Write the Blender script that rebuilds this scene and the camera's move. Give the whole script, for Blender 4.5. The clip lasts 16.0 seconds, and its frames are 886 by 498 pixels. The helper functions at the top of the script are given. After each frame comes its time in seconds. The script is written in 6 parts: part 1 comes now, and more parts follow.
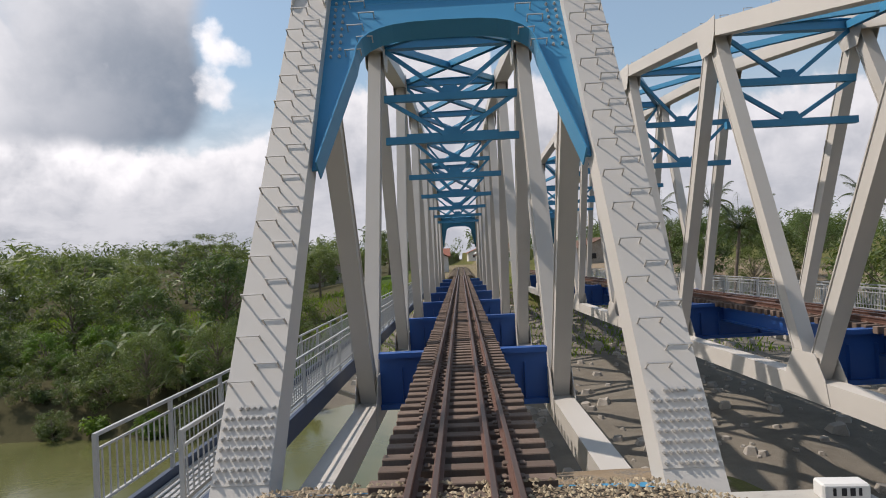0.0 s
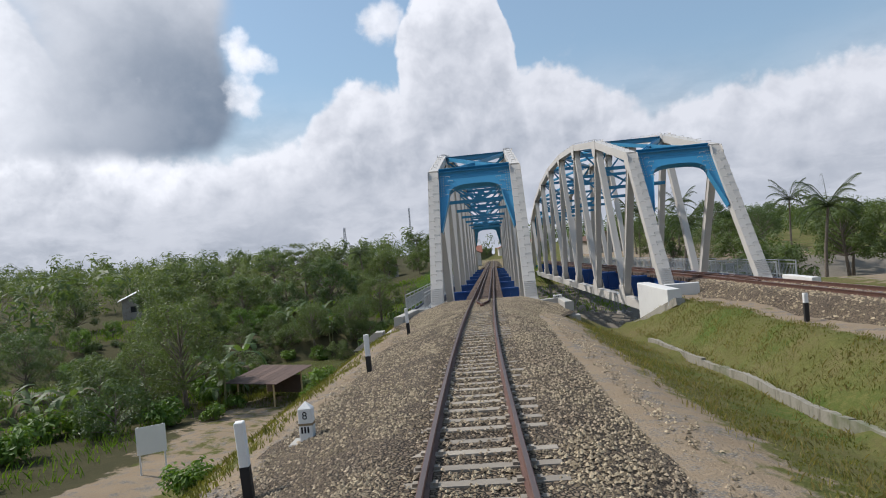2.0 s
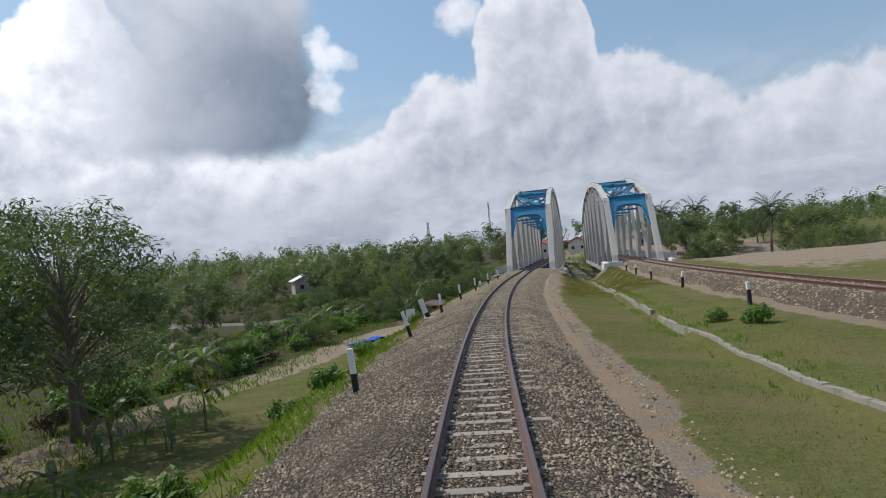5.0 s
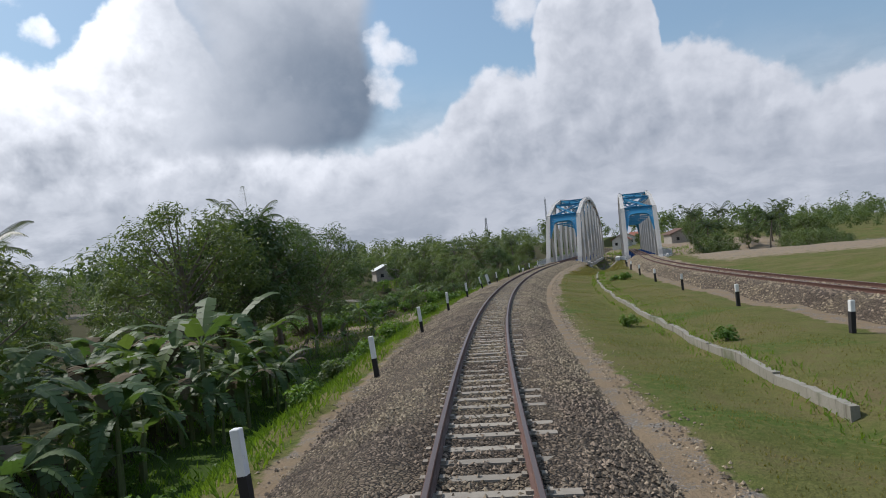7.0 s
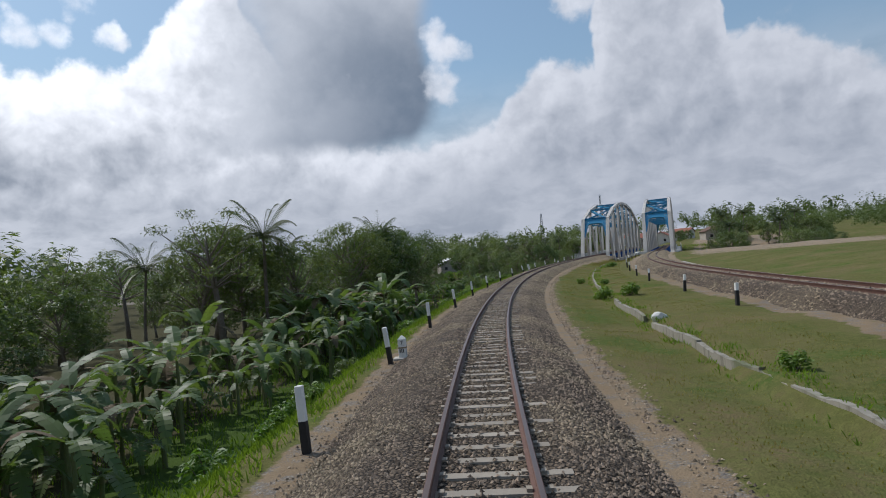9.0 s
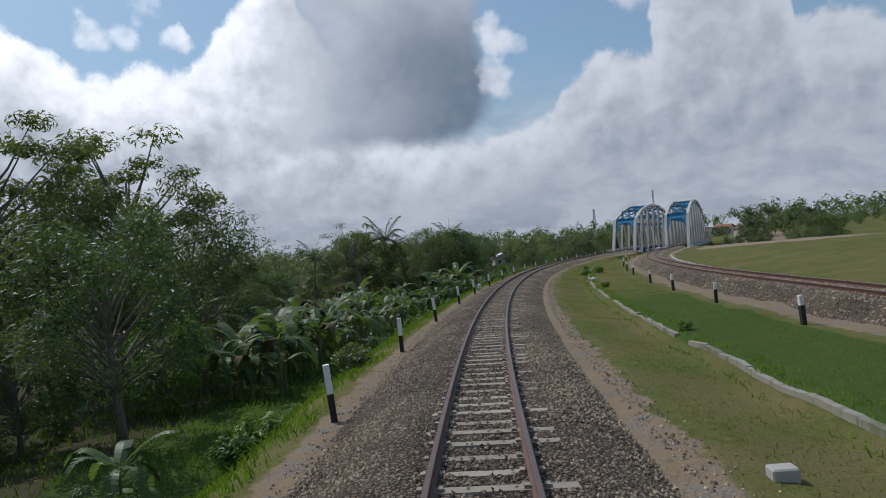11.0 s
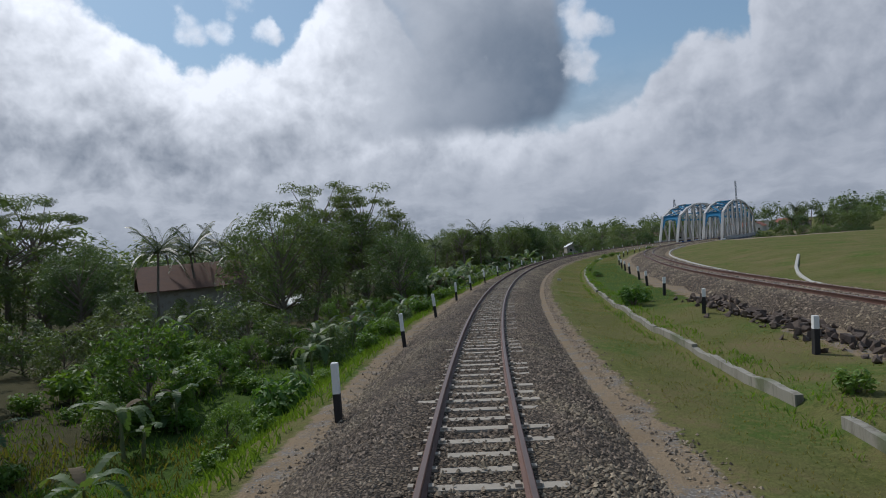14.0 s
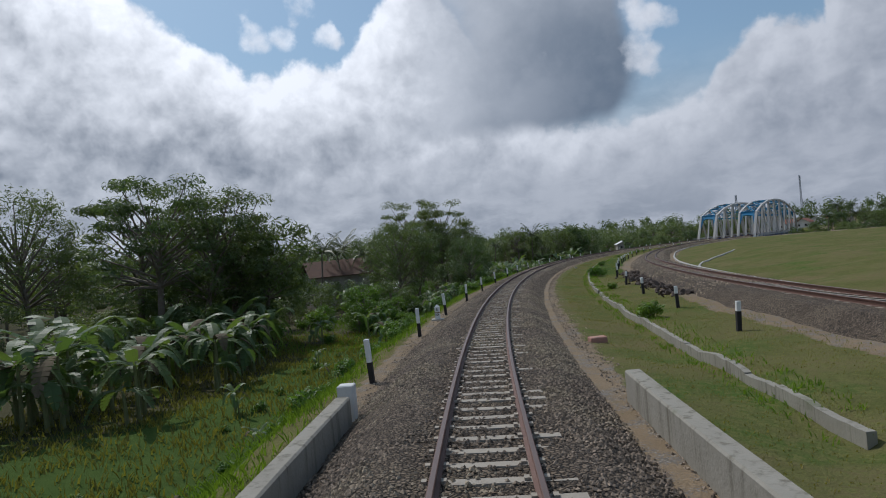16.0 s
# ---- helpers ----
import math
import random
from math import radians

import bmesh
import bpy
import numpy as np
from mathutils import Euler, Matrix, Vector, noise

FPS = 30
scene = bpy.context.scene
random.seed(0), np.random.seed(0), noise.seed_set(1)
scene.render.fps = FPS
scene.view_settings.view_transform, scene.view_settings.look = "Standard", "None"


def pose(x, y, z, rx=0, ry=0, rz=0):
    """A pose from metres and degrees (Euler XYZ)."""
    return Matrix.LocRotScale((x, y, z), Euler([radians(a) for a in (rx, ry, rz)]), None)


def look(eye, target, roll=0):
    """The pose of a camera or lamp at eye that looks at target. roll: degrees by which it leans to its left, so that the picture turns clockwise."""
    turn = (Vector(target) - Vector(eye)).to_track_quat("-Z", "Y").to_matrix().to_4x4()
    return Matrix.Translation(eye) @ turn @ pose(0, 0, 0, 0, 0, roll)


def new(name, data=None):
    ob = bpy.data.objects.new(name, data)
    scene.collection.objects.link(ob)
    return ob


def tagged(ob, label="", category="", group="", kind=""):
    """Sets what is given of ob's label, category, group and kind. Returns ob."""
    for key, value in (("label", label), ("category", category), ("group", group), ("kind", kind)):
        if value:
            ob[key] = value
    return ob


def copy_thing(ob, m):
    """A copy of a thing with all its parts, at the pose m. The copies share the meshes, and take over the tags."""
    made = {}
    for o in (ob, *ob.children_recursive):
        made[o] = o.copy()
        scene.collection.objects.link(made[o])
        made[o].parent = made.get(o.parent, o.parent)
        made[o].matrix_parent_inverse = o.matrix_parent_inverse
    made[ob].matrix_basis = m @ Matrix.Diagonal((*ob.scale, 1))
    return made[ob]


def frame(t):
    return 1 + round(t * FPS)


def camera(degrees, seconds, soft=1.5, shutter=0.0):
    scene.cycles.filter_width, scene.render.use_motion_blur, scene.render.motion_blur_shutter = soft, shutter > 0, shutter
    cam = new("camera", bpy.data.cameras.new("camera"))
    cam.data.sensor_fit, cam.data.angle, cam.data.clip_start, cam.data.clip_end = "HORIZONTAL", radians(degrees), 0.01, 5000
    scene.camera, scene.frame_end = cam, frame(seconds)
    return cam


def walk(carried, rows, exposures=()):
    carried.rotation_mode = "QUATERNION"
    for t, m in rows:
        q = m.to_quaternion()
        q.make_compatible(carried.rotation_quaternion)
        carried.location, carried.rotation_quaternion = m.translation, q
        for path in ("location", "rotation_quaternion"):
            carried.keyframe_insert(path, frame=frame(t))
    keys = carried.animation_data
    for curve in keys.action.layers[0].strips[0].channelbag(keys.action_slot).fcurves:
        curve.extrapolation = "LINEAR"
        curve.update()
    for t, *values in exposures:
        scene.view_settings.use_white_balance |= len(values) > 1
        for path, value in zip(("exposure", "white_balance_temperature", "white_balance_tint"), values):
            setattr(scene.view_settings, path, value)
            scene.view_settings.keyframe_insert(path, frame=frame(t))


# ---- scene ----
# ---- camera ----
cam = camera(68.70, 16.0, soft=1.0)
PATH = [
    (0, (0.081, -7.617, 2.351), (0.028, -5.618, 2.367), -2.85),
    (0.5, (0.138, -14.696, 2.408), (0.072, -12.697, 2.421), -3.52),
    (1, (0.258, -21.829, 2.466), (0.169, -19.831, 2.468), -4.24),
    (1.5, (0.463, -29.014, 2.524), (0.344, -27.018, 2.530), -4.86),
    (2, (0.773, -36.245, 2.583), (0.619, -34.251, 2.595), -5.31),
    (2.5, (1.200, -43.517, 2.642), (1.011, -41.526, 2.656), -5.76),
    (3, (1.753, -50.823, 2.702), (1.526, -48.836, 2.717), -5.76),
    (3.5, (2.445, -58.158, 2.762), (2.176, -56.176, 2.777), -5.77),
    (4, (3.282, -65.515, 2.822), (2.967, -63.540, 2.835), -5.83),
    (4.5, (4.271, -72.886, 2.883), (3.918, -70.917, 2.895), -5.74),
    (5, (5.420, -80.265, 2.945), (5.025, -78.304, 2.956), -5.64),
    (5.5, (6.730, -87.644, 3.006), (6.293, -85.692, 3.017), -5.55),
    (6, (8.205, -95.016, 3.068), (7.724, -93.075, 3.078), -5.45),
    (6.5, (9.842, -102.375, 3.131), (9.322, -100.444, 3.139), -5.36),
    (7, (11.643, -109.713, 3.193), (11.075, -107.795, 3.203), -5.22),
    (7.5, (13.604, -117.024, 3.256), (12.996, -115.119, 3.266), -5.07),
    (8, (15.725, -124.301, 3.318), (15.078, -122.409, 3.326), -4.93),
    (8.5, (18.004, -131.539, 3.381), (17.313, -129.662, 3.388), -5.10),
    (9, (20.438, -138.729, 3.444), (19.706, -136.868, 3.455), -5.26),
    (9.5, (23.026, -145.866, 3.508), (22.257, -144.020, 3.518), -5.27),
    (10, (25.765, -152.944, 3.571), (24.956, -151.115, 3.581), -5.28),
    (10.5, (28.653, -159.956, 3.634), (27.805, -158.144, 3.643), -5.28),
    (11, (31.686, -166.896, 3.697), (30.801, -165.103, 3.706), -5.29),
    (11.5, (34.862, -173.758, 3.761), (33.940, -171.983, 3.769), -5.30),
    (12, (38.179, -180.535, 3.824), (37.218, -178.781, 3.828), -4.98),
    (12.5, (41.633, -187.222, 3.887), (40.637, -185.488, 3.889), -4.66),
    (13, (45.225, -193.811, 3.950), (44.186, -192.101, 3.947), -4.34),
    (13.5, (48.948, -200.295, 4.013), (47.881, -198.604, 4.014), -4.50),
    (14, (52.803, -206.670, 4.075), (51.699, -205.002, 4.068), -4.67),
    (14.5, (56.781, -212.929, 4.138), (55.636, -211.289, 4.128), -4.83),
    (15, (60.876, -219.070, 4.200), (59.697, -217.455, 4.197), -4.99),
    (15.5, (65.077, -225.092, 4.263), (63.863, -223.503, 4.260), -5.16),
    (16, (69.370, -230.997, 4.325), (68.117, -229.438, 4.330), -5.32),
]
EXPOSURES = [(0, 0.04, 6650, 16), (2.5, -0.05, 6150, 13), (7, -0.22, 6080, 13), (12.5, -0.58, 5880, 12), (16, -0.62, 5880, 12)]
walk(cam, [(t, look(eye, target, roll)) for t, eye, target, roll in PATH], EXPOSURES)

# ---- world, sun and exposure ----
SUN_YAW, SUN_UP = radians(75), radians(52)          # to the left of +y, above the horizon
sun_way = Vector((-math.sin(SUN_YAW) * math.cos(SUN_UP), math.cos(SUN_YAW) * math.cos(SUN_UP), math.sin(SUN_UP)))
sun = new("sun", bpy.data.lights.new("sun", "SUN"))
sun.data.energy, sun.data.angle, sun.data.color = 3.7, radians(0.6), (1.0, 0.94, 0.84)
sun.matrix_world = look((0, 0, 60), Vector((0, 0, 60)) - sun_way)

world = bpy.data.worlds.new("sky")
world.use_nodes = True
scene.world = world
wt = world.node_tree
wt.nodes.clear()


class Net:
    """A few short words to wire shader nodes."""

    def __init__(self, tree):
        self.t = tree

    def put(self, v, socket):
        if isinstance(v, bpy.types.NodeSocket):
            self.t.links.new(v, socket)
        elif v is not None:
            socket.default_value = v

    def node(self, kind):
        return self.t.nodes.new(kind)

    def span(self, value, lo, hi, top=1.0):
        n = self.node("ShaderNodeMapRange")
        n.interpolation_type = "SMOOTHSTEP"
        self.put(value, n.inputs["Value"])
        n.inputs["From Min"].default_value, n.inputs["From Max"].default_value, n.inputs["To Max"].default_value = lo, hi, top
        return n.outputs["Result"]

    def math(self, op, a, b=None, c=None, clamp=False):
        n = self.node("ShaderNodeMath")
        n.operation, n.use_clamp = op, clamp
        for v, s in zip((a, b, c), n.inputs):
            self.put(v, s)
        return n.outputs[0]

    def vec(self, op, a, b=None):
        n = self.node("ShaderNodeVectorMath")
        n.operation = op
        for v, s in zip((a, b), n.inputs):
            self.put(v, s)
        return n.outputs["Value"] if op in ("DOT_PRODUCT", "LENGTH", "DISTANCE") else n.outputs[0]

    def noise(self, vector, scale, detail=4.0, rough=0.55):
        n = self.node("ShaderNodeTexNoise")
        self.put(vector, n.inputs["Vector"])
        n.inputs["Scale"].default_value, n.inputs["Detail"].default_value, n.inputs["Roughness"].default_value = scale, detail, rough
        return n.outputs["Fac"]

    def noise_colour(self, vector, scale, detail=3.0):
        n = self.node("ShaderNodeTexNoise")
        self.put(vector, n.inputs["Vector"])
        n.inputs["Scale"].default_value, n.inputs["Detail"].default_value = scale, detail
        return n.outputs["Color"]

    def cells(self, vector, scale, what="Color", feature="F1"):
        n = self.node("ShaderNodeTexVoronoi")
        n.feature = feature
        self.put(vector, n.inputs["Vector"])
        n.inputs["Scale"].default_value = scale
        return n.outputs[what]

    def ramp(self, fac, lo, hi, top=1.0):
        return self.span(fac, lo, hi, top)

    def mix(self, fac, a, b, blend="MIX"):
        n = self.node("ShaderNodeMix")
        n.data_type, n.blend_type = "RGBA", blend
        self.put(fac, n.inputs[0])
        for v, s in ((a, n.inputs[6]), (b, n.inputs[7])):
            self.put((*v, 1.0) if isinstance(v, tuple) and len(v) == 3 else v, s)
        return n.outputs[2]

    def bump(self, height, strength, distance):
        n = self.node("ShaderNodeBump")
        self.put(height, n.inputs["Height"])
        n.inputs["Strength"].default_value, n.inputs["Distance"].default_value = strength, distance
        return n.outputs[0]


def aim(yaw, up):
    """The way to a place in the sky, in degrees to the left of +y and above the horizon."""
    a, b = radians(yaw), radians(up)
    return (-math.sin(a) * math.cos(b), math.cos(a) * math.cos(b), math.sin(b))


w = Net(wt)
sky = w.node("ShaderNodeTexSky")
sky.sky_type, sky.sun_disc, sky.sun_elevation, sky.sun_rotation = "NISHITA", False, SUN_UP, -SUN_YAW
sky.air_density, sky.dust_density, sky.ozone_density = 1.2, 1.6, 1.3
blue = w.mix(0.24, w.mix(1.0, sky.outputs[0], (0.098, 0.118, 0.122), "MULTIPLY"), (0.58, 0.70, 0.76))
way = w.vec("NORMALIZE", w.node("ShaderNodeTexCoord").outputs["Generated"])
low = w.node("ShaderNodeSeparateXYZ")
w.put(way, low.inputs[0])
height = low.outputs["Z"]
turned = w.math("MULTIPLY", w.math("ARCTAN2", w.math("MULTIPLY", low.outputs["X"], -1.0), low.outputs["Y"]), 57.2958)
raised = w.math("MULTIPLY", w.math("ARCSINE", height), 57.2958)


def heaped(places, at, outer, inner):
    """How deep a way lies in heaps of cloud: yaw, height and radius in degrees, weight."""
    total = None
    for yaw, up, wide, much in places:
        one = w.span(w.vec("DOT_PRODUCT", at, aim(yaw, up)), math.cos(radians(wide * outer)), math.cos(radians(wide * inner)), much)
        total = one if total is None else w.math("SMOOTH_MAX", total, one, 0.2)
    return total


def billow(at, scale, detail=3.0):
    """Rounded lumps heaped on lumps, between about 0 and 1."""
    n = w.node("ShaderNodeTexVoronoi")
    n.feature, n.normalize = "SMOOTH_F1", True
    w.put(at, n.inputs["Vector"])
    for key, v in (("Scale", scale), ("Detail", detail), ("Roughness", 0.52), ("Lacunarity", 2.2), ("Smoothness", 0.45)):
        n.inputs[key].default_value = v
    return w.math("SUBTRACT", 1.0, n.outputs["Distance"])


def moved(at, by):
    return w.vec("ADD", at, tuple(c * by for c in sun_way))


# the height of the cumulus tops, in degrees, by the yaw
TOPS_OF_CLOUD = [(-40, 12), (-20, 10.5), (-16.6, 10.6), (-14.5, 8.8), (-12.5, 11), (-10, 13.2), (-7, 15.2), (-4.4, 14.5), (-3.3, 15), (-2.7, 20), (-1, 24), (4.0, 24), (5.6, 20.5), (6.6, 16.6), (7.4, 14.4),
                 (10.8, 15.0), (12.4, 13.9), (14, 12.2), (16, 10), (17.5, 9.6), (20, 9.2), (29, 9.4), (33, 13), (38.5, 25), (43.7, 19.2), (46.5, 16), (50, 16.5), (54.2, 15.2), (56, 17), (62, 20), (66, 23), (80, 27)]
tops = w.node("ShaderNodeValToRGB")
edge = tops.color_ramp.elements
while len(edge) < len(TOPS_OF_CLOUD):
    edge.new(0.5)
for e, (yaw, up) in zip(edge, TOPS_OF_CLOUD):
    e.position = (yaw + 40.0) / 120.0
    e.color = (up / 40.0, up / 40.0, up / 40.0, 1.0)
swirl = w.vec("ADD", way, w.vec("MULTIPLY", w.vec("SUBTRACT", w.noise_colour(way, 13.0, 5.0), (0.5, 0.5, 0.5)), (0.034, 0.034, 0.034)))
lumps = billow(swirl, 17.0)
sway = w.math("MULTIPLY_ADD", w.noise(way, 9.0, 3.0), 3.0, -1.5)
w.put(w.math("MULTIPLY_ADD", w.math("ADD", turned, sway), 1 / 120.0, 40.0 / 120.0, True), tops.inputs[0])
rise = w.math("MULTIPLY_ADD", lumps, 5.2, -3.2)
deep = w.math("ADD", w.math("MULTIPLY_ADD", tops.outputs[0], 40.0, w.math("MULTIPLY", raised, -1.0)), rise)
fray = w.math("MULTIPLY_ADD", w.noise(way, 60.0, 5.0, 0.6), 1.2, -0.6)
body = w.ramp(w.math("ADD", deep, fray), -0.45, 0.75)
# light on the lumps, from the sun's side
lit = w.math("SUBTRACT", billow(moved(swirl, -0.012), 17.0), billow(moved(swirl, 0.012), 17.0))
fine_lit = w.math("SUBTRACT", w.noise(moved(swirl, -0.010), 26.0, 4.0, 0.55), w.noise(moved(swirl, 0.010), 26.0, 4.0, 0.55))
wisp = w.ramp(w.noise(swirl, 8.0, 6.0, 0.56), 0.34, 0.70)
inside = w.ramp(deep, 0.6, 7.5)
sunk = w.math("SUBTRACT", 1.0, w.ramp(raised, 8.0, 17.5))
shade = w.math("ADD", w.math("MULTIPLY", inside, w.math("ADD", w.math("MULTIPLY_ADD", sunk, 0.20, 0.22), w.ramp(turned, 40.0, 56.0, 0.20))), w.math("MULTIPLY_ADD", wisp, 0.15, 0.0))
shade = w.math("SUBTRACT", shade, w.math("ADD", w.math("MULTIPLY", lit, 1.15), w.math("MULTIPLY", fine_lit, 0.42)), None, True)
glare = w.ramp(w.vec("DOT_PRODUCT", way, tuple(sun_way)), 0.30, 0.95)
white = w.mix(glare, (0.78, 0.80, 0.83), (1.62, 1.62, 1.60))
grey = w.mix(glare, (0.30, 0.345, 0.41), (0.36, 0.40, 0.45))
cloud = w.mix(shade, white, grey)
# low haze with long pale streaks
haze = w.math("SUBTRACT", 1.0, w.ramp(w.math("MULTIPLY_ADD", w.noise(way, 4.0, 3.0), 0.10, height), 0.14, 0.34))
streak = w.ramp(w.noise(w.vec("MULTIPLY", swirl, (1.0, 1.0, 2.6)), 10.0, 6.0, 0.58), 0.36, 0.66)
veil = w.mix(w.math("ADD", w.math("MULTIPLY_ADD", streak, 0.42, 0.24), w.ramp(turned, 4.0, 36.0, 0.24)), white, grey)
air = w.mix(w.math("MULTIPLY", haze, 0.88), blue, veil)
air = w.mix(body, air, cloud)
front = w.math("SUBTRACT", 1.0, w.ramp(w.math("MULTIPLY_ADD", streak, 0.04, height), 0.055, 0.175))
air = w.mix(w.math("MULTIPLY", front, 0.85), air, veil)
# the broad grey cloud with a flat base, and bright puffs before its edge
lump = w.node("ShaderNodeSeparateXYZ")
w.put(w.vec("SUBTRACT", w.noise_colour(way, 9.0, 6.0), (0.5, 0.5, 0.5)), lump.inputs[0])
across = w.math("MULTIPLY_ADD", lump.outputs["X"], 3.6, turned)
above = w.math("MULTIPLY_ADD", lump.outputs["Y"], 2.2, raised)
corner = w.math("MAXIMUM", w.math("SUBTRACT", 13.5, above), 0.0)
across = w.math("SUBTRACT", across, w.math("MULTIPLY", w.math("MULTIPLY", corner, corner), 0.14))
broad = w.math("MULTIPLY", w.ramp(across, 20.2, 22.4), w.math("SUBTRACT", 1.0, w.ramp(w.math("MULTIPLY_ADD", lumps, 9.0, across), 39.5, 49.5)))
broad = w.math("MULTIPLY", broad, w.ramp(above, 9.0, 10.9))
gloom = w.math("MULTIPLY", w.math("SUBTRACT", 1.0, w.ramp(across, 24.0, 38.0)), w.math("SUBTRACT", 1.0, w.ramp(above, 12.5, 27.0)))
gloom = w.math("ADD", w.math("MULTIPLY_ADD", gloom, 0.40, 0.58), w.math("MULTIPLY", w.math("SUBTRACT", wisp, 0.5), 0.14), None, True)
air = w.mix(broad, air, w.mix(gloom, white, (0.225, 0.28, 0.35)))
torn = w.vec("NORMALIZE", w.vec("ADD", way, w.vec("MULTIPLY", w.vec("SUBTRACT", w.noise_colour(way, 30.0, 5.0), (0.5, 0.5, 0.5)), (0.045, 0.045, 0.035))))
puffs = w.math("ADD", heaped([(20.6, 18.6, 1.2, 1.3), (19.9, 17.4, 1.3, 1.4), (18.2, 17.0, 0.9, 1.0), (20.3, 15.6, 1.0, 1.2), (20.4, 14.4, 1.4, 1.5), (20.8, 13.2, 0.8, 1.0), (8.2, 20.0, 1.5, 1.6), (6.7, 19.6, 1.0, 1.2), (53.3, 18.9, 1.1, 1.1), (51.2, 18.8, 1.0, 1.0), (47.3, 18.8, 1.0, 1.2), (49.5, 21.2, 1.2, 1.0)], torn, 1.7, 0.1), w.math("MULTIPLY_ADD", w.noise(way, 24.0, 5.0, 0.55), 2.2, -1.2))
air = w.mix(w.math("MULTIPLY", w.ramp(puffs, 0.3, 1.5), 0.92), air, w.mix(w.math("MULTIPLY_ADD", fine_lit, -0.7, 0.14, True), white, grey))
back = w.node("ShaderNodeBackground")
w.put(air, back.inputs["Color"])
back.inputs["Strength"].default_value = 1.0
w.put(back.outputs[0], w.node("ShaderNodeOutputWorld").inputs["Surface"])

# ---- materials ----
def mat(name, col, rough=0.8, metal=0.0, spots=0.25, size=1.5, grain=0.15, bump=0.3, fine=60.0, depth=0.003, dirt=None, dirt_at=(0.55, 0.75), vary=0.0, spec=0.4, through_light=None):
    m = bpy.data.materials.new(name)
    m.use_nodes = True
    m.node_tree.nodes.clear()
    n = Net(m.node_tree)
    at = n.node("ShaderNodeNewGeometry").outputs["Position"]
    big, small = n.noise(at, 1.0 / size, 4.0), n.noise(at, fine, 3.0)
    dim = n.math("ADD", n.math("MULTIPLY_ADD", big, spots * 2, 1 - spots), n.math("MULTIPLY_ADD", small, grain * 2, -grain))
    if vary:
        dim = n.math("MULTIPLY", dim, n.math("MULTIPLY_ADD", n.node("ShaderNodeObjectInfo").outputs["Random"], vary * 2, 1 - vary))
    tint = n.node("ShaderNodeCombineXYZ")
    for s in tint.inputs:
        n.put(dim, s)
    colour = n.mix(1.0, (*col, 1.0), tint.outputs[0], "MULTIPLY")
    if dirt:
        where = n.ramp(n.math("ADD", n.math("MULTIPLY", n.noise(at, 2.3 / size, 6.0, 0.7), 0.75), n.math("MULTIPLY", small, 0.25)), *dirt_at)
        colour = n.mix(where, colour, (*dirt, 1.0))
    b = n.node("ShaderNodeBsdfPrincipled")
    n.put(colour, b.inputs["Base Color"])
    n.put(n.math("MULTIPLY_ADD", big, 0.2, rough - 0.1), b.inputs["Roughness"])
    b.inputs["Metallic"].default_value, b.inputs["Specular IOR Level"].default_value = metal, spec
    if bump:
        n.put(n.bump(n.math("ADD", small, n.noise(at, fine * 0.2, 4.0)), bump, depth), b.inputs["Normal"])
    out = b.outputs[0]
    if through_light:
        tr = n.node("ShaderNodeBsdfTranslucent")
        n.put(n.mix(1.0, colour, (*through_light, 1.0), "MULTIPLY"), tr.inputs["Color"])
        add = n.node("ShaderNodeMixShader")
        add.inputs[0].default_value = 0.35
        n.put(out, add.inputs[1])
        n.put(tr.outputs[0], add.inputs[2])
        out = add.outputs[0]
    n.put(out, n.node("ShaderNodeOutputMaterial").inputs["Surface"])
    return m


def leafage(name, col, other, gloss=0.5):
    """Leaves: every leaf a little different, some light passing through."""
    m = bpy.data.materials.new(name)
    m.use_nodes = True
    m.node_tree.nodes.clear()
    n = Net(m.node_tree)
    geo = n.node("ShaderNodeNewGeometry")
    own = geo.outputs["Random Per Island"]
    c = n.mix(own, (*col, 1.0), (*other, 1.0))
    c = n.mix(n.math("MULTIPLY", n.noise(geo.outputs["Position"], 0.35, 3.0), 0.9), c, (*[v * 0.5 for v in col], 1.0))
    c = n.mix(n.math("MULTIPLY", n.node("ShaderNodeObjectInfo").outputs["Random"], 0.45), c, (other[0] * 1.25, other[1] * 1.0, other[2] * 0.8, 1.0))
    b = n.node("ShaderNodeBsdfPrincipled")
    n.put(c, b.inputs["Base Color"])
    b.inputs["Roughness"].default_value, b.inputs["Specular IOR Level"].default_value = gloss, 0.35
    tr = n.node("ShaderNodeBsdfTranslucent")
    n.put(n.mix(1.0, c, (1.5, 1.6, 0.7, 1.0), "MULTIPLY"), tr.inputs["Color"])
    mx = n.node("ShaderNodeMixShader")
    mx.inputs[0].default_value = 0.36
    n.put(b.outputs[0], mx.inputs[1])
    n.put(tr.outputs[0], mx.inputs[2])
    n.put(mx.outputs[0], n.node("ShaderNodeOutputMaterial").inputs["Surface"])
    return m


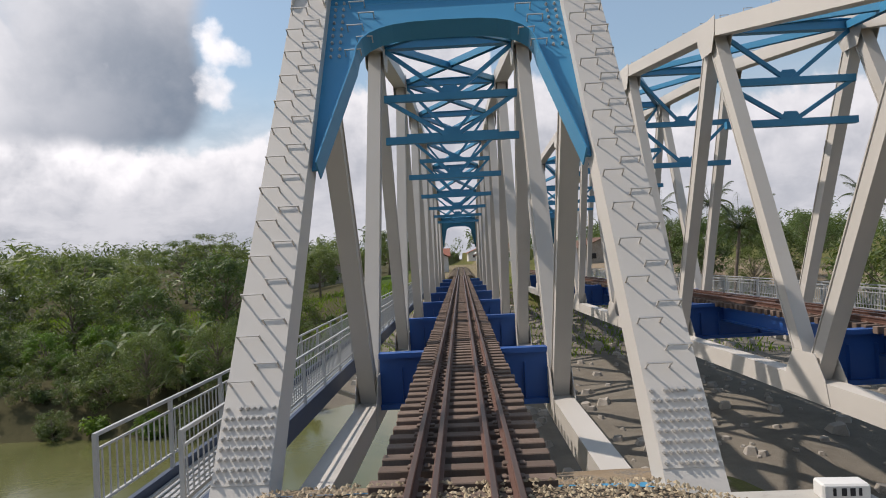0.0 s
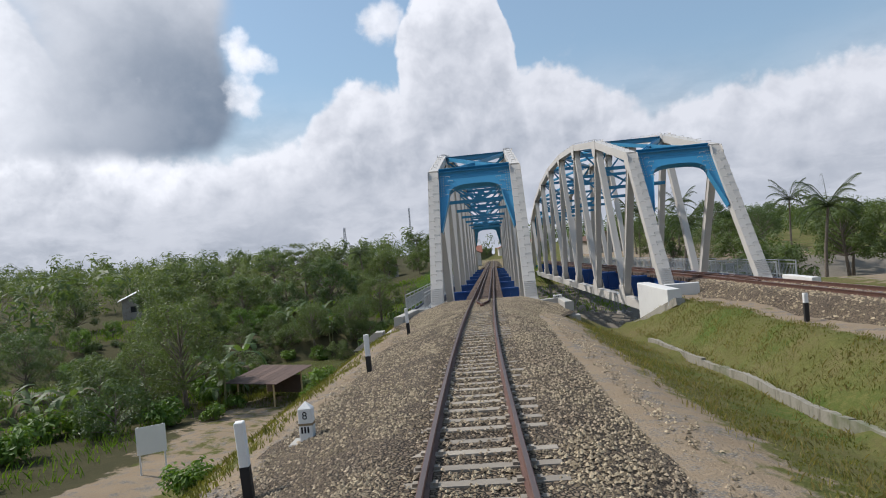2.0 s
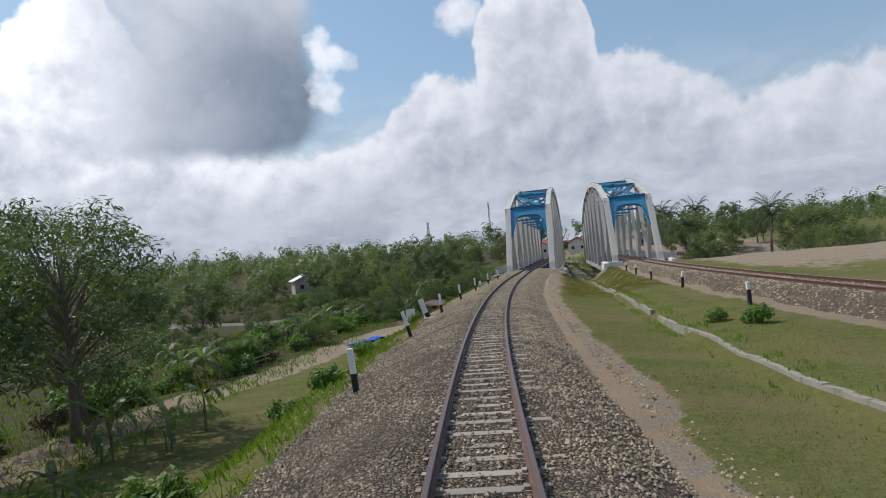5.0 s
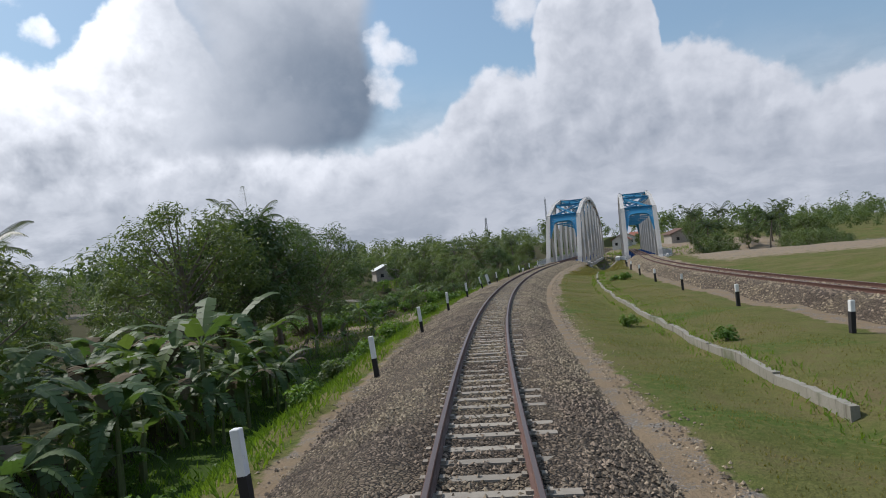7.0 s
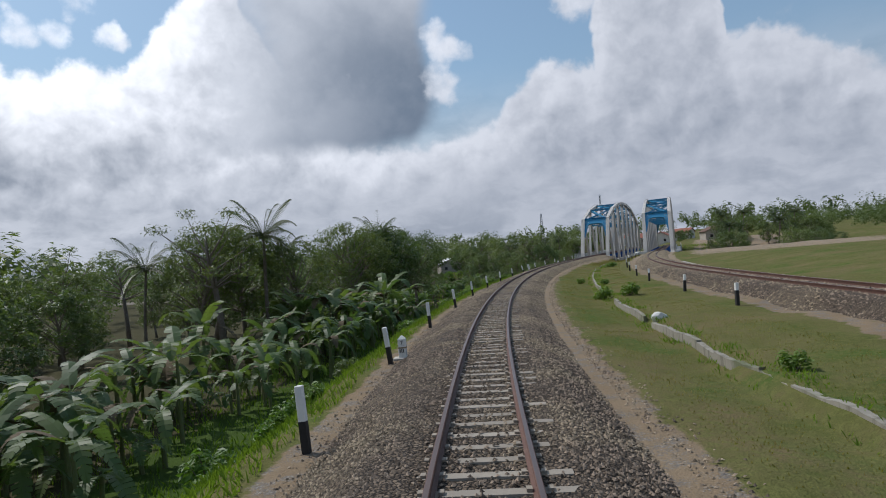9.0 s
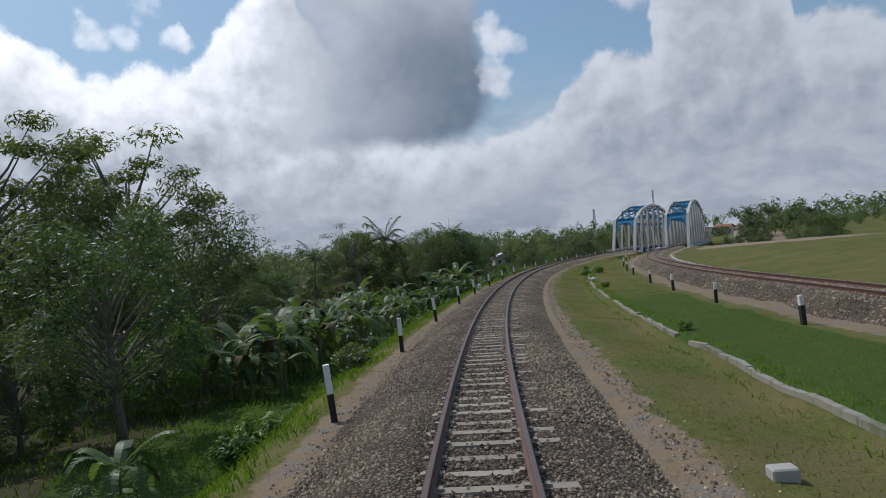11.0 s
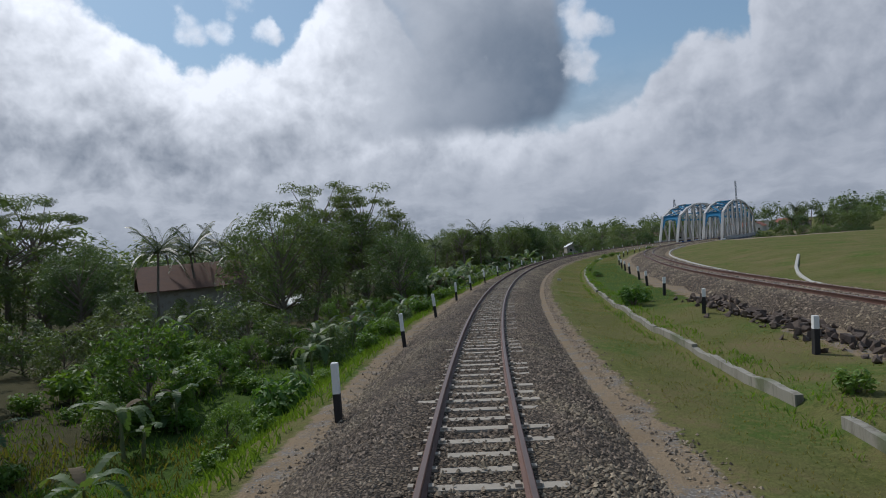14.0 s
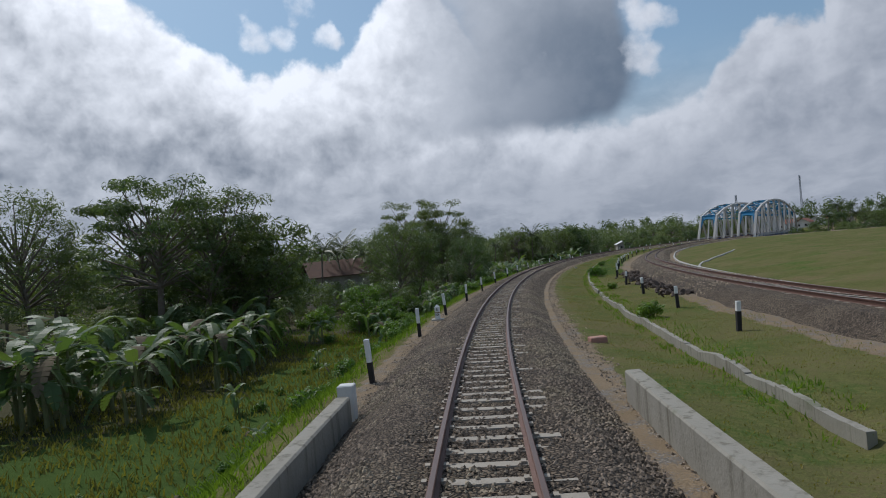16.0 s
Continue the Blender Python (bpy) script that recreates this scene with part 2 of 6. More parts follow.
PAINT_WHITE = mat("white paint", (0.53, 0.50, 0.455), 0.5, 0, 0.08, 2.5, 0.04, 0.1, 90, 0.001, (0.50, 0.45, 0.38), (0.58, 0.80), vary=0.04)
PAINT_BLUE = mat("blue paint", (0.045, 0.24, 0.42), 0.42, 0, 0.12, 2.0, 0.05, 0.1, 90, 0.001, (0.10, 0.20, 0.27), (0.60, 0.85), vary=0.06)
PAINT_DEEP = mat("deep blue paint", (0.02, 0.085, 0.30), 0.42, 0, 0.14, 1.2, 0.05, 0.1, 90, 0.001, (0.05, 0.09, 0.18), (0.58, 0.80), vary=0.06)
STEEL_GREY = mat("grey steel", (0.42, 0.43, 0.43), 0.5, 0.3, 0.12, 0.8, 0.06, 0.1, 90, 0.001, (0.28, 0.22, 0.17), (0.60, 0.8))
BOLT = mat("bolt steel", (0.50, 0.48, 0.45), 0.5, 0.4, 0.1, 0.3, 0.1, 0.0)
RUST = mat("rusty rail", (0.115, 0.058, 0.042), 0.62, 0.25, 0.25, 0.7, 0.15, 0.3, 80, 0.002, (0.19, 0.11, 0.08), (0.5, 0.75))
RAIL_TOP = mat("worn rail head", (0.165, 0.115, 0.098), 0.38, 0.7, 0.15, 0.6, 0.08, 0.05)
# walkway beam: its shaded look is put into the base colour, with brown dirt
WALK_BEAM = mat("dull blue-grey beam", (0.055, 0.075, 0.12), 0.6, 0.1, 0.2, 0.8, 0.1, 0.2, 60, 0.002, (0.11, 0.09, 0.075), (0.55, 0.75))
TIMBER = mat("weathered sleeper timber", (0.145, 0.105, 0.082), 0.85, 0, 0.3, 0.25, 0.25, 0.6, 40, 0.005, (0.12, 0.075, 0.055), (0.48, 0.68), vary=0.25)
SLEEPER = mat("pale concrete sleeper", (0.30, 0.262, 0.212), 0.9, 0, 0.25, 0.35, 0.15, 0.4, 60, 0.003, (0.26, 0.22, 0.18), (0.50, 0.72), vary=0.18)
CONCRETE = mat("pale concrete", (0.40, 0.38, 0.34), 0.9, 0, 0.15, 1.2, 0.08, 0.4, 40, 0.004, (0.30, 0.28, 0.25), (0.56, 0.76))
OLD_CONCRETE = mat("stained concrete", (0.33, 0.32, 0.285), 0.92, 0, 0.25, 0.8, 0.1, 0.5, 30, 0.006, (0.17, 0.165, 0.14), (0.50, 0.70))
def drain_material():
    """Pale render with dark streaks that run down and patches of bare stone."""
    m = bpy.data.materials.new("streaked drain wall")
    m.use_nodes = True
    m.node_tree.nodes.clear()
    n = Net(m.node_tree)
    at = n.node("ShaderNodeNewGeometry").outputs["Position"]
    run = n.noise(n.vec("MULTIPLY", at, (4.5, 4.5, 0.5)), 1.0, 5.0, 0.65)
    col = n.mix(n.noise(at, 1.2, 5.0, 0.6), (0.20, 0.182, 0.145, 1), (0.34, 0.315, 0.262, 1))
    col = n.mix(n.ramp(run, 0.50, 0.68), col, (0.15, 0.135, 0.10, 1))
    col = n.mix(n.ramp(n.noise(at, 0.45, 5.0, 0.6), 0.56, 0.66), col, (0.13, 0.14, 0.075, 1))
    b = n.node("ShaderNodeBsdfPrincipled")
    n.put(col, b.inputs["Base Color"])
    b.inputs["Roughness"].default_value = 0.92
    n.put(n.bump(n.noise(at, 14.0, 5.0), 0.6, 0.02), b.inputs["Normal"])
    n.put(b.outputs[0], n.node("ShaderNodeOutputMaterial").inputs["Surface"])
    return m


DRAIN = drain_material()
WHITE_WASH = mat("whitewashed wall", (0.60, 0.59, 0.56), 0.85, 0, 0.08, 0.9, 0.06, 0.4, 30, 0.004, (0.48, 0.45, 0.40), (0.56, 0.74))
POST_WHITE = mat("post white paint", (0.74, 0.73, 0.70), 0.75, 0, 0.1, 0.3, 0.08, 0.2, 60, 0.002, (0.38, 0.33, 0.28), (0.58, 0.78))
POST_BLACK = mat("post black paint", (0.022, 0.020, 0.020), 0.7, 0, 0.2, 0.3, 0.1, 0.2, 60, 0.002, (0.14, 0.10, 0.08), (0.60, 0.8))
BARK = mat("bark", (0.16, 0.13, 0.10), 0.95, 0, 0.3, 0.5, 0.2, 0.7, 25, 0.02, (0.28, 0.26, 0.22), (0.5, 0.7))
STEM = mat("banana stem", (0.16, 0.17, 0.075), 0.8, 0, 0.3, 0.4, 0.15, 0.4, 20, 0.01, (0.22, 0.16, 0.09), (0.5, 0.68))
DRY_LEAF = mat("withered banana leaf", (0.12, 0.092, 0.055), 0.95, 0, 0.3, 0.3, 0.2, 0.3)
DRY = mat("dry leaves", (0.26, 0.19, 0.11), 0.95, 0, 0.3, 0.3, 0.2, 0.3)
BAMBOO = mat("bamboo", (0.52, 0.42, 0.24), 0.6, 0, 0.2, 0.3, 0.1, 0.2)
ROOF_TILE = mat("clay roof tile", (0.135, 0.075, 0.052), 0.9, 0, 0.3, 0.6, 0.2, 0.6, 18, 0.02, (0.10, 0.075, 0.06), (0.5, 0.7))
ROOF_TIN = mat("tin roof", (0.66, 0.66, 0.64), 0.5, 0.4, 0.15, 0.8, 0.08, 0.2, 40, 0.004, (0.35, 0.27, 0.2), (0.6, 0.78))
PALE_PLASTER = mat("pale plaster wall", (0.62, 0.60, 0.56), 0.92, 0, 0.15, 0.9, 0.08, 0.3, 30, 0.004, (0.34, 0.30, 0.26), (0.52, 0.72))
RED_TILE = mat("red roof tile", (0.27, 0.105, 0.07), 0.9, 0, 0.3, 0.6, 0.2, 0.6, 18, 0.02, (0.12, 0.08, 0.06), (0.5, 0.7))
PLASTER = mat("plaster wall", (0.36, 0.325, 0.28), 0.92, 0, 0.25, 0.9, 0.08, 0.4, 30, 0.004, (0.25, 0.20, 0.16), (0.48, 0.68))
DARK_PLANK = mat("old brown planks", (0.125, 0.085, 0.07), 0.9, 0, 0.3, 0.4, 0.2, 0.5, 30, 0.01, vary=0.2)
TARP = mat("blue tarpaulin", (0.03, 0.13, 0.55), 0.45, 0, 0.2, 0.5, 0.05, 0.3, 12, 0.02)
MAST_STEEL = mat("mast steel", (0.40, 0.40, 0.42), 0.6, 0.2, 0.1, 2.0)
INK = mat("black lettering", (0.015, 0.015, 0.018), 0.7, 0, 0.05, 1.0, 0.02, 0)
BOARD = mat("white sign board", (0.74, 0.74, 0.72), 0.6, 0, 0.06, 0.5, 0.03, 0.05)
RED_BLOCK = mat("reddish masonry", (0.40, 0.215, 0.16), 0.92, 0, 0.2, 0.3, 0.15, 0.5, 30, 0.006, (0.30, 0.26, 0.22), (0.5, 0.7))
CLOD = mat("dark soil clods", (0.10, 0.075, 0.06), 0.95, 0, 0.3, 0.4, 0.2, 0.6, 20, 0.02)
STONE = mat("river stone", (0.34, 0.31, 0.27), 0.9, 0, 0.3, 0.9, 0.15, 0.5, 20, 0.02, (0.20, 0.18, 0.15), (0.5, 0.7))
LEAF_BROAD = leafage("broad tree leaves", (0.070, 0.116, 0.048), (0.140, 0.200, 0.076))
LEAF_FRESH = leafage("fresh shrub leaves", (0.075, 0.16, 0.025), (0.15, 0.26, 0.045))
LEAF_GREY = leafage("feathery tree leaves", (0.085, 0.130, 0.054), (0.155, 0.205, 0.082))
LEAF_BANANA = leafage("banana leaves", (0.060, 0.118, 0.044), (0.145, 0.215, 0.082), 0.50)
LEAF_PALM = leafage("palm leaves", (0.042, 0.070, 0.026), (0.085, 0.115, 0.045), 0.42)
BLADE = leafage("grass blades", (0.125, 0.150, 0.032), (0.235, 0.23, 0.075), 0.6)
STRAW = leafage("dry grass blades", (0.24, 0.205, 0.085), (0.38, 0.325, 0.15), 0.7)
BLADE_FRESH = leafage("lush grass blades", (0.10, 0.205, 0.022), (0.20, 0.32, 0.045), 0.55)


def laid(n, at):
    """Fresh tan stone towards the bridge, older grey stone further back, in patches."""
    axis = n.node("ShaderNodeSeparateXYZ")
    n.put(at, axis.inputs[0])
    fresh = n.math("MULTIPLY_ADD", n.ramp(axis.outputs["Y"], -135.0, -20.0), 0.75, -0.28)
    return n.math("ADD", n.ramp(n.noise(at, 0.45, 4.0), 0.36, 0.66), fresh, None, True)


def ballast_material(name, a, b, c):
    m = bpy.data.materials.new(name)
    m.use_nodes = True
    m.node_tree.nodes.clear()
    n = Net(m.node_tree)
    at = n.node("ShaderNodeNewGeometry").outputs["Position"]
    wob = n.vec("ADD", at, n.vec("MULTIPLY", n.noise_colour(at, 22.0), (0.03, 0.03, 0.03)))
    tone = n.node("ShaderNodeSeparateColor")
    n.put(n.cells(wob, 15.0), tone.inputs[0])
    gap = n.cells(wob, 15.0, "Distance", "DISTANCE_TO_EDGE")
    stain = laid(n, at)
    col = n.mix(tone.outputs[0], n.mix(stain, (*a, 1), (*b, 1)), (*c, 1))
    # shade between the stones, painted near-black into the colour along the cell edges
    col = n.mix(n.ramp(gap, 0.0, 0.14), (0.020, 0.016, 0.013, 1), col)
    bs = n.node("ShaderNodeBsdfPrincipled")
    n.put(col, bs.inputs["Base Color"])
    bs.inputs["Roughness"].default_value, bs.inputs["Specular IOR Level"].default_value = 0.9, 0.25
    lift = n.math("ADD", n.ramp(gap, 0.0, 0.25), n.math("MULTIPLY", tone.outputs[1], 0.8))
    n.put(n.bump(lift, 0.9, 0.035), bs.inputs["Normal"])
    n.put(bs.outputs[0], n.node("ShaderNodeOutputMaterial").inputs["Surface"])
    return m


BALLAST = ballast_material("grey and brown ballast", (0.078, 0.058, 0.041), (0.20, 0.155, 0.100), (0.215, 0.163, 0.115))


def loose_stone_material():
    m = bpy.data.materials.new("loose ballast stone")
    m.use_nodes = True
    m.node_tree.nodes.clear()
    n = Net(m.node_tree)
    geo = n.node("ShaderNodeNewGeometry")
    stain = laid(n, geo.outputs["Position"])
    col = n.mix(geo.outputs["Random Per Island"], n.mix(stain, (0.062, 0.047, 0.034, 1), (0.150, 0.115, 0.070, 1)), n.mix(stain, (0.375, 0.285, 0.205, 1), (0.53, 0.43, 0.285, 1)))
    b = n.node("ShaderNodeBsdfPrincipled")
    n.put(col, b.inputs["Base Color"])
    b.inputs["Roughness"].default_value = 0.9
    n.put(b.outputs[0], n.node("ShaderNodeOutputMaterial").inputs["Surface"])
    return m


LOOSE = loose_stone_material()


def ground_material():
    m = bpy.data.materials.new("ground")
    m.use_nodes = True
    m.node_tree.nodes.clear()
    n = Net(m.node_tree)
    at = n.node("ShaderNodeNewGeometry").outputs["Position"]

    def zone(name):
        a = n.node("ShaderNodeAttribute")
        a.attribute_name = name
        return a.outputs["Fac"]

    fray = n.math("MULTIPLY_ADD", n.noise(at, 1.3, 6.0, 0.65), 1.2, -0.6)
    fine = n.noise(at, 18.0, 4.0, 0.6)
    grass = n.mix(n.ramp(n.noise(at, 0.5, 5.0), 0.35, 0.65), (0.105, 0.117, 0.030, 1), (0.165, 0.143, 0.060, 1))
    grass = n.mix(n.ramp(n.noise(at, 0.23, 6.0, 0.62), 0.50, 0.66), grass, (0.195, 0.150, 0.075, 1))
    grass = n.mix(n.ramp(n.noise(n.vec("ADD", at, (31.0, 7.0, 0.0)), 0.31, 6.0, 0.6), 0.50, 0.68), grass, (0.072, 0.125, 0.020, 1))
    grass = n.mix(n.ramp(n.noise(at, 5.5, 5.0, 0.68), 0.44, 0.64), grass, (0.155, 0.158, 0.050, 1))
    grass = n.mix(n.math("MULTIPLY", n.ramp(n.noise(at, 34.0, 4.0, 0.7), 0.50, 0.66), 0.55), grass, (0.060, 0.068, 0.020, 1))
    lush = n.mix(n.noise(at, 2.5, 4.0), (0.040, 0.075, 0.014, 1), (0.078, 0.125, 0.024, 1))
    axis = n.node("ShaderNodeSeparateXYZ")
    n.put(at, axis.inputs[0])
    earth = n.mix(n.noise(at, 0.8, 6.0, 0.65), (0.20, 0.142, 0.088, 1), (0.34, 0.258, 0.170, 1))
    earth = n.mix(n.ramp(axis.outputs["Y"], -75.0, -25.0), earth, n.mix(n.noise(at, 1.1, 6.0, 0.65), (0.25, 0.18, 0.115, 1), (0.42, 0.335, 0.235, 1)))
    gravel = n.mix(n.ramp(n.cells(at, 20.0, "Distance"), 0.1, 0.6), (0.34, 0.31, 0.27, 1), (0.19, 0.17, 0.15, 1))
    litter = n.mix(n.noise(at, 1.7, 6.0, 0.7), (0.042, 0.046, 0.022, 1), (0.105, 0.092, 0.050, 1))
    bed = n.mix(n.noise(at, 0.7, 7.0, 0.7), (0.13, 0.115, 0.095, 1), (0.30, 0.27, 0.225, 1))
    col = n.mix(n.ramp(n.math("ADD", zone("lush"), fray), 0.35, 0.65), grass, lush)
    col = n.mix(n.ramp(n.math("ADD", zone("litter"), fray), 0.35, 0.65), col, litter)
    pebble = n.ramp(n.math("ADD", n.noise(at, 2.2, 4.0), n.math("MULTIPLY", n.cells(at, 26.0, "Distance"), -0.35)), 0.30, 0.5)
    col = n.mix(n.ramp(n.math("ADD", zone("earth"), n.math("MULTIPLY", fray, 1.9)), 0.35, 0.65), col, n.mix(pebble, earth, gravel))
    col = n.mix(n.ramp(n.math("ADD", zone("bed"), fray), 0.35, 0.65), col, bed)
    col = n.mix(n.math("MULTIPLY", fine, 0.35), col, (0.05, 0.045, 0.03, 1))
    b = n.node("ShaderNodeBsdfPrincipled")
    n.put(col, b.inputs["Base Color"])
    b.inputs["Roughness"].default_value, b.inputs["Specular IOR Level"].default_value = 1.0, 0.05
    n.put(n.bump(n.math("ADD", fine, n.noise(at, 3.0, 5.0)), 0.7, 0.06), b.inputs["Normal"])
    n.put(b.outputs[0], n.node("ShaderNodeOutputMaterial").inputs["Surface"])
    return m


GROUND = ground_material()


def water_material():
    m = bpy.data.materials.new("green river water")
    m.use_nodes = True
    m.node_tree.nodes.clear()
    n = Net(m.node_tree)
    at = n.node("ShaderNodeNewGeometry").outputs["Position"]
    b = n.node("ShaderNodeBsdfPrincipled")
    n.put(n.mix(n.noise(at, 0.25, 3.0), (0.075, 0.085, 0.030, 1), (0.13, 0.125, 0.055, 1)), b.inputs["Base Color"])
    b.inputs["Roughness"].default_value, b.inputs["IOR"].default_value = 0.12, 1.33
    n.put(n.bump(n.noise(at, 2.0, 3.0), 0.15, 0.05), b.inputs["Normal"])
    n.put(b.outputs[0], n.node("ShaderNodeOutputMaterial").inputs["Surface"])
    return m


WATER = water_material()

# ---- the line of the track ----
# curvature (per km) at metres behind the bridge's portal; the line bends to the right going back
BEND_AT, BEND = (0, 20, 40, 60, 80, 120, 170, 220, 280), (0.061, 1.739, 2.285, 2.662, 2.898, 2.827, 2.812, 3.073, 3.0)
GRADE, CANT = 0.0081, 0.0248
line_s = np.arange(-20.0, 420.0, 1.0)
_k = np.interp(line_s, BEND_AT, BEND) / 1000.0
_k[line_s < 0] = 0.0
line_turn = np.concatenate([[0], np.cumsum((_k[1:] + _k[:-1]) / 2)])
line_turn -= np.interp(0, line_s, line_turn)
line_x = np.concatenate([[0], np.cumsum((np.sin(line_turn)[1:] + np.sin(line_turn)[:-1]) / 2)])
line_y = np.concatenate([[0], np.cumsum((-np.cos(line_turn)[1:] - np.cos(line_turn)[:-1]) / 2)])
line_x -= np.interp(0, line_s, line_x)
line_y -= np.interp(0, line_s, line_y)


def turn_at(s):
    return np.interp(s, line_s, line_turn)


def on_line(s, lat, z=0.0):
    """World places from metres back along the line, metres to its right, and height above the datum."""
    s, lat = np.asarray(s, float), np.asarray(lat, float)
    a = turn_at(s)
    x = np.interp(s, line_s, line_x) + np.cos(a) * lat
    y = np.where(s < -20, -s, np.interp(s, line_s, line_y)) + np.sin(a) * lat
    return np.stack([x, y, np.broadcast_to(np.asarray(z, float), x.shape)], -1)


def rail_z(s):
    return GRADE * np.asarray(s, float)


def canted(s, lat, up):
    """A place of the tilted track: up is measured from the rails' top."""
    s, lat, up = (np.asarray(v, float) for v in (s, lat, up))
    c = CANT * np.clip(np.interp(s, BEND_AT, BEND) / 2.5, 0, 1.3) * (s > 0)
    return on_line(s, lat * np.cos(c) + up * np.sin(c), rail_z(s) - lat * np.sin(c) + up * np.cos(c))


def spot(s, lat, z=None, turn=0.0, scale=1.0):
    """The pose of a thing that stands beside the line, turned with it."""
    p = on_line(s, lat, land(s, lat) if z is None else z)
    return pose(*[float(v) for v in p], 0, 0, math.degrees(float(turn_at(s))) + turn) @ Matrix.Scale(scale, 4)


def smooth(a, b, v):
    t = np.clip((np.asarray(v, float) - a) / (b - a), 0, 1)
    return t * t * (3 - 2 * t)


def wave(x, y, size, seed=0.0):
    """Cheap smooth unevenness between about -1 and 1."""
    x, y = np.asarray(x) / size, np.asarray(y) / size
    return (np.sin(x * 1.7 + 1.3 * np.sin(y * 1.1 + seed) + seed) + np.sin(y * 1.9 + 1.1 * np.sin(x * 1.3 - seed)) + 0.5 * np.sin(3.1 * x + 2.3 * y + seed)) / 2.5


def second_lat(s):
    """How far to the right the second track lies."""
    return np.interp(s, (-90, 0, 30, 100, 145, 175, 190, 215, 300), (14.9, 12.8, 13.1, 13.2, 13.0, 12.1, 11.9, 11.4, 11.0))


def drain_lat(s):
    return np.interp(s, (5, 16, 35, 60, 110, 230), (6.8, 7.4, 6.9, 6.3, 5.9, 5.5))


def lane_lat(s):
    """How far to the left the dirt lane lies."""
    return np.interp(s, (10, 15, 20, 25, 30, 36, 46, 57, 75, 92), (11.6, 12.5, 14.3, 15.1, 15.9, 16.6, 18.0, 19.0, 17.5, 13.0))


def land(s, lat):
    """The ground's height."""
    s, lat = np.broadcast_arrays(np.asarray(s, float), np.asarray(lat, float))
    zt = rail_z(s)
    L, R = -lat, lat
    uneven = wave(s, lat, 2.3, 1.0) * 0.06 + wave(s, lat, 0.8, 2.0) * 0.025
    # to the left: shoulder path, bank, low ground
    low = np.interp(s, (0, 40, 100, 160, 230, 300), (-4.6, -4.2, -3.4, -2.2, -1.3, -0.8)) + wave(s, lat, 9.0, 3.0) * 0.25
    foot = 3.5 + (zt - 0.72 - low) * 1.75
    left = np.where(L < 3.5, zt - 0.74, zt - 0.74 + (low - zt + 0.74) * smooth(3.3, foot, L))
    left = left + smooth(60, 200, L) * 2.0
    # to the right: path, grass, drain, bank of the second track
    dl, sl = drain_lat(s), second_lat(s)
    dip = zt - 0.95 - 1.15 * smooth(45, 12, s)
    cut = smooth(6.4, 7.4, R) * smooth(9.06, 8.9, R)
    into_dip = 3.4 * smooth(5.0, 6.6, R) * smooth(9.06, 8.9, R) + 1.9 * np.clip(R - 7.2, 0, 1.7) * cut
    right = np.where(R < dl, zt - 0.64 + (dip - zt + 0.64) * smooth(2.6, dl, R), dip + 0.26 + (zt - 0.92 - dip) * smooth(dl + 0.2, sl - 3.6, R))
    right = np.where(R > sl + 3.0, zt - 0.72 + 0.75 * smooth(sl + 3.0, sl + 13, R) * smooth(30, 70, s), right)
    z = np.where(lat < 0, left, right) + uneven * np.where((L > 3.2) | (R > 2.8), 1.6, 0.4)
    # the river's valley beyond the portals
    y = -s
    bed = -6.3 + wave(s, lat, 3.0, 4.0) * 0.28 + wave(s, lat, 11.0, 5.0) * 0.3
    pool = smooth(10, 15, y + lat * 0.10) * smooth(33, 25, y - 4 * smooth(-12, -7, lat)) * smooth(-2.0, -6.0, lat)
    bed = bed + 1.5 * smooth(27, 33, y) * smooth(9, 14, L)
    bed = bed - 1.6 * pool
    far = -1.9 + 1.1 * smooth(84, 100, y) - smooth(10, 30, L) * smooth(160, 90, y) * 2.6 + smooth(60, 260, L) * 1.5 + smooth(150, 500, y) * 4.0 + wave(s, lat, 30.0, 6.0) * 0.8 * smooth(20, 50, np.abs(lat))
    far = np.where(y > 76, far + (np.minimum(far, zt - 0.8) - far) * smooth(9.0, 5.0, np.abs(lat)), far)
    into = smooth(0.8, 9.0 - 5.0 * cut, y + into_dip - 0.25 * np.clip(L - 8, 0, 60))
    out = smooth(58, 84, y + 0.22 * np.clip(L - 8, 0, 60) + 0.15 * np.clip(R - 22, 0, 80))
    valley = bed + (far - bed) * out
    z = z + (valley - z) * into
    return z


def spread(near, mid, fine, coarse, grow, last):
    """Steps that are fine near zero and grow outwards."""
    out, v, d = [0.0], 0.0, fine
    while v < last:
        d = fine if v < near else coarse if v < mid else d * grow
        v += d
        out.append(v)
    return np.array(out)


def mesh_of(name, verts, faces, material, smoothed=False):
    me = bpy.data.meshes.new(name)
    if isinstance(faces, np.ndarray):
        verts, k = np.asarray(verts, np.float32), faces.shape[1]
        me.vertices.add(len(verts))
        me.vertices.foreach_set("co", verts.ravel())
        me.loops.add(faces.size)
        me.loops.foreach_set("vertex_index", faces.astype(np.int32).ravel())
        me.polygons.add(len(faces))
        me.polygons.foreach_set("loop_start", np.arange(0, faces.size, k, dtype=np.int32))
    else:
        me.from_pydata([tuple(v) for v in np.asarray(verts, float).tolist()], [], faces)
    if material:
        me.materials.append(material)
    me.polygons.foreach_set("use_smooth", [smoothed] * len(me.polygons))
    me.update(calc_edges=True)
    return me


def sheet(rows, cols):
    """Quads of a grid of rows x cols vertices."""
    i = np.arange(rows * cols).reshape(rows, cols)
    return np.stack([i[:-1, :-1], i[1:, :-1], i[1:, 1:], i[:-1, 1:]], -1).reshape(-1, 4)


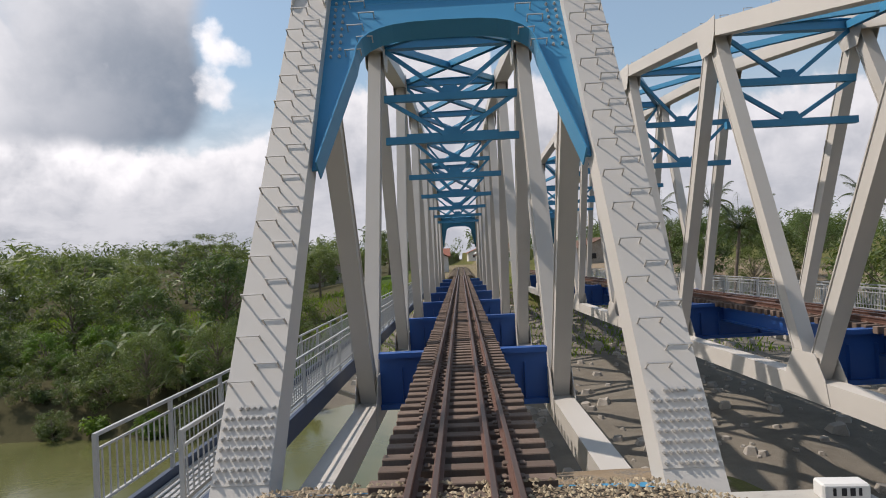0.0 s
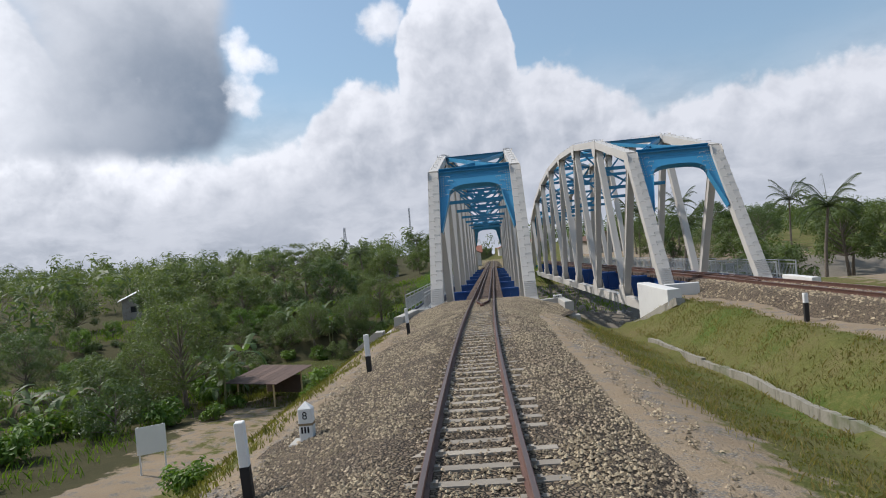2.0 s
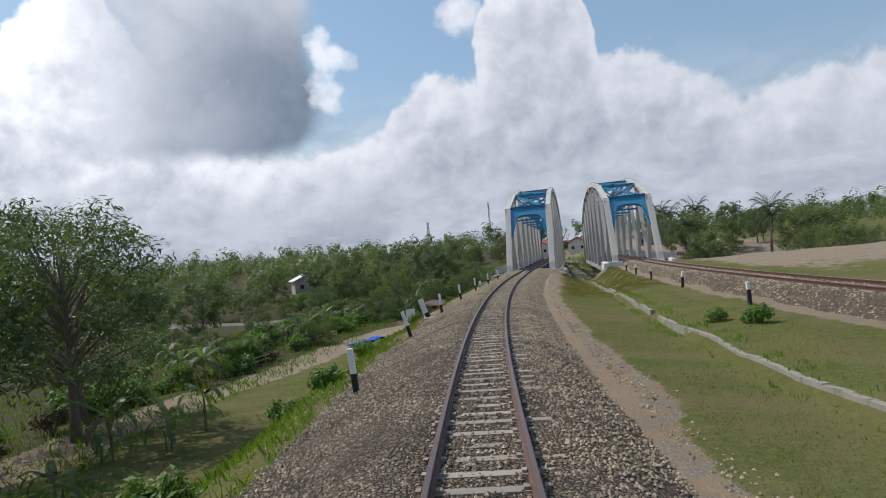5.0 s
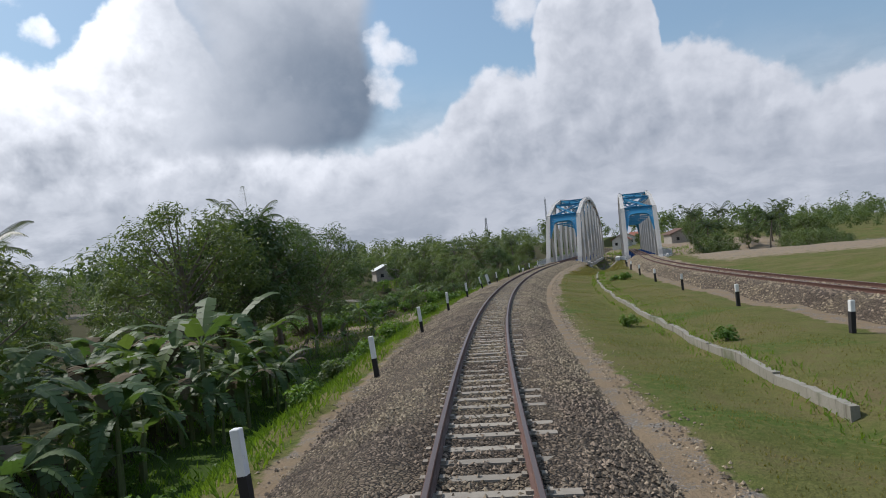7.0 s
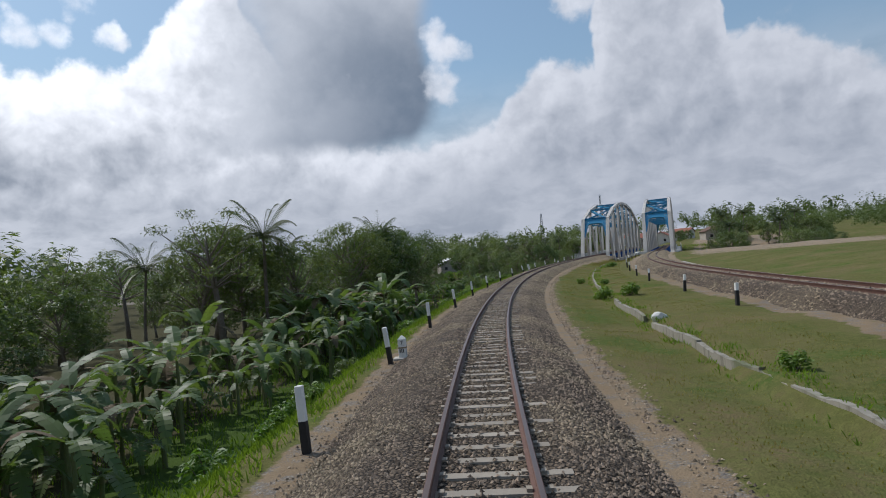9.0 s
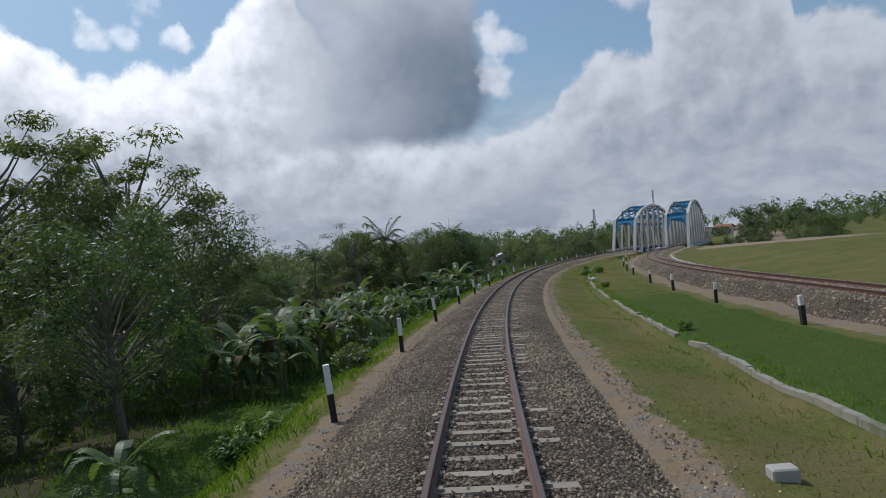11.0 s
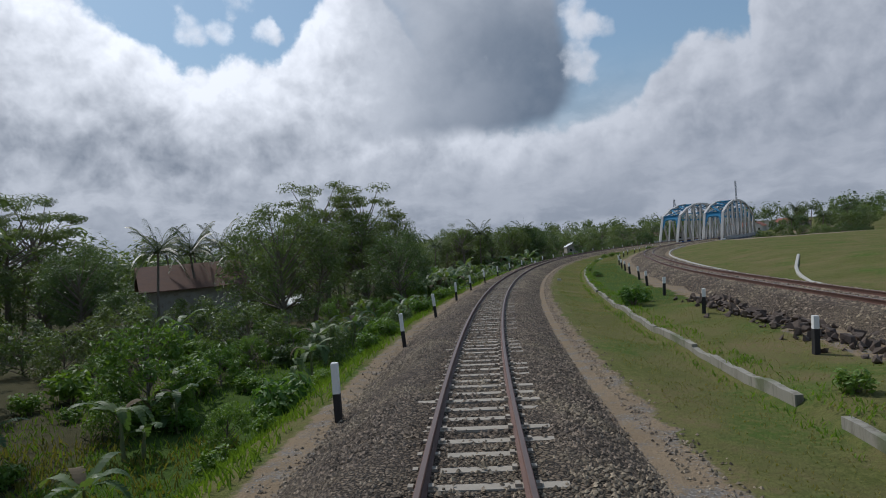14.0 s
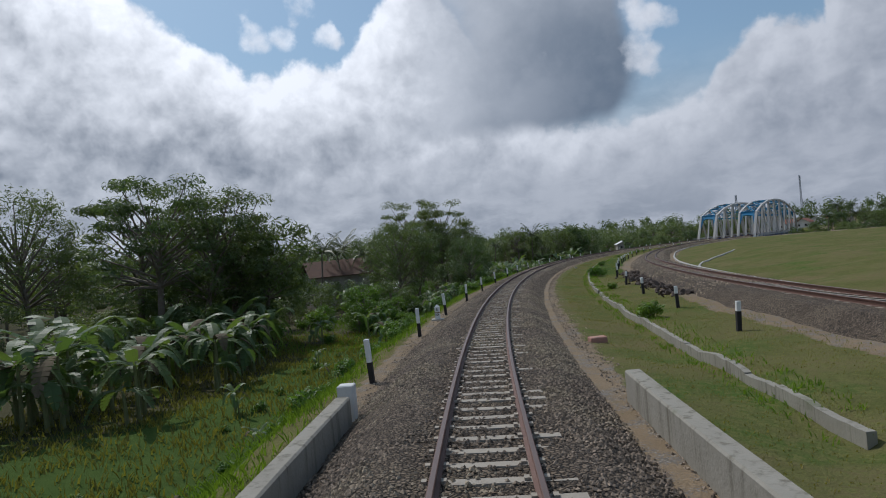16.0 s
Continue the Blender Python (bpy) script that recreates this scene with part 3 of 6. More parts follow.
# ---- ground ----
g_s = np.unique(np.concatenate([-spread(30, 120, 0.9, 2.5, 1.25, 2600)[1:], np.arange(0, 300, 0.8), np.arange(300, 415, 12)]))
g_lat = np.concatenate([-spread(22, 70, 0.45, 2.0, 1.25, 2600)[::-1], spread(22, 70, 0.45, 2.0, 1.25, 250)[1:]])
gs, gl = np.meshgrid(g_s, g_lat, indexing="ij")
wide = gl + np.sign(gl) * np.clip(np.abs(gl) - 40, 0, None) * np.clip(-gs, 0, None) / 120.0
pts = on_line(gs, wide, land(gs, wide))
ground = tagged(new("ground", mesh_of("ground", pts.reshape(-1, 3), sheet(len(g_s), len(g_lat))[:, ::-1], GROUND, True)),
                "grassy railway banks, dirt paths and low river land", "ground", kind="structure")
L, R = -wide, wide
zone_earth = np.clip(np.where((L > 0) & (L < 3.55 + 0.6 * smooth(70, 40, gs)), 1.0, 0) + np.where((R >= 0) & (R < 3.05 + 0.5 * smooth(90, 20, gs)), 1.0, 0), 0, 1) * (gs > -3)
zone_earth = np.maximum(zone_earth, smooth(7.4, 5.2, L) * (L > 0) * smooth(30, 17, gs) * (gs > 0) * 0.95)
zone_earth = np.maximum(zone_earth, smooth(5.2, 3.4, R) * (R > 0) * smooth(46, 26, gs) * (gs > 0) * 0.80)
zone_earth = np.maximum(zone_earth, smooth(16.5, 13.0, L) * (L > 5) * smooth(16, 9, gs) * (gs > 0) * 0.62)
lane = np.abs(L - lane_lat(gs))
zone_earth = np.maximum(zone_earth, smooth(2.3, 1.3, lane) * smooth(9, 13, gs) * smooth(78, 66, gs))
zone_earth = np.maximum(zone_earth, smooth(17, 21, R) * smooth(60, 42, R) * smooth(-160, -130, gs) * smooth(48, 20, gs) * 0.85)
zone_earth = np.maximum(zone_earth, np.where(np.abs(R - second_lat(gs)) < 3.2, 0.9, 0) * (gs > -2))
zone_bed = smooth(2, 7, -gs) * smooth(74, 66, -gs) * np.where(L > 9, smooth(27, 24, -gs), 1)
zone_lush = np.maximum(0.9 * (L > 9) * (gs < -25), np.maximum(np.where((L > 4.6), smooth(30, 90, gs) * 0.9, 0), np.where((R > drain_lat(gs)) & (R < 9.2), smooth(110, 150, gs) * smooth(196, 180, gs) * 0.8, 0)))
zone_litter = np.maximum(smooth(11, 15, L) * 0.85, 0) * smooth(235, 215, gs) * np.where((L < lane_lat(gs)) & (gs > 4) & (gs < 80), 0, 1)
zone_earth = np.maximum(zone_earth, smooth(9.0, 6.0, np.abs(wide)) * (gs < -68) * (gs > -300) * 0.55)
for name, zone in (("earth", zone_earth), ("bed", zone_bed), ("lush", zone_lush), ("litter", zone_litter)):
    a = ground.data.attributes.new(name, "FLOAT", "POINT")
    a.data.foreach_set("value", zone.astype(np.float32).ravel())

wx, wy = np.meshgrid(np.linspace(-420, -1.5, 24), np.linspace(6, 60, 8), indexing="ij")
tagged(new("river_water", mesh_of("river_water", np.stack([wx, wy, np.full(wx.shape, -7.0)], -1).reshape(-1, 3), sheet(24, 8), WATER, True)),
       "still green river water below the bridges", "water", kind="structure")


# ---- makers ----
class Shape:
    """Collects boxes, bars and tubes for one mesh."""

    def __init__(self):
        self.v, self.f = [], []

    def add(self, verts, faces):
        k = len(self.v)
        self.v += [tuple(float(c) for c in p) for p in verts]
        self.f += [tuple(i + k for i in q) for q in faces]
        return self

    def box(self, lo, hi, bevel=0.0):
        (a, b, c), (d, e, g) = lo, hi
        if bevel:
            k = bevel
            ring = [(a + k, b), (d - k, b), (d, b + k), (d, e - k), (d - k, e), (a + k, e), (a, e - k), (a, b + k)]
            top = [(a + k, b + k), (d - k, b + k), (d - k, b + k), (d - k, e - k), (d - k, e - k), (a + k, e - k), (a + k, e - k), (a + k, b + k)]
            vs = [(x, y, c) for x, y in ring] + [(x, y, g - k) for x, y in ring] + [(x, y, g) for x, y in top]
            fs = [tuple(range(7, -1, -1))] + [(i, (i + 1) % 8, (i + 1) % 8 + 8, i + 8) for i in range(8)] + [(i + 8, (i + 1) % 8 + 8, (i + 1) % 8 + 16, i + 16) for i in range(8)] + [tuple(range(16, 24))]
            return self.add(vs, fs)
        return self.add([(x, y, z) for z in (c, g) for x, y in ((a, b), (d, b), (d, e), (a, e))],
                        [(3, 2, 1, 0), (4, 5, 6, 7), (0, 1, 5, 4), (1, 2, 6, 5), (2, 3, 7, 6), (3, 0, 4, 7)])

    def bar(self, p, q, wide, tall, side=(1, 0, 0)):
        """A square bar from p to q; wide along side, tall across."""
        p, q, x = Vector(p), Vector(q), Vector(side)
        d = (q - p).normalized()
        x = (x - d * x.dot(d)).normalized()
        y = d.cross(x)
        vs = [o + x * a * wide / 2 + y * b * tall / 2 for o in (p, q) for a, b in ((-1, -1), (1, -1), (1, 1), (-1, 1))]
        return self.add(vs, [(0, 1, 2, 3), (7, 6, 5, 4), (1, 0, 4, 5), (2, 1, 5, 6), (3, 2, 6, 7), (0, 3, 7, 4)])

    def ibar(self, p, q, wide, tall, side=(1, 0, 0), web=0.25):
        """An I or H section from p to q."""
        p, q, x = Vector(p), Vector(q), Vector(side)
        d = (q - p).normalized()
        x = (x - d * x.dot(d)).normalized()
        y = d.cross(x)
        t = tall * 0.09
        for off in (tall / 2 - t / 2, -tall / 2 + t / 2):
            self.bar(p + y * off, q + y * off, wide, t, x)
        return self.bar(p, q, wide * web, tall - 2 * t, x)

    def tube(self, places, radii, n=8, cap=True):
        places = [Vector(p) for p in places]
        radii = [radii] * len(places) if isinstance(radii, (int, float)) else radii
        k = len(self.v)
        d = (places[-1] - places[0]).normalized()
        side = Vector((1, 0, 0)) if abs(d.x) < 0.8 else Vector((0, 1, 0))
        for i, (p, r) in enumerate(zip(places, radii)):
            d = (places[min(i + 1, len(places) - 1)] - places[max(i - 1, 0)]).normalized()
            x = (side - d * side.dot(d)).normalized()
            y = d.cross(x)
            self.v += [tuple(p + (x * math.cos(a) + y * math.sin(a)) * r) for a in (2 * math.pi * j / n for j in range(n))]
        for i in range(len(places) - 1):
            self.f += [(k + i * n + j, k + i * n + (j + 1) % n, k + (i + 1) * n + (j + 1) % n, k + (i + 1) * n + j) for j in range(n)]
        if cap:
            self.f += [tuple(k + j for j in range(n - 1, -1, -1)), tuple(k + (len(places) - 1) * n + j for j in range(n))]
        return self

    def prism(self, outline, lo, hi, place):
        """A flat outline pushed from lo to hi; place(u, v, w) gives the world point."""
        n = len(outline)
        vs = [place(u, v, lo) for u, v in outline] + [place(u, v, hi) for u, v in outline]
        return self.add(vs, [tuple(range(n - 1, -1, -1)), tuple(range(n, 2 * n))] + [(i, (i + 1) % n, (i + 1) % n + n, i + n) for i in range(n)])

    def mesh(self, name, material, smoothed=False):
        return mesh_of(name, self.v, self.f, material, smoothed)


def empty(name, m=None):
    ob = new(name)
    ob.empty_display_size = 0.3
    if m is not None:
        ob.matrix_world = m
    return ob


def part(name, shape, material, parent, label="", smoothed=False):
    me = shape if isinstance(shape, bpy.types.Mesh) else shape.mesh(name, material, smoothed)
    ob = new(name, me)
    ob.parent = parent
    return tagged(ob, label)


# ---- ballast ----
def shoulder(s, lat):
    """The ballast's slopes lie flatter and wider towards the bridge."""
    left = np.interp(s, (3, 10, 48, 60, 100, 132, 300), (1.0, 1.85, 1.95, 1.95, 1.42, 1.18, 1.12))
    right = np.interp(s, (3, 10, 58, 100, 133, 300), (1.0, 1.65, 1.6, 1.32, 1.25, 1.22))
    return np.where(np.abs(lat) > 1.5, np.sign(lat) * (1.5 + (np.abs(lat) - 1.5) * np.where(lat < 0, left, right)), lat)


def ballast_bed(name, s_list, centre, label, fan=0.0):
    prof = np.array([(-2.75, -0.95), (-2.35, -0.74), (-1.95, -0.48), (-1.5, -0.175), (-1.1, -0.132), (-0.66, -0.150), (-0.3, -0.178), (0, -0.18), (0.3, -0.178), (0.62, -0.170), (1.1, -0.158), (1.5, -0.20), (1.9, -0.45), (2.25, -0.68), (2.7, -0.92)])
    s = np.asarray(s_list)[:, None]
    lat = prof[None, :, 0] * np.ones_like(s)
    up = prof[None, :, 1] * np.ones_like(s)
    if not callable(centre):
        lat = shoulder(s, lat)
    grow = smooth(8.0, 2.0, s) * fan
    lat = lat + np.sign(lat) * grow * 1.15 * np.clip(np.abs(lat) - 0.95, 0, None)
    up = up + wave(s, lat * 3, 0.5, 1.7) * 0.02 + wave(s, lat * 2, 1.7, 0.4) * 0.03 * (np.abs(lat) > 1.2)
    c = centre(s) if callable(centre) else centre
    places = canted(s + 0 * lat, lat, up) if not callable(centre) else on_line(s + 0 * lat, lat + c, rail_z(s) + up)
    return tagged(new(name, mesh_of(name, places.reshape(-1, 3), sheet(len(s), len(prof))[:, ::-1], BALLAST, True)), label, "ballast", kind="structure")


ballast_bed("ballast_main", np.arange(0.75, 300, 0.5), 0.0, "grey and brown crushed stone ballast under the track", 1.0)
ballast_bed("ballast_second", np.arange(0.0, 300, 1.0), second_lat, "grey crushed stone ballast under the second track")


def stones(name, s, lat, up, size, label, centre=None, parent=None):
    """Loose angular stones, each an eight-sided lump."""
    n = len(s)
    p = canted(s, lat, up) if centre is None else on_line(s, lat + centre(s), rail_z(s) + up)
    octa = np.array([(1, 0, -0.2), (0, 1, -0.2), (-1, 0, -0.2), (0, -1, -0.2), (0.1, 0.1, 1)], float)
    rng = np.random.default_rng(5)
    v = octa[None] * rng.uniform(0.6, 1.25, (n, 5, 1)) * size[:, None, None]
    a = rng.uniform(0, 6.28, n)
    t = rng.uniform(-0.6, 0.6, n)
    c, sn = np.cos(a)[:, None], np.sin(a)[:, None]
    x, y, z = v[..., 0] * c - v[..., 1] * sn, v[..., 0] * sn + v[..., 1] * c, v[..., 2] * 0.75
    z, x = z * np.cos(t)[:, None] + x * np.sin(t)[:, None] * 0.8, x
    v = np.stack([x, y, z], -1) + p[:, None]
    f = np.array([(0, 1, 4), (1, 2, 4), (2, 3, 4), (3, 0, 4)])
    faces = (f[None] + 5 * np.arange(n)[:, None, None]).reshape(-1, 3)
    ob = new(name, mesh_of(name, v.reshape(-1, 3), faces, LOOSE))
    if parent:
        ob.parent = parent
        return tagged(ob, label, kind="stuff")
    return tagged(ob, label, "ballast", kind="stuff")


rng = np.random.default_rng(3)
N = 285000
st = np.where(rng.random(N) < 0.045, rng.uniform(0.5, 8, N), rng.uniform(0.5, 247, N))
la = rng.uniform(-2.62, 2.55, N)
la = np.where(rng.random(N) < 0.42, rng.uniform(1.0, 2.6, N) * np.sign(la), la)
grow = smooth(8.0, 2.0, st)
base_up = np.interp(la, (-2.75, -2.35, -1.95, -1.5, -1.1, 1.1, 1.5, 1.9, 2.25, 2.7), (-0.93, -0.73, -0.47, -0.17, -0.138, -0.158, -0.195, -0.44, -0.67, -0.9))
keep = (np.abs(np.abs(la) - 0.565) > 0.10)
keep &= ~((np.abs(la) < 1.05) & (np.abs(np.mod(st - 1.2 + 0.275, 0.55) - 0.275) < 0.09) & (rng.random(N) < 0.80))
la = shoulder(st, la)
stones("ballast_stones", st[keep], (la + np.sign(la) * grow * 1.15 * np.clip(np.abs(la) - 0.95, 0, None))[keep], base_up[keep] + 0.004, rng.uniform(0.019, 0.040, N)[keep], "loose angular ballast stones beside the rails")


SP = 20000
sp_s = rng.uniform(6, 245, SP)
sp_l = shoulder(sp_s, np.where(rng.random(SP) < 0.5, -2.4, 2.3)) + 0
sp_l = sp_l + np.sign(sp_l) * np.abs(rng.normal(0, 0.30, SP))
stones("spilled_stones", sp_s, sp_l, land(sp_s, sp_l) - rail_z(sp_s) + 0.008, rng.uniform(0.014, 0.042, SP), "scattered ballast stones on the dirt path", lambda s: 0 * s)

SG = 7000
sg_s, sg_l = rng.normal(57.5, 4.5, SG), -3.3 - np.abs(rng.normal(0, 1.3, SG))
stones("gravel_spill", sg_s, sg_l, land(sg_s, sg_l) - rail_z(sg_s) + 0.008, rng.uniform(0.014, 0.040, SG), "pale gravel spilled down the bank beside the track", lambda s: 0 * s)


S2 = 42000
s2, l2 = rng.uniform(0.5, 215, S2), rng.uniform(-2.6, 2.6, S2)
up2 = np.interp(l2, (-2.75, -2.35, -1.95, -1.5, -1.1, 1.1, 1.5, 1.9, 2.25, 2.7), (-0.93, -0.73, -0.47, -0.17, -0.138, -0.158, -0.195, -0.44, -0.67, -0.9))
clear = np.abs(np.abs(l2) - 0.565) > 0.11
stones("second_ballast_stones", s2[clear], l2[clear], up2[clear] + 0.006, rng.uniform(0.035, 0.075, S2)[clear], "loose grey ballast stones of the second track", second_lat)


# ---- rails and sleepers ----
RAIL = [(-0.065, -0.17), (0.065, -0.17), (0.065, -0.155), (0.012, -0.135), (0.012, -0.045), (0.035, -0.035), (0.035, -0.006), (0.027, 0.0), (-0.027, 0.0), (-0.035, -0.006), (-0.035, -0.035), (-0.012, -0.045), (-0.012, -0.135), (-0.065, -0.155)]


def rail_mesh(name, s, lat, where=canted):
    s = np.asarray(s, float)[:, None]
    prof = np.array(RAIL)
    lat = (np.asarray(lat, float).reshape(-1, 1) if np.ndim(lat) else lat)
    p = where(s + 0 * prof[None, :, 0], prof[None, :, 0] + lat, prof[None, :, 1] + 0 * s)
    n, k = len(s), len(prof)
    i = np.arange(n * k).reshape(n, k)
    j = np.roll(i, -1, 1)
    faces = np.stack([i[:-1], j[:-1], j[1:], i[1:]], -1).reshape(-1, 4)
    me = mesh_of(name, p.reshape(-1, 3), [tuple(f) for f in faces.tolist()] + [tuple(range(k)), tuple(range((n - 1) * k, n * k))[::-1]], RUST)
    me.materials.append(RAIL_TOP)
    top = [(q % k) == 7 for q in range(len(faces))] + [False, False]
    me.polygons.foreach_set("material_index", [1 if t else 0 for t in top])
    return me


def on_second(s, lat, up):
    return on_line(s, lat + second_lat(s), rail_z(s) + up)


track = tagged(empty("railway_track"), "single railway track with rusty rails on pale concrete sleepers", "railway track", kind="structure")
for side in (-0.565, 0.565):
    part("rail", rail_mesh("rail", np.arange(-1.0, 300, 1.0), side), None, track, "rusty brown steel rail")
second = tagged(empty("second_track"), "neighbouring railway track with rusty rails", "railway track", kind="structure")
for side in (-0.565, 0.565):
    part("rail", rail_mesh("rail", np.arange(0.0, 300, 1.5), side, on_second), None, second, "rusty brown steel rail")

sl_shape = Shape()
sl_shape.prism([(-0.12, -0.2), (0.12, -0.2), (0.085, 0.0), (-0.085, 0.0)], -1.0, 1.0, lambda u, v, w: (w, u, v))
for side in (-1, 1):
    for off in (-0.11, 0.11):
        sl_shape.box((side * 0.565 + off - 0.03, -0.05, -0.002), (side * 0.565 + off + 0.03, 0.05, 0.035))
sleeper_mesh = sl_shape.mesh("sleeper", SLEEPER)


def sleeper_pose(s, shift):
    p = canted(s, shift, -0.155)
    c = CANT * float(np.clip(np.interp(s, BEND_AT, BEND) / 2.5, 0, 1.3))
    return Matrix.Translation([float(v) for v in p]) @ Matrix.Rotation(float(turn_at(s)), 4, "Z") @ Matrix.Rotation(c, 4, "Y")


rnd = random.Random(4)
for i in range(300):
    ob = new("sleeper", sleeper_mesh)
    ob.parent = track
    ob.matrix_local = sleeper_pose(1.2 + 0.55 * i, rnd.uniform(-0.02, 0.02)) @ pose(0, 0, rnd.uniform(-0.02, 0.008), 0, 0, rnd.uniform(-0.8, 0.8))
rest, rest2 = Shape(), Shape()
plain = Shape().box((-1.0, -0.1, -0.2), (1.0, 0.1, 0.0))
base_v = [Vector(v.co) for v in sleeper_mesh.vertices]
base_f = [tuple(p.vertices) for p in sleeper_mesh.polygons]
for i in range(300, 540):
    m = sleeper_pose(1.2 + 0.55 * i, rnd.uniform(-0.02, 0.02)) @ pose(0, 0, rnd.uniform(-0.02, 0.008), 0, 0, rnd.uniform(-0.8, 0.8))
    rest.add([m @ v for v in base_v], base_f)
for i in range(400):
    s = 0.5 + 0.6 * i
    p = on_second(s, 0, -0.155)
    m = Matrix.Translation([float(v) for v in p]) @ Matrix.Rotation(float(turn_at(s)), 4, "Z")
    rest2.add([m @ Vector(v) for v in plain.v], plain.f)
tagged(part("sleepers", rest, SLEEPER, track), kind="stuff")
tagged(part("sleepers", rest2, SLEEPER, second), kind="stuff")


# ---- the truss bridges ----
SPAN, HALF = 84.0, 2.62
TOPS = [(5.35, 7.65), (15.75, 10.2), (26.25, 11.65), (36.75, 12.3), (47.25, 12.3), (57.75, 11.65), (68.25, 10.2), (78.65, 7.65)]
FEET = [(-0.85, -1.85)] + [(10.5 * i, -1.8) for i in range(1, 8)] + [(SPAN + 0.85, -1.85)]
STRUT = 6.65
DECK = Matrix.Rotation(-GRADE, 4, "X")


def yz(x, p):
    return (x, p[0], p[1])


def rung_shape(wide=0.29, out=0.15):
    """A bent round-bar rung: two legs and a crosspiece, in its own frame (x across, y up the face, z off it)."""
    t = 0.02
    return (Shape().bar((-wide / 2, 0, 0), (-wide / 2, 0, out), t, t).bar((wide / 2, 0, 0), (wide / 2, 0, out), t, t)
            .bar((-wide / 2 - t / 2, 0, out), (wide / 2 + t / 2, 0, out), t, t, (0, 1, 0)))


rung_mesh = rung_shape().mesh("rung", BOLT)
bolt_shape = Shape().tube([(0, 0, 0), (0, 0, 0.035)], 0.030, 6).tube([(0, 0, 0.035), (0, 0, 0.055)], 0.017, 6)
bolt_mesh = bolt_shape.mesh("bolt", BOLT)


def face_frame(p, q, x, lift):
    """The frame of the outer face of a slanting post from p to q in the plane of one truss."""
    a, b = Vector(yz(x, p)), Vector(yz(x, q))
    up = (b - a).normalized()
    across = Vector((1, 0, 0))
    off = across.cross(up)
    m = Matrix((across, up, off)).transposed().to_4x4()
    m.translation = a + off * lift
    return m, (b - a).length


def truss_bridge():
    root = empty("truss_bridge")
    for sx in (-1, 1):
        x = sx * HALF
        part("bottom_chord", Shape().bar((x, -0.9, -1.85), (x, SPAN + 0.9, -1.85), 0.55, 0.62), PAINT_WHITE, root)
        for i in range(7):
            part("top_chord", Shape().bar(yz(x, TOPS[i]), yz(x, TOPS[i + 1]), 0.62, 0.55), PAINT_WHITE, root)
        for a, b in ((FEET[0], TOPS[0]), (FEET[-1], TOPS[-1])):
            part("end_post", Shape().bar(yz(x, a), yz(x, b), 0.70, 0.52), PAINT_WHITE, root)
        for i in range(8):
            for j in (i, i + 1):
                if (i, j) in ((0, 0), (7, 8)):
                    continue
                part("diagonal", Shape().ibar(yz(x, TOPS[i]), yz(x, FEET[j]), 0.44, 0.50, (1, 0, 0), 0.86), PAINT_WHITE, root)
        for i, p in enumerate(TOPS):
            half = 0.62 if i not in (0, 7) else 0.5
            out = [(-0.85, 0.24), (0.85, 0.24), (0.75, -0.35), (half * 0.7, -0.95), (-half * 0.7, -0.95), (-0.75, -0.35)]
            if i in (0, 7):
                out = [(-0.35, 0.20), (0.35, 0.24), (0.6, -0.1), (0.35, -0.8), (-0.35, -0.8), (-0.6, -0.3)]
            for w0, w1 in ((0.315, 0.335), (-0.335, -0.315)):
                part("gusset_plate", Shape().prism(out, w0, w1, lambda u, v, w, p=p, x=x: (x + w, p[0] + u, p[1] + v)), PAINT_WHITE, root)
        for i, p in enumerate(FEET[1:-1]):
            out = [(-1.15, -0.30), (1.15, -0.30), (1.0, 0.32), (0.55, 1.0), (-0.55, 1.0), (-1.0, 0.32)]
            for w0, w1 in ((0.28, 0.30), (-0.30, -0.28)):
                part("gusset_plate", Shape().prism(out, w0, w1, lambda u, v, w, p=p, x=x: (x + w, p[0] + u, p[1] + v)), PAINT_WHITE, root)
        for e, ys in ((-1.3, (0.0, 1.4)), (SPAN - 0.1, (0.0, 1.4))):
            part("bearing_block", Shape().box((x - 0.36, e + ys[0], -2.55), (x + 0.36, e + ys[1], -0.62), 0.03), PAINT_WHITE, root, "stained steel foot of the end post")
        # rungs and bolts on the near end post
        m, length = face_frame(FEET[0], TOPS[0], x, 0.26)
        for i in range(13):
            for c in (-0.15, 0.15):
                ob = new("rung", rung_mesh)
                ob.parent = root
                ob.matrix_local = m @ pose(c + 0.02 * math.sin(i * 2.1), 3.0 + 0.63 * i + (0.24 if c > 0 else 0), 0)
        for i in range(8):
            for c in (-0.29, -0.21, -0.12, -0.04, 0.04, 0.12, 0.21, 0.29):
                if i in (0, 7) and c in (-0.21, 0.21):
                    continue
                ob = new("bolt", bolt_mesh)
                ob.parent = root
                ob.matrix_local = m @ pose(c, 1.82 + 0.125 * i, 0.012)
        part("splice_plate", Shape().box((-0.345, 1.76, 0.0), (0.345, 2.80, 0.012)), PAINT_WHITE, root).matrix_local = m
        for i in range(1, 4):
            a, b = Vector(yz(x, TOPS[i - 1])), Vector(yz(x, TOPS[i]))
            for k in range(6):
                ob = new("rung", rung_mesh)
                ob.parent = root
                p = a.lerp(b, (k + 0.5) / 6)
                ob.matrix_local = Matrix.Translation(p + Vector((0, 0, 0.27)))
    # portals
    inner = HALF - 0.35
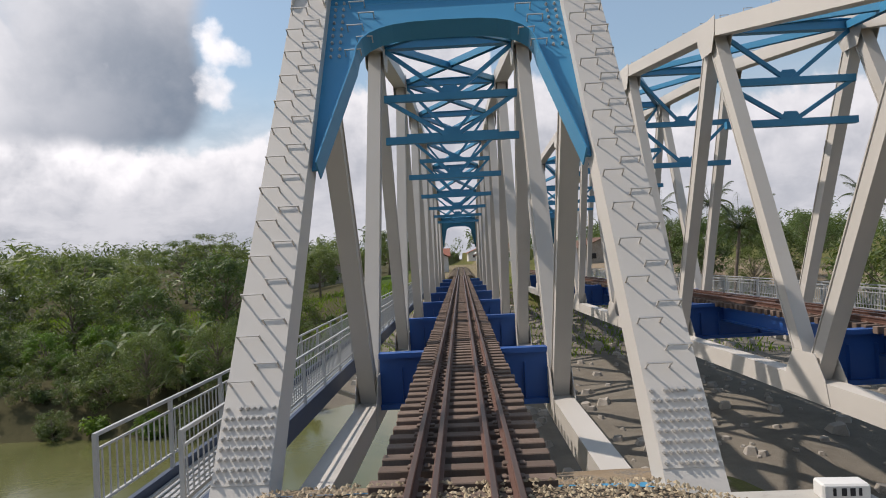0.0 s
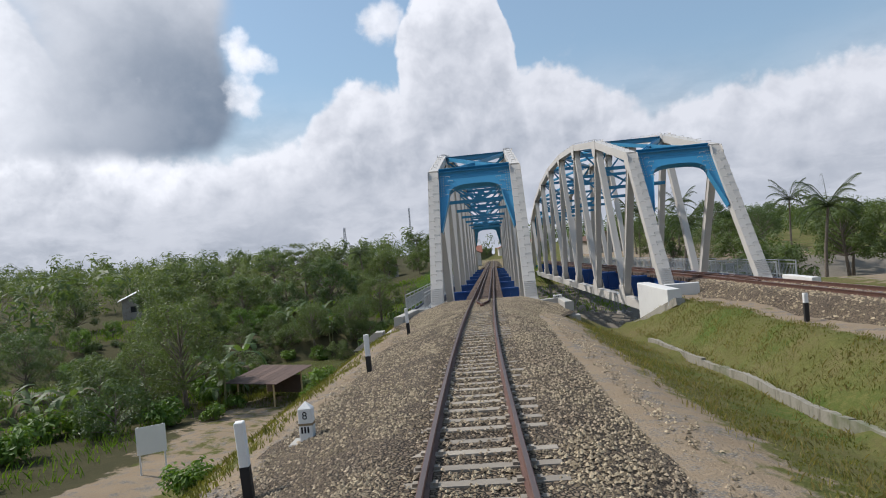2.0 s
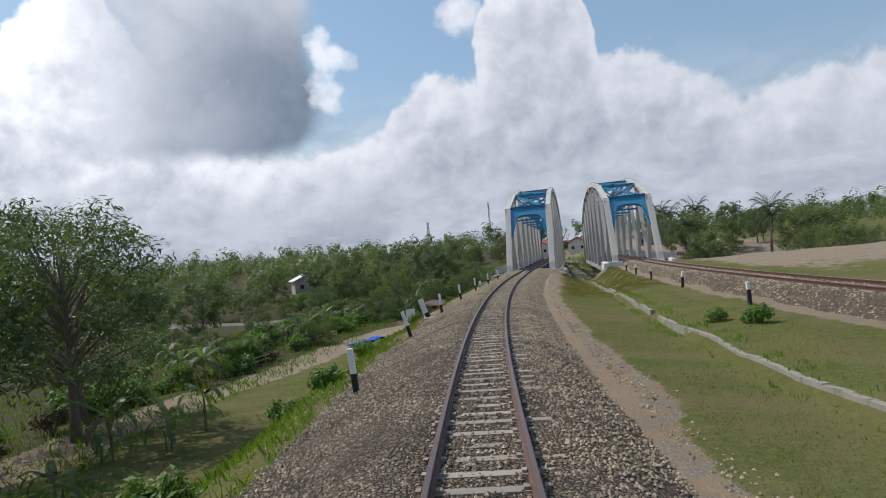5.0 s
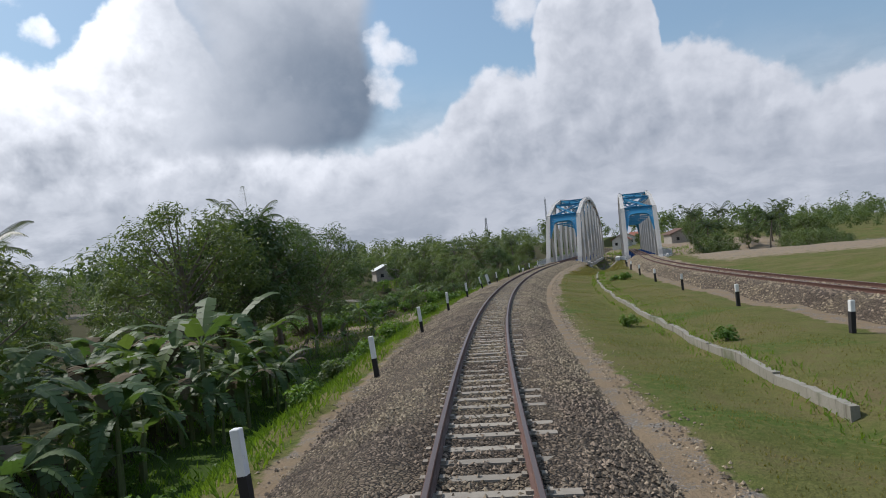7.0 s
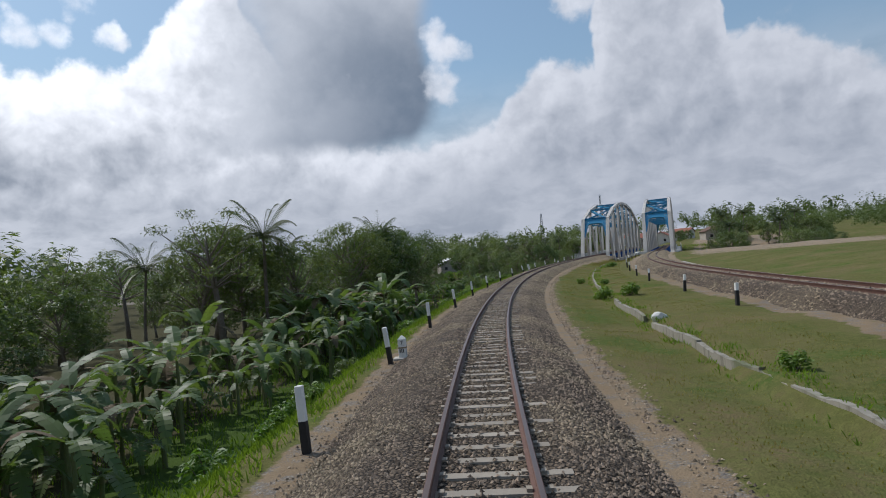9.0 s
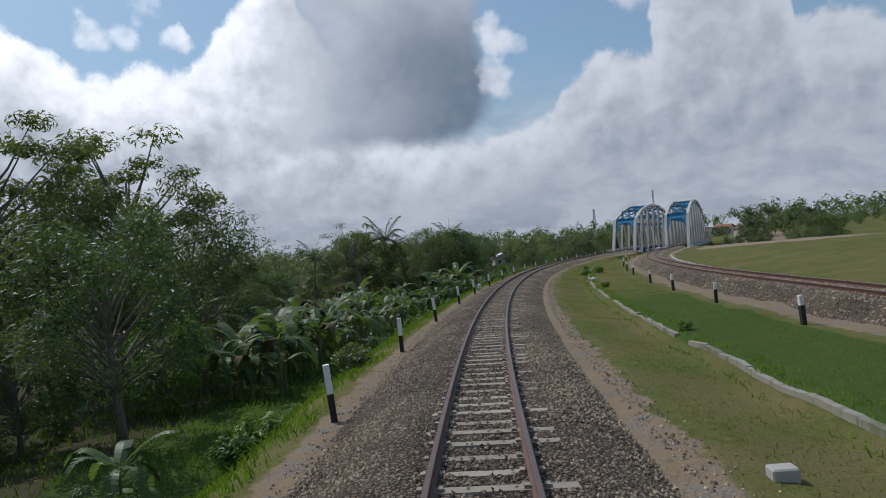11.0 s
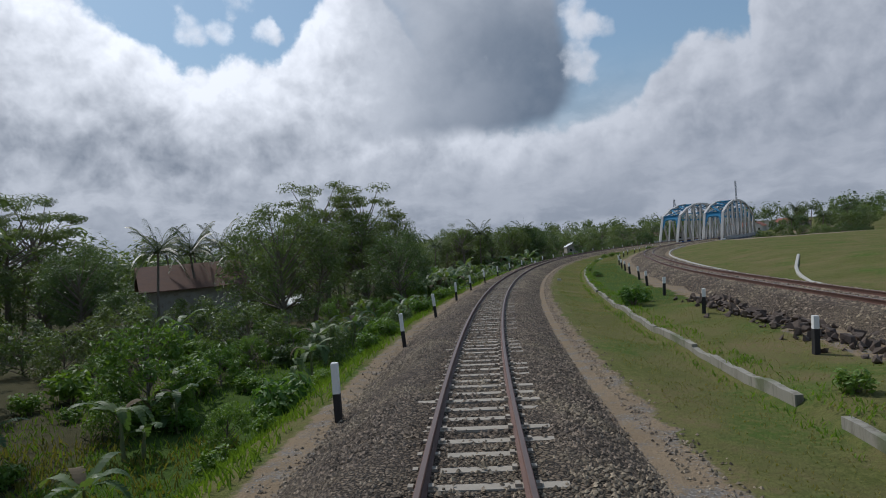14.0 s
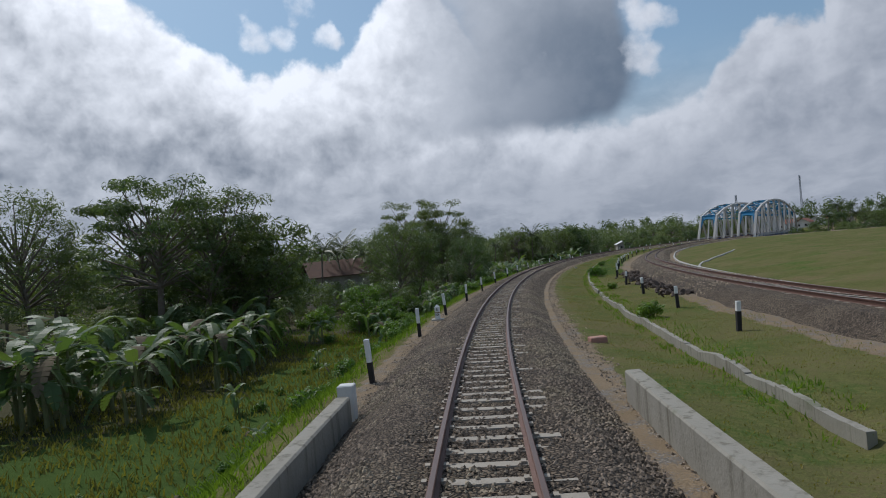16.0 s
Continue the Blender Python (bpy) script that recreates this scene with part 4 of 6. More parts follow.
    for foot, top in ((FEET[0], TOPS[0]), (FEET[-1], TOPS[-1])):
        a, b = Vector(yz(0, foot)), Vector(yz(0, top))
        up = (b - a).normalized()
        off = Vector((1, 0, 0)).cross(up)
        if foot[0] > 40:
            off = -off
        n = 14
        arch = []
        for i in range(n + 1):
            t = math.pi * i / n
            cx, cy = math.cos(t), math.sin(t)
            arch.append((math.copysign(abs(cx) ** 0.62, cx) * inner * 0.74, -2.05 + abs(cy) ** 0.75 * 0.95))
        half_l = [(0.0, 0.28), (-inner, 0.28), (-inner, -4.55), (-inner + 0.10, -4.55)] + [p for p in arch[::-1] if p[0] < -1e-6] + [(0.0, -1.10)]
        half_r = [(-u, v) for u, v in half_l][::-1]
        put = lambda u, v, w: b + Vector((u, 0, 0)) + up * v + off * w
        sh = Shape()
        for h in (half_l, half_r):
            sh.prism(h, -0.02, 0.02, put)
        part("portal_web", sh, PAINT_BLUE, root, "arched blue portal plate")
        rim = [(-inner + 0.10, -4.55)] + arch[::-1] + [(inner - 0.10, -4.55)]
        fl = Shape()
        for (u0, v0), (u1, v1) in zip(rim[:-1], rim[1:]):
            fl.bar(put(u0, v0, 0), put(u1, v1, 0), 0.42, 0.025, off)
        part("portal_flange", fl, PAINT_BLUE, root)
        part("portal_flange", Shape().bar(put(-inner, 0.28, 0), put(inner, 0.28, 0), 0.46, 0.03, off), PAINT_BLUE, root)
        if foot[0] < 40:
            for sx in (-1, 1):
                for i in range(9):
                    for c in (0.0, 0.16):
                        ob = new("bolt", bolt_mesh)
                        ob.parent = root
                        q = put(sx * (inner - 0.12 - c), -0.2 - 0.2 * i, 0.02)
                        m = Matrix((Vector((1, 0, 0)), up, off)).transposed().to_4x4()
                        m.translation = q
                        ob.matrix_local = m
                for i in range(5):
                    ob = new("rung", rung_mesh)
                    ob.parent = root
                    m = Matrix((Vector((1, 0, 0)), up, off)).transposed().to_4x4()
                    m.translation = put(sx * (inner - 0.55 - 0.2 * (i % 2)), -0.35 - 0.36 * i, 0.02)
                    ob.matrix_local = m
    # sway frames and top bracing
    for i, (y, z) in enumerate(TOPS):
        part("top_strut", Shape().ibar((-HALF + 0.31, y, z - 0.05), (HALF - 0.31, y, z - 0.05), 0.35, 0.36, (0, 1, 0)), PAINT_BLUE, root)
        if i in (0, 7):
            continue
        mid = STRUT + (z - STRUT) * 0.43
        for h in (mid, STRUT):
            part("sway_strut", Shape().bar((-HALF + 0.22, y, h), (HALF - 0.22, y, h), 0.22, 0.26, (0, 1, 0)), PAINT_BLUE, root)
        for hi, lo in ((z - 0.2, mid), (mid, STRUT)):
            for sx in (-1, 1):
                part("sway_brace", Shape().bar((sx * (HALF - 0.3), y, hi - 0.05), (sx * 0.12, y, lo + 0.08), 0.13, 0.15, (0, 1, 0)), PAINT_BLUE, root)
            part("sway_gusset", Shape().prism([(-0.45, 0.10), (0.45, 0.10), (0.22, 0.42), (-0.22, 0.42)], -0.012, 0.012, lambda u, v, w, y=y, lo=lo: (u, y + w, lo + v)), PAINT_BLUE, root)
    for i in range(7):
        (y0, z0), (y1, z1) = TOPS[i], TOPS[i + 1]
        for sx in (-1, 1):
            part("top_brace", Shape().ibar((-sx * (HALF - 0.3), y0, z0 - 0.04 - 0.03 * sx), (sx * (HALF - 0.3), y1, z1 - 0.04 - 0.03 * sx), 0.26, 0.24, (0, 0, 1), 0.4), PAINT_BLUE, root)
    # floor: cross girders and stringers
    for i in range(9):
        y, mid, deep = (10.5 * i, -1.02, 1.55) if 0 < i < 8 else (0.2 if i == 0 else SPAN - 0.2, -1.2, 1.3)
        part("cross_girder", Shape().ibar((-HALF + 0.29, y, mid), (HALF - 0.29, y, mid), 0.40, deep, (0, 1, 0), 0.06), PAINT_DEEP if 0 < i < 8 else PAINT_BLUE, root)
        for sx in (-1, 1):
            for k in (0.9, 1.7):
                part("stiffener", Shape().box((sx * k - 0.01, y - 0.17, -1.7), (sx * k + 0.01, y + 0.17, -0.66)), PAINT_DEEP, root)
    for sx in (-1, 1):
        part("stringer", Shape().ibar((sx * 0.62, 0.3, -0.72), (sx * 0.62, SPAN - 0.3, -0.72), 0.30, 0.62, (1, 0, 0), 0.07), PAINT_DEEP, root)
    return root


def bridge_deck():
    root = empty("bridge_track")
    n = int((SPAN + 1.6) / 0.48)
    sh = Shape().box((-1.05, -0.11, -0.20), (1.05, 0.11, 0.0), 0.012)
    for sx in (-1, 1):
        for off in (-0.10, 0.10):
            sh.box((sx * 0.565 + off - 0.035, -0.06, -0.002), (sx * 0.565 + off + 0.035, 0.06, 0.03), 0.008)
    me = sh.mesh("sleeper", TIMBER)
    for i in range(n):
        ob = new("sleeper", me)
        ob.parent = root
        ob.matrix_local = pose(rnd.uniform(-0.03, 0.03), -0.85 + 0.48 * i, -0.17 + rnd.uniform(-0.008, 0.004), 0, 0, rnd.uniform(-0.7, 0.7))
    straight = lambda s, lat, up: np.stack([lat + 0 * s, s + 0 * lat, up + 0 * lat], -1)
    for x in (-0.565, 0.565):
        part("rail", rail_mesh("rail", np.array([1.0, SPAN / 2, SPAN + 95.0]), x, straight), None, root, "rusty brown steel rail")
    for sx in (-1, 1):
        ys = np.array([-5.4, -5.0, -3.5, 0.0, SPAN])
        xs = np.array([0.035, 0.05, 0.30, 0.30, 0.30]) * sx
        part("guard_rail", rail_mesh("guard_rail", ys, xs, lambda s, lat, up: np.stack([lat + 0 * s, s + 0 * lat, up - 0.02 + 0 * lat], -1)), None, root, "rusty inner guard rail")
    part("guard_tip", Shape().box((-0.09, -5.60, -0.17), (0.09, -5.30, -0.05), 0.02), RUST, root, "rusty nose piece where the guard rails meet")
    return root


B1 = DECK
B2 = Matrix.Translation((12.79, 0.56, 0.0)) @ Matrix.Rotation(0.0256, 4, "Z") @ DECK
bridge = tagged(truss_bridge(), "white bowstring truss railway bridge with blue portals and bracing", "bridge", "twin truss bridges")
deck = tagged(bridge_deck(), "weathered timber sleepers, rails and guard rails on the bridge", "railway track", "bridge tracks")
copy_thing(bridge, B2)
copy_thing(deck, B2)
bridge.matrix_world = B1
deck.matrix_world = B1


def walkway(x0, x1, m, length):
    root = empty("bridge_walkway")
    slats = Shape()
    for k in range(9):
        x = x0 + 0.10 + (x1 - x0 - 0.26) * k / 8
        slats.box((x, 0.0, -0.80), (x + 0.06, length, -0.74))
    for k in range(int(length / 0.5)):
        slats.box((x0, 0.5 * k, -0.83), (x1, 0.5 * k + 0.05, -0.802))
    part("floor_grating", slats, STEEL_GREY, root, "grey steel floor grating")
    rest_bars, bar = Shape(), Shape().bar((0, 0, -0.42), (0, 0, 0.22), 0.018, 0.018).mesh("baluster", STEEL_GREY)
    for x in (x0 + 0.03, x1 - 0.03):
        part("edge_beam", Shape().box((x - 0.04, 0.0, -1.05), (x + 0.04, length, -0.62)), WALK_BEAM, root)
        for z, t in ((0.40, 0.045), (-0.42, 0.035), (0.22, 0.03)):
            part("handrail", Shape().bar((x, 0, z), (x, length, z), t, t), STEEL_GREY, root)
        post = Shape().bar((0, 0, -0.8), (0, 0, 0.40), 0.055, 0.055).mesh("post", STEEL_GREY)
        for i in range(int(length / 2) + 1):
            ob = new("post", post)
            ob.parent = root
            ob.matrix_local = pose(x, min(2.0 * i + 0.03, length), 0)
        for k in range(1, int(length * 6)):
            if k % 12 == 0:
                continue
            if k < 160:
                ob = new("baluster", bar)
                ob.parent = root
                ob.matrix_local = pose(x, k / 6, 0)
            else:
                rest_bars.bar((x, k / 6, -0.42), (x, k / 6, 0.22), 0.018, 0.018)
    for i in range(9):
        y = 10.5 * i
        part("bracket", Shape().bar((math.copysign(HALF, x0), min(max(y, 0.3), length - 0.3), -1.6), (x0 if abs(x0) > abs(x1) else x1, min(max(y, 0.3), length - 0.3), -0.9), 0.1, 0.14), PAINT_WHITE, root)
    tagged(part("balusters", rest_bars, STEEL_GREY, root), kind="stuff")
    root.matrix_world = m
    return tagged(root, "grey steel walkway with railings along the bridge", "walkway", "bridge walkways")


far_bed = tagged(new("ballast_far", Shape().prism([(-2.6, -0.95), (2.6, -0.95), (1.5, -0.2), (-1.5, -0.2)], SPAN + 2.3, SPAN + 96.0, lambda u, v, w: (u, w, v)).mesh("ballast_far", BALLAST)), "crushed stone ballast under the track on the far bank", "ballast", kind="structure")
far_bed.matrix_world = B1
walkway(-4.42, -3.32, B1, SPAN)
walkway(3.32, 4.42, B2, SPAN)


# ---- abutments and retaining walls ----
def block(name, lo, hi, material, label, category, m=None, bevel=0.03, kind="structure"):
    ob = new(name, Shape().box(lo, hi, bevel).mesh(name, material))
    if m is not None:
        ob.matrix_world = m
    return tagged(ob, label, category, kind=kind)


def wall_along(name, places, thick, top, bottom, material, label, category, kind="structure"):
    """A low wall along a line of (x, y) places with mitred corners; top may be one height or one for each place."""
    n = len(places)
    tops = top if isinstance(top, (list, tuple)) else [top] * n
    bots = bottom if isinstance(bottom, (list, tuple)) else [bottom] * n
    pts = [Vector((*p, 0)) for p in places]
    sh, k = Shape(), 0.03
    rings = []
    for i, p in enumerate(pts):
        d = (pts[min(i + 1, n - 1)] - pts[max(i - 1, 0)]).normalized()
        side = Vector((-d.y, d.x, 0))
        rings.append([p + side * thick / 2 + Vector((0, 0, bots[i])), p + side * thick / 2 + Vector((0, 0, tops[i] - k)), p + side * (thick / 2 - k) + Vector((0, 0, tops[i])),
                      p - side * (thick / 2 - k) + Vector((0, 0, tops[i])), p - side * thick / 2 + Vector((0, 0, tops[i] - k)), p - side * thick / 2 + Vector((0, 0, bots[i]))])
    vs = [v for r in rings for v in r]
    fs = [tuple(range(5, -1, -1)), tuple(range((n - 1) * 6, n * 6))]
    fs += [(i * 6 + j, i * 6 + (j + 1) % 6, (i + 1) * 6 + (j + 1) % 6, (i + 1) * 6 + j) for i in range(n - 1) for j in range(6)]
    ob = new(name, sh.add(vs, fs).mesh(name, material))
    return tagged(ob, label, category, kind=kind)


block("abutment_near", (-4.1, -0.75, -7.5), (4.1, -0.05, -0.62), CONCRETE, "pale concrete bridge abutment", "abutment")
block("abutment_shelf", (-4.1, -0.04, -7.5), (4.1, 2.0, -2.6), OLD_CONCRETE, "stained concrete bearing shelf", "abutment")
block("abutment_far", (-4.4, SPAN - 0.8, -8.2), (4.4, SPAN + 2.2, -3.3), OLD_CONCRETE, "stained concrete bridge abutment on the far bank", "abutment")
wall_along("retaining_wall", [(-4.30, -4.0), (-3.86, -0.35), (-1.35, -0.42), (1.35, -0.46), (4.16, -0.55), (4.30, -3.35)], 0.46, [-0.42, -0.42, -0.46, -0.46, -0.42, -0.42], -1.45, CONCRETE, "low pale concrete retaining wall round the ballast", "retaining wall")
block("wall_step", (-4.75, -5.2, -1.6), (-4.25, -4.05, -1.02), CONCRETE, "concrete step at the wall's end", "step")
block("wall_step", (4.15, -3.95, -1.6), (4.75, -3.4, -1.05), CONCRETE, "concrete step at the wall's end", "step")
ob = tagged(new("sloped_kerb", Shape().prism([(0, 0), (1.5, 0), (0.4, 0.8), (0, 0.8)], 0, 0.8, lambda u, v, w: (-4.9 - u, -5.4 + w, -1.75 + v)).mesh("sloped_kerb", CONCRETE)), "pale concrete sloped kerb beside the wall", "kerb", kind="structure")
block("abutment_second", (8.55, -0.6, -7.5), (17.0, 0.3, -0.62), CONCRETE, "pale concrete bridge abutment", "abutment")
block("abutment_second_shelf", (8.7, 0.31, -7.5), (16.9, 2.4, -2.6), OLD_CONCRETE, "stained concrete bearing shelf", "abutment")
block("abutment_second_far", (6.3, SPAN + 0.4, -8.2), (15.2, SPAN + 3.0, -3.3), OLD_CONCRETE, "stained concrete abutment on the far bank", "abutment")
wall_along("wing_wall", [(8.78, 0.25), (8.78, -2.8), (8.80, -5.9)], 0.62, -0.05, -4.2, WHITE_WASH, "whitewashed wing wall of the second bridge", "retaining wall")
wall_along("ballast_wall", [(9.12, -2.95), (10.75, -3.15)], 0.30, -0.02, -1.6, WHITE_WASH, "low whitewashed wall that holds the second track's ballast", "retaining wall")
tagged(new("sloped_kerb", Shape().bar((8.95, -6.25, -0.60), (7.15, -2.75, -2.28), 0.50, 0.36).mesh("sloped_kerb", DRAIN)), "rough concrete kerb sloping down beside the wing wall", "kerb", kind="structure")
wall_along("wing_wall", [(16.4, 0.2), (16.3, -3.3)], 0.42, -0.28, -2.4, WHITE_WASH, "whitewashed wing wall of the second bridge", "retaining wall")

# number plate block on the wall: unreadable figures
mark = tagged(new("wall_marker", Shape().box((-0.24, -0.12, 0), (0.24, 0.12, 0.16), 0.02).mesh("wall_marker", WHITE_WASH)), "small white marker block with worn figures on the wall", "marker")
mark.matrix_world = pose(4.0, -0.6, -0.42, 0, 0, -4)
for i, wd in enumerate((0.03, 0.05, 0.05, 0.03)):
    part("figure_bar", Shape().box((-0.14 + 0.085 * i, -0.126, 0.04), (-0.14 + 0.085 * i + wd, -0.119, 0.12)), INK, mark)

# stone drain wall between the tracks
drain = empty("drain_wall")
tagged(drain, "low pale streaked stone drain wall half hidden in grass", "drain wall", kind="structure")
ds = np.arange(9.0, 236.0, 1.5)
dp = on_line(ds, drain_lat(ds))
broken = random.Random(77)
for s, p in zip(ds, dp):
    out = broken.random()
    if out < 0.03 or 100 < s < 106:
        continue
    up = broken.uniform(0.27, 0.30) - (0.05 if out < 0.12 else 0.0)
    n, sh = 6, Shape()
    at = s - 0.745 + 1.49 * np.arange(n + 1) / n
    inner, outer = on_line(at, drain_lat(at) - 0.075), on_line(at, drain_lat(at) + 0.075)
    foot = land(at, drain_lat(at) - 0.15)
    tops = foot + up + np.array([broken.uniform(-0.02, 0.012) for _ in at])
    vs = [(q[0], q[1], z) for q, z in zip(inner, foot - 0.5)] + [(q[0], q[1], z) for q, z in zip(inner, tops)] + [(q[0], q[1], z) for q, z in zip(outer, tops)] + [(q[0], q[1], z) for q, z in zip(outer, foot - 0.5)]
    k = n + 1
    fs = [(i + r * k, i + 1 + r * k, i + 1 + (r + 1) * k, i + (r + 1) * k) for r in range(3) for i in range(n)] + [(0, k, 2 * k, 3 * k), (n, n + 3 * k, n + 2 * k, n + k)]
    part("slab", sh.add(vs, fs), DRAIN, drain)

# pale kerb on the far side of the second track, with a branch that turns away
ks = np.arange(62.0, 216.0, 2.0)
kp = on_line(ks, second_lat(ks) + 2.85)
wall_along("kerb", [(float(p[0]), float(p[1])) for p in kp], 0.20, [float(rail_z(v)) - 0.52 for v in ks], [float(rail_z(v)) - 1.2 for v in ks], CONCRETE, "low pale concrete kerb beside the second track", "kerb")
ks = np.array([187.0, 184.5, 181.5, 178.5, 175.0, 171.5, 167.0, 161.0])
kp = on_line(ks, second_lat(ks) + np.array([3.05, 3.3, 3.75, 4.4, 5.4, 6.4, 7.8, 9.6]))
kz = [float(land(v, second_lat(v) + o)) + 0.12 for v, o in zip(ks, (3.05, 3.3, 3.75, 4.4, 5.4, 6.4, 7.8, 9.6))]
wall_along("kerb", [(float(p[0]), float(p[1])) for p in kp], 0.20, kz, [v - 0.7 for v in kz], CONCRETE, "low pale concrete kerb that turns away from the track", "kerb")

# parapets of the culvert at the end of the line
for side, z0 in ((-1, -0.16), (1, -0.06)):
    es = np.arange(233.8, 262.0, 2.0)
    ep = on_line(es, side * 2.72)
    wall_along("parapet_wall", [(float(p[0]), float(p[1])) for p in ep], 0.30, [float(rail_z(v)) + z0 for v in es], [float(rail_z(v)) - 1.3 for v in es], DRAIN, "low weathered concrete parapet beside the ballast", "parapet")
m = spot(233.4, -2.72, float(rail_z(233.4)) - 0.20)
cap = tagged(new("parapet_block", Shape().box((-0.16, -0.14, -0.9), (0.16, 0.16, 0.20), 0.02).mesh("parapet_block", WHITE_WASH)), "white-topped block at the parapet's end", "block")
cap.matrix_world = m
block("parapet_ledge", (-1.5, -0.5, -0.7), (0.0, 0.45, 0.0), OLD_CONCRETE, "flat concrete ledge beside the parapet", "ledge", spot(241.2, -3.1, float(rail_z(241)) - 0.33))


# ---- posts and signs along the line ----
def marker_post(tall=1.17, dark=0.58):
    root = empty("marker_post")
    part("upper_half", Shape().box((-0.065, -0.065, dark), (0.065, 0.065, tall), 0.012), POST_WHITE, root, "white painted upper half")
    part("lower_half", Shape().box((-0.064, -0.064, -0.3), (0.064, 0.064, dark), 0.0), POST_BLACK, root, "black painted lower half")
    return root


LEFT_POSTS = (10.0, 18.6, 27.8, 36.9, 46.0, 55.5, 65.6, 75.6, 84.6, 93.7, 102.7, 112.5, 121.8, 130.4, 140.2, 149.6, 158.6, 167.4, 176.6, 186.0, 195.1, 204.3, 212.6, 220.8, 229.5)
RIGHT_POSTS = (15.6, 24.4, 33.2, 43.6, 54.6, 64.4, 73.8, 83.6, 92.6, 105.4, 114.4, 126.0, 134.2, 142.8, 151.4, 157.0, 163.0, 171.6, 176.2, 183.8, 192.2, 201.0, 209.6, 218.4, 226.0)
kind_post = marker_post()
tagged(kind_post, "black and white concrete marker post beside the track", "marker post", "posts along the line")
for i, s in enumerate(LEFT_POSTS):
    lat = float(np.interp(s, (9, 30, 46, 56, 75, 100, 167, 176, 186, 205, 213, 230), (-2.97, -3.06, -3.1, -3.17, -2.93, -2.97, -3.06, -2.87, -2.77, -2.70, -2.87, -3.0)))
    m = spot(s, lat, float(rail_z(s)) - 0.78) @ pose(0, 0, 0, rnd.uniform(-3, 3), (-14 if i == 5 else -2.5) + rnd.uniform(-2.5, 2.5), rnd.uniform(-15, 15))
    if i:
        copy_thing(kind_post, m)
    else:
        kind_post.matrix_world = m
short_post = tagged(marker_post(0.92, 0.62), "short black marker post with a white top beside the second track", "marker post", "posts along the second line")
for i, s in enumerate(RIGHT_POSTS):
    lat = float(np.interp(s, (15, 100, 160, 175, 190, 230), (10.1, 9.6, 9.2, 8.7, 7.8, 7.3)))
    m = spot(s, lat, float(land(s, lat)) - 0.03) @ pose(0, 0, 0, rnd.uniform(-3, 3), rnd.uniform(-4, 4), rnd.uniform(-15, 15))
    if i:
        copy_thing(short_post, m)
    else:
        short_post.matrix_world = m


def text_mesh(body, size, material):
    cu = bpy.data.curves.new("lettering", "FONT")
    cu.body, cu.size, cu.align_x, cu.align_y, cu.extrude = body, size, "CENTER", "CENTER", 0.002
    tmp = bpy.data.objects.new("lettering", cu)
    scene.collection.objects.link(tmp)
    me = bpy.data.meshes.new_from_object(tmp.evaluated_get(bpy.context.evaluated_depsgraph_get()))
    bpy.data.objects.remove(tmp)
    me.materials.clear()
    me.materials.append(material)
    return me


def kilometre_stone(s, lat, figure):
    root = empty("kilometre_stone", spot(s, lat, float(land(s, lat)) + 0.02))
    part("plinth", Shape().box((-0.30, -0.22, -0.12), (0.30, 0.22, 0.05), 0.02), CONCRETE, root)
    stone = part("stone", Shape().box((-0.12, -0.10, 0.04), (0.12, 0.10, 0.62), 0.01).add([(-0.12, -0.10, 0.62), (0.12, -0.10, 0.62), (0.12, 0.10, 0.62), (-0.12, 0.10, 0.62), (0, 0, 0.74)], [(0, 1, 4), (1, 2, 4), (2, 3, 4), (3, 0, 4)]), POST_WHITE, root, "white pointed stone")
    if figure:
        t = part("figure", text_mesh(figure, 0.19, INK), None, stone)
        t.matrix_local = pose(0, -0.106, 0.50, 90)
    part("band", Shape().box((-0.125, -0.104, 0.33), (0.125, 0.104, 0.37)), DRY, stone)
    for i in range(3):
        part("figure_bar", Shape().box((-0.08 + 0.055 * i, -0.106, 0.20), (-0.05 + 0.055 * i, -0.099, 0.31)), INK, stone)
    return tagged(root, "white kilometre stone with black figures on a concrete plinth", "kilometre stone", "kilometre stones")


kilometre_stone(214.7, -3.0, "6")
kilometre_stone(121.0, -2.75, "7")
kilometre_stone(25.0, -3.0, "8")

sign = empty("sign_board", pose(-12.2, -13.6, float(land(13.6, -12.2)), 0, 0, 32))
for x in (-0.42, 0.42):
    part("leg", Shape().box((x - 0.03, -0.03, -0.4), (x + 0.03, 0.03, 1.75)), POST_WHITE, sign)
face = part("board", Shape().box((-0.5, -0.05, 0.75), (0.5, -0.032, 1.75), 0.005), BOARD, sign, "blank white board")
tagged(sign, "white notice board on two posts beside the dirt lane", "sign")

# leaning white plate on a footing beside the path
plate = empty("leaning_plate", spot(47.2, -3.46, float(rail_z(47.2)) - 0.76))
part("footing", Shape().box((-0.42, -0.3, -0.25), (0.42, 0.3, 0.06), 0.03), CONCRETE, plate)
part("plate", Shape().bar((-0.28, 0, 0.05), (-0.55, 0, 1.02), 0.05, 0.28, (0, 1, 0)), BOARD, plate, "white lettered plate leaning over")
part("foot", Shape().bar((-0.20, 0, 0.05), (-0.29, 0, 0.3), 0.10, 0.24, (0, 1, 0)), POST_BLACK, plate)
tagged(plate, "leaning white plate on a concrete footing beside the path", "marker")


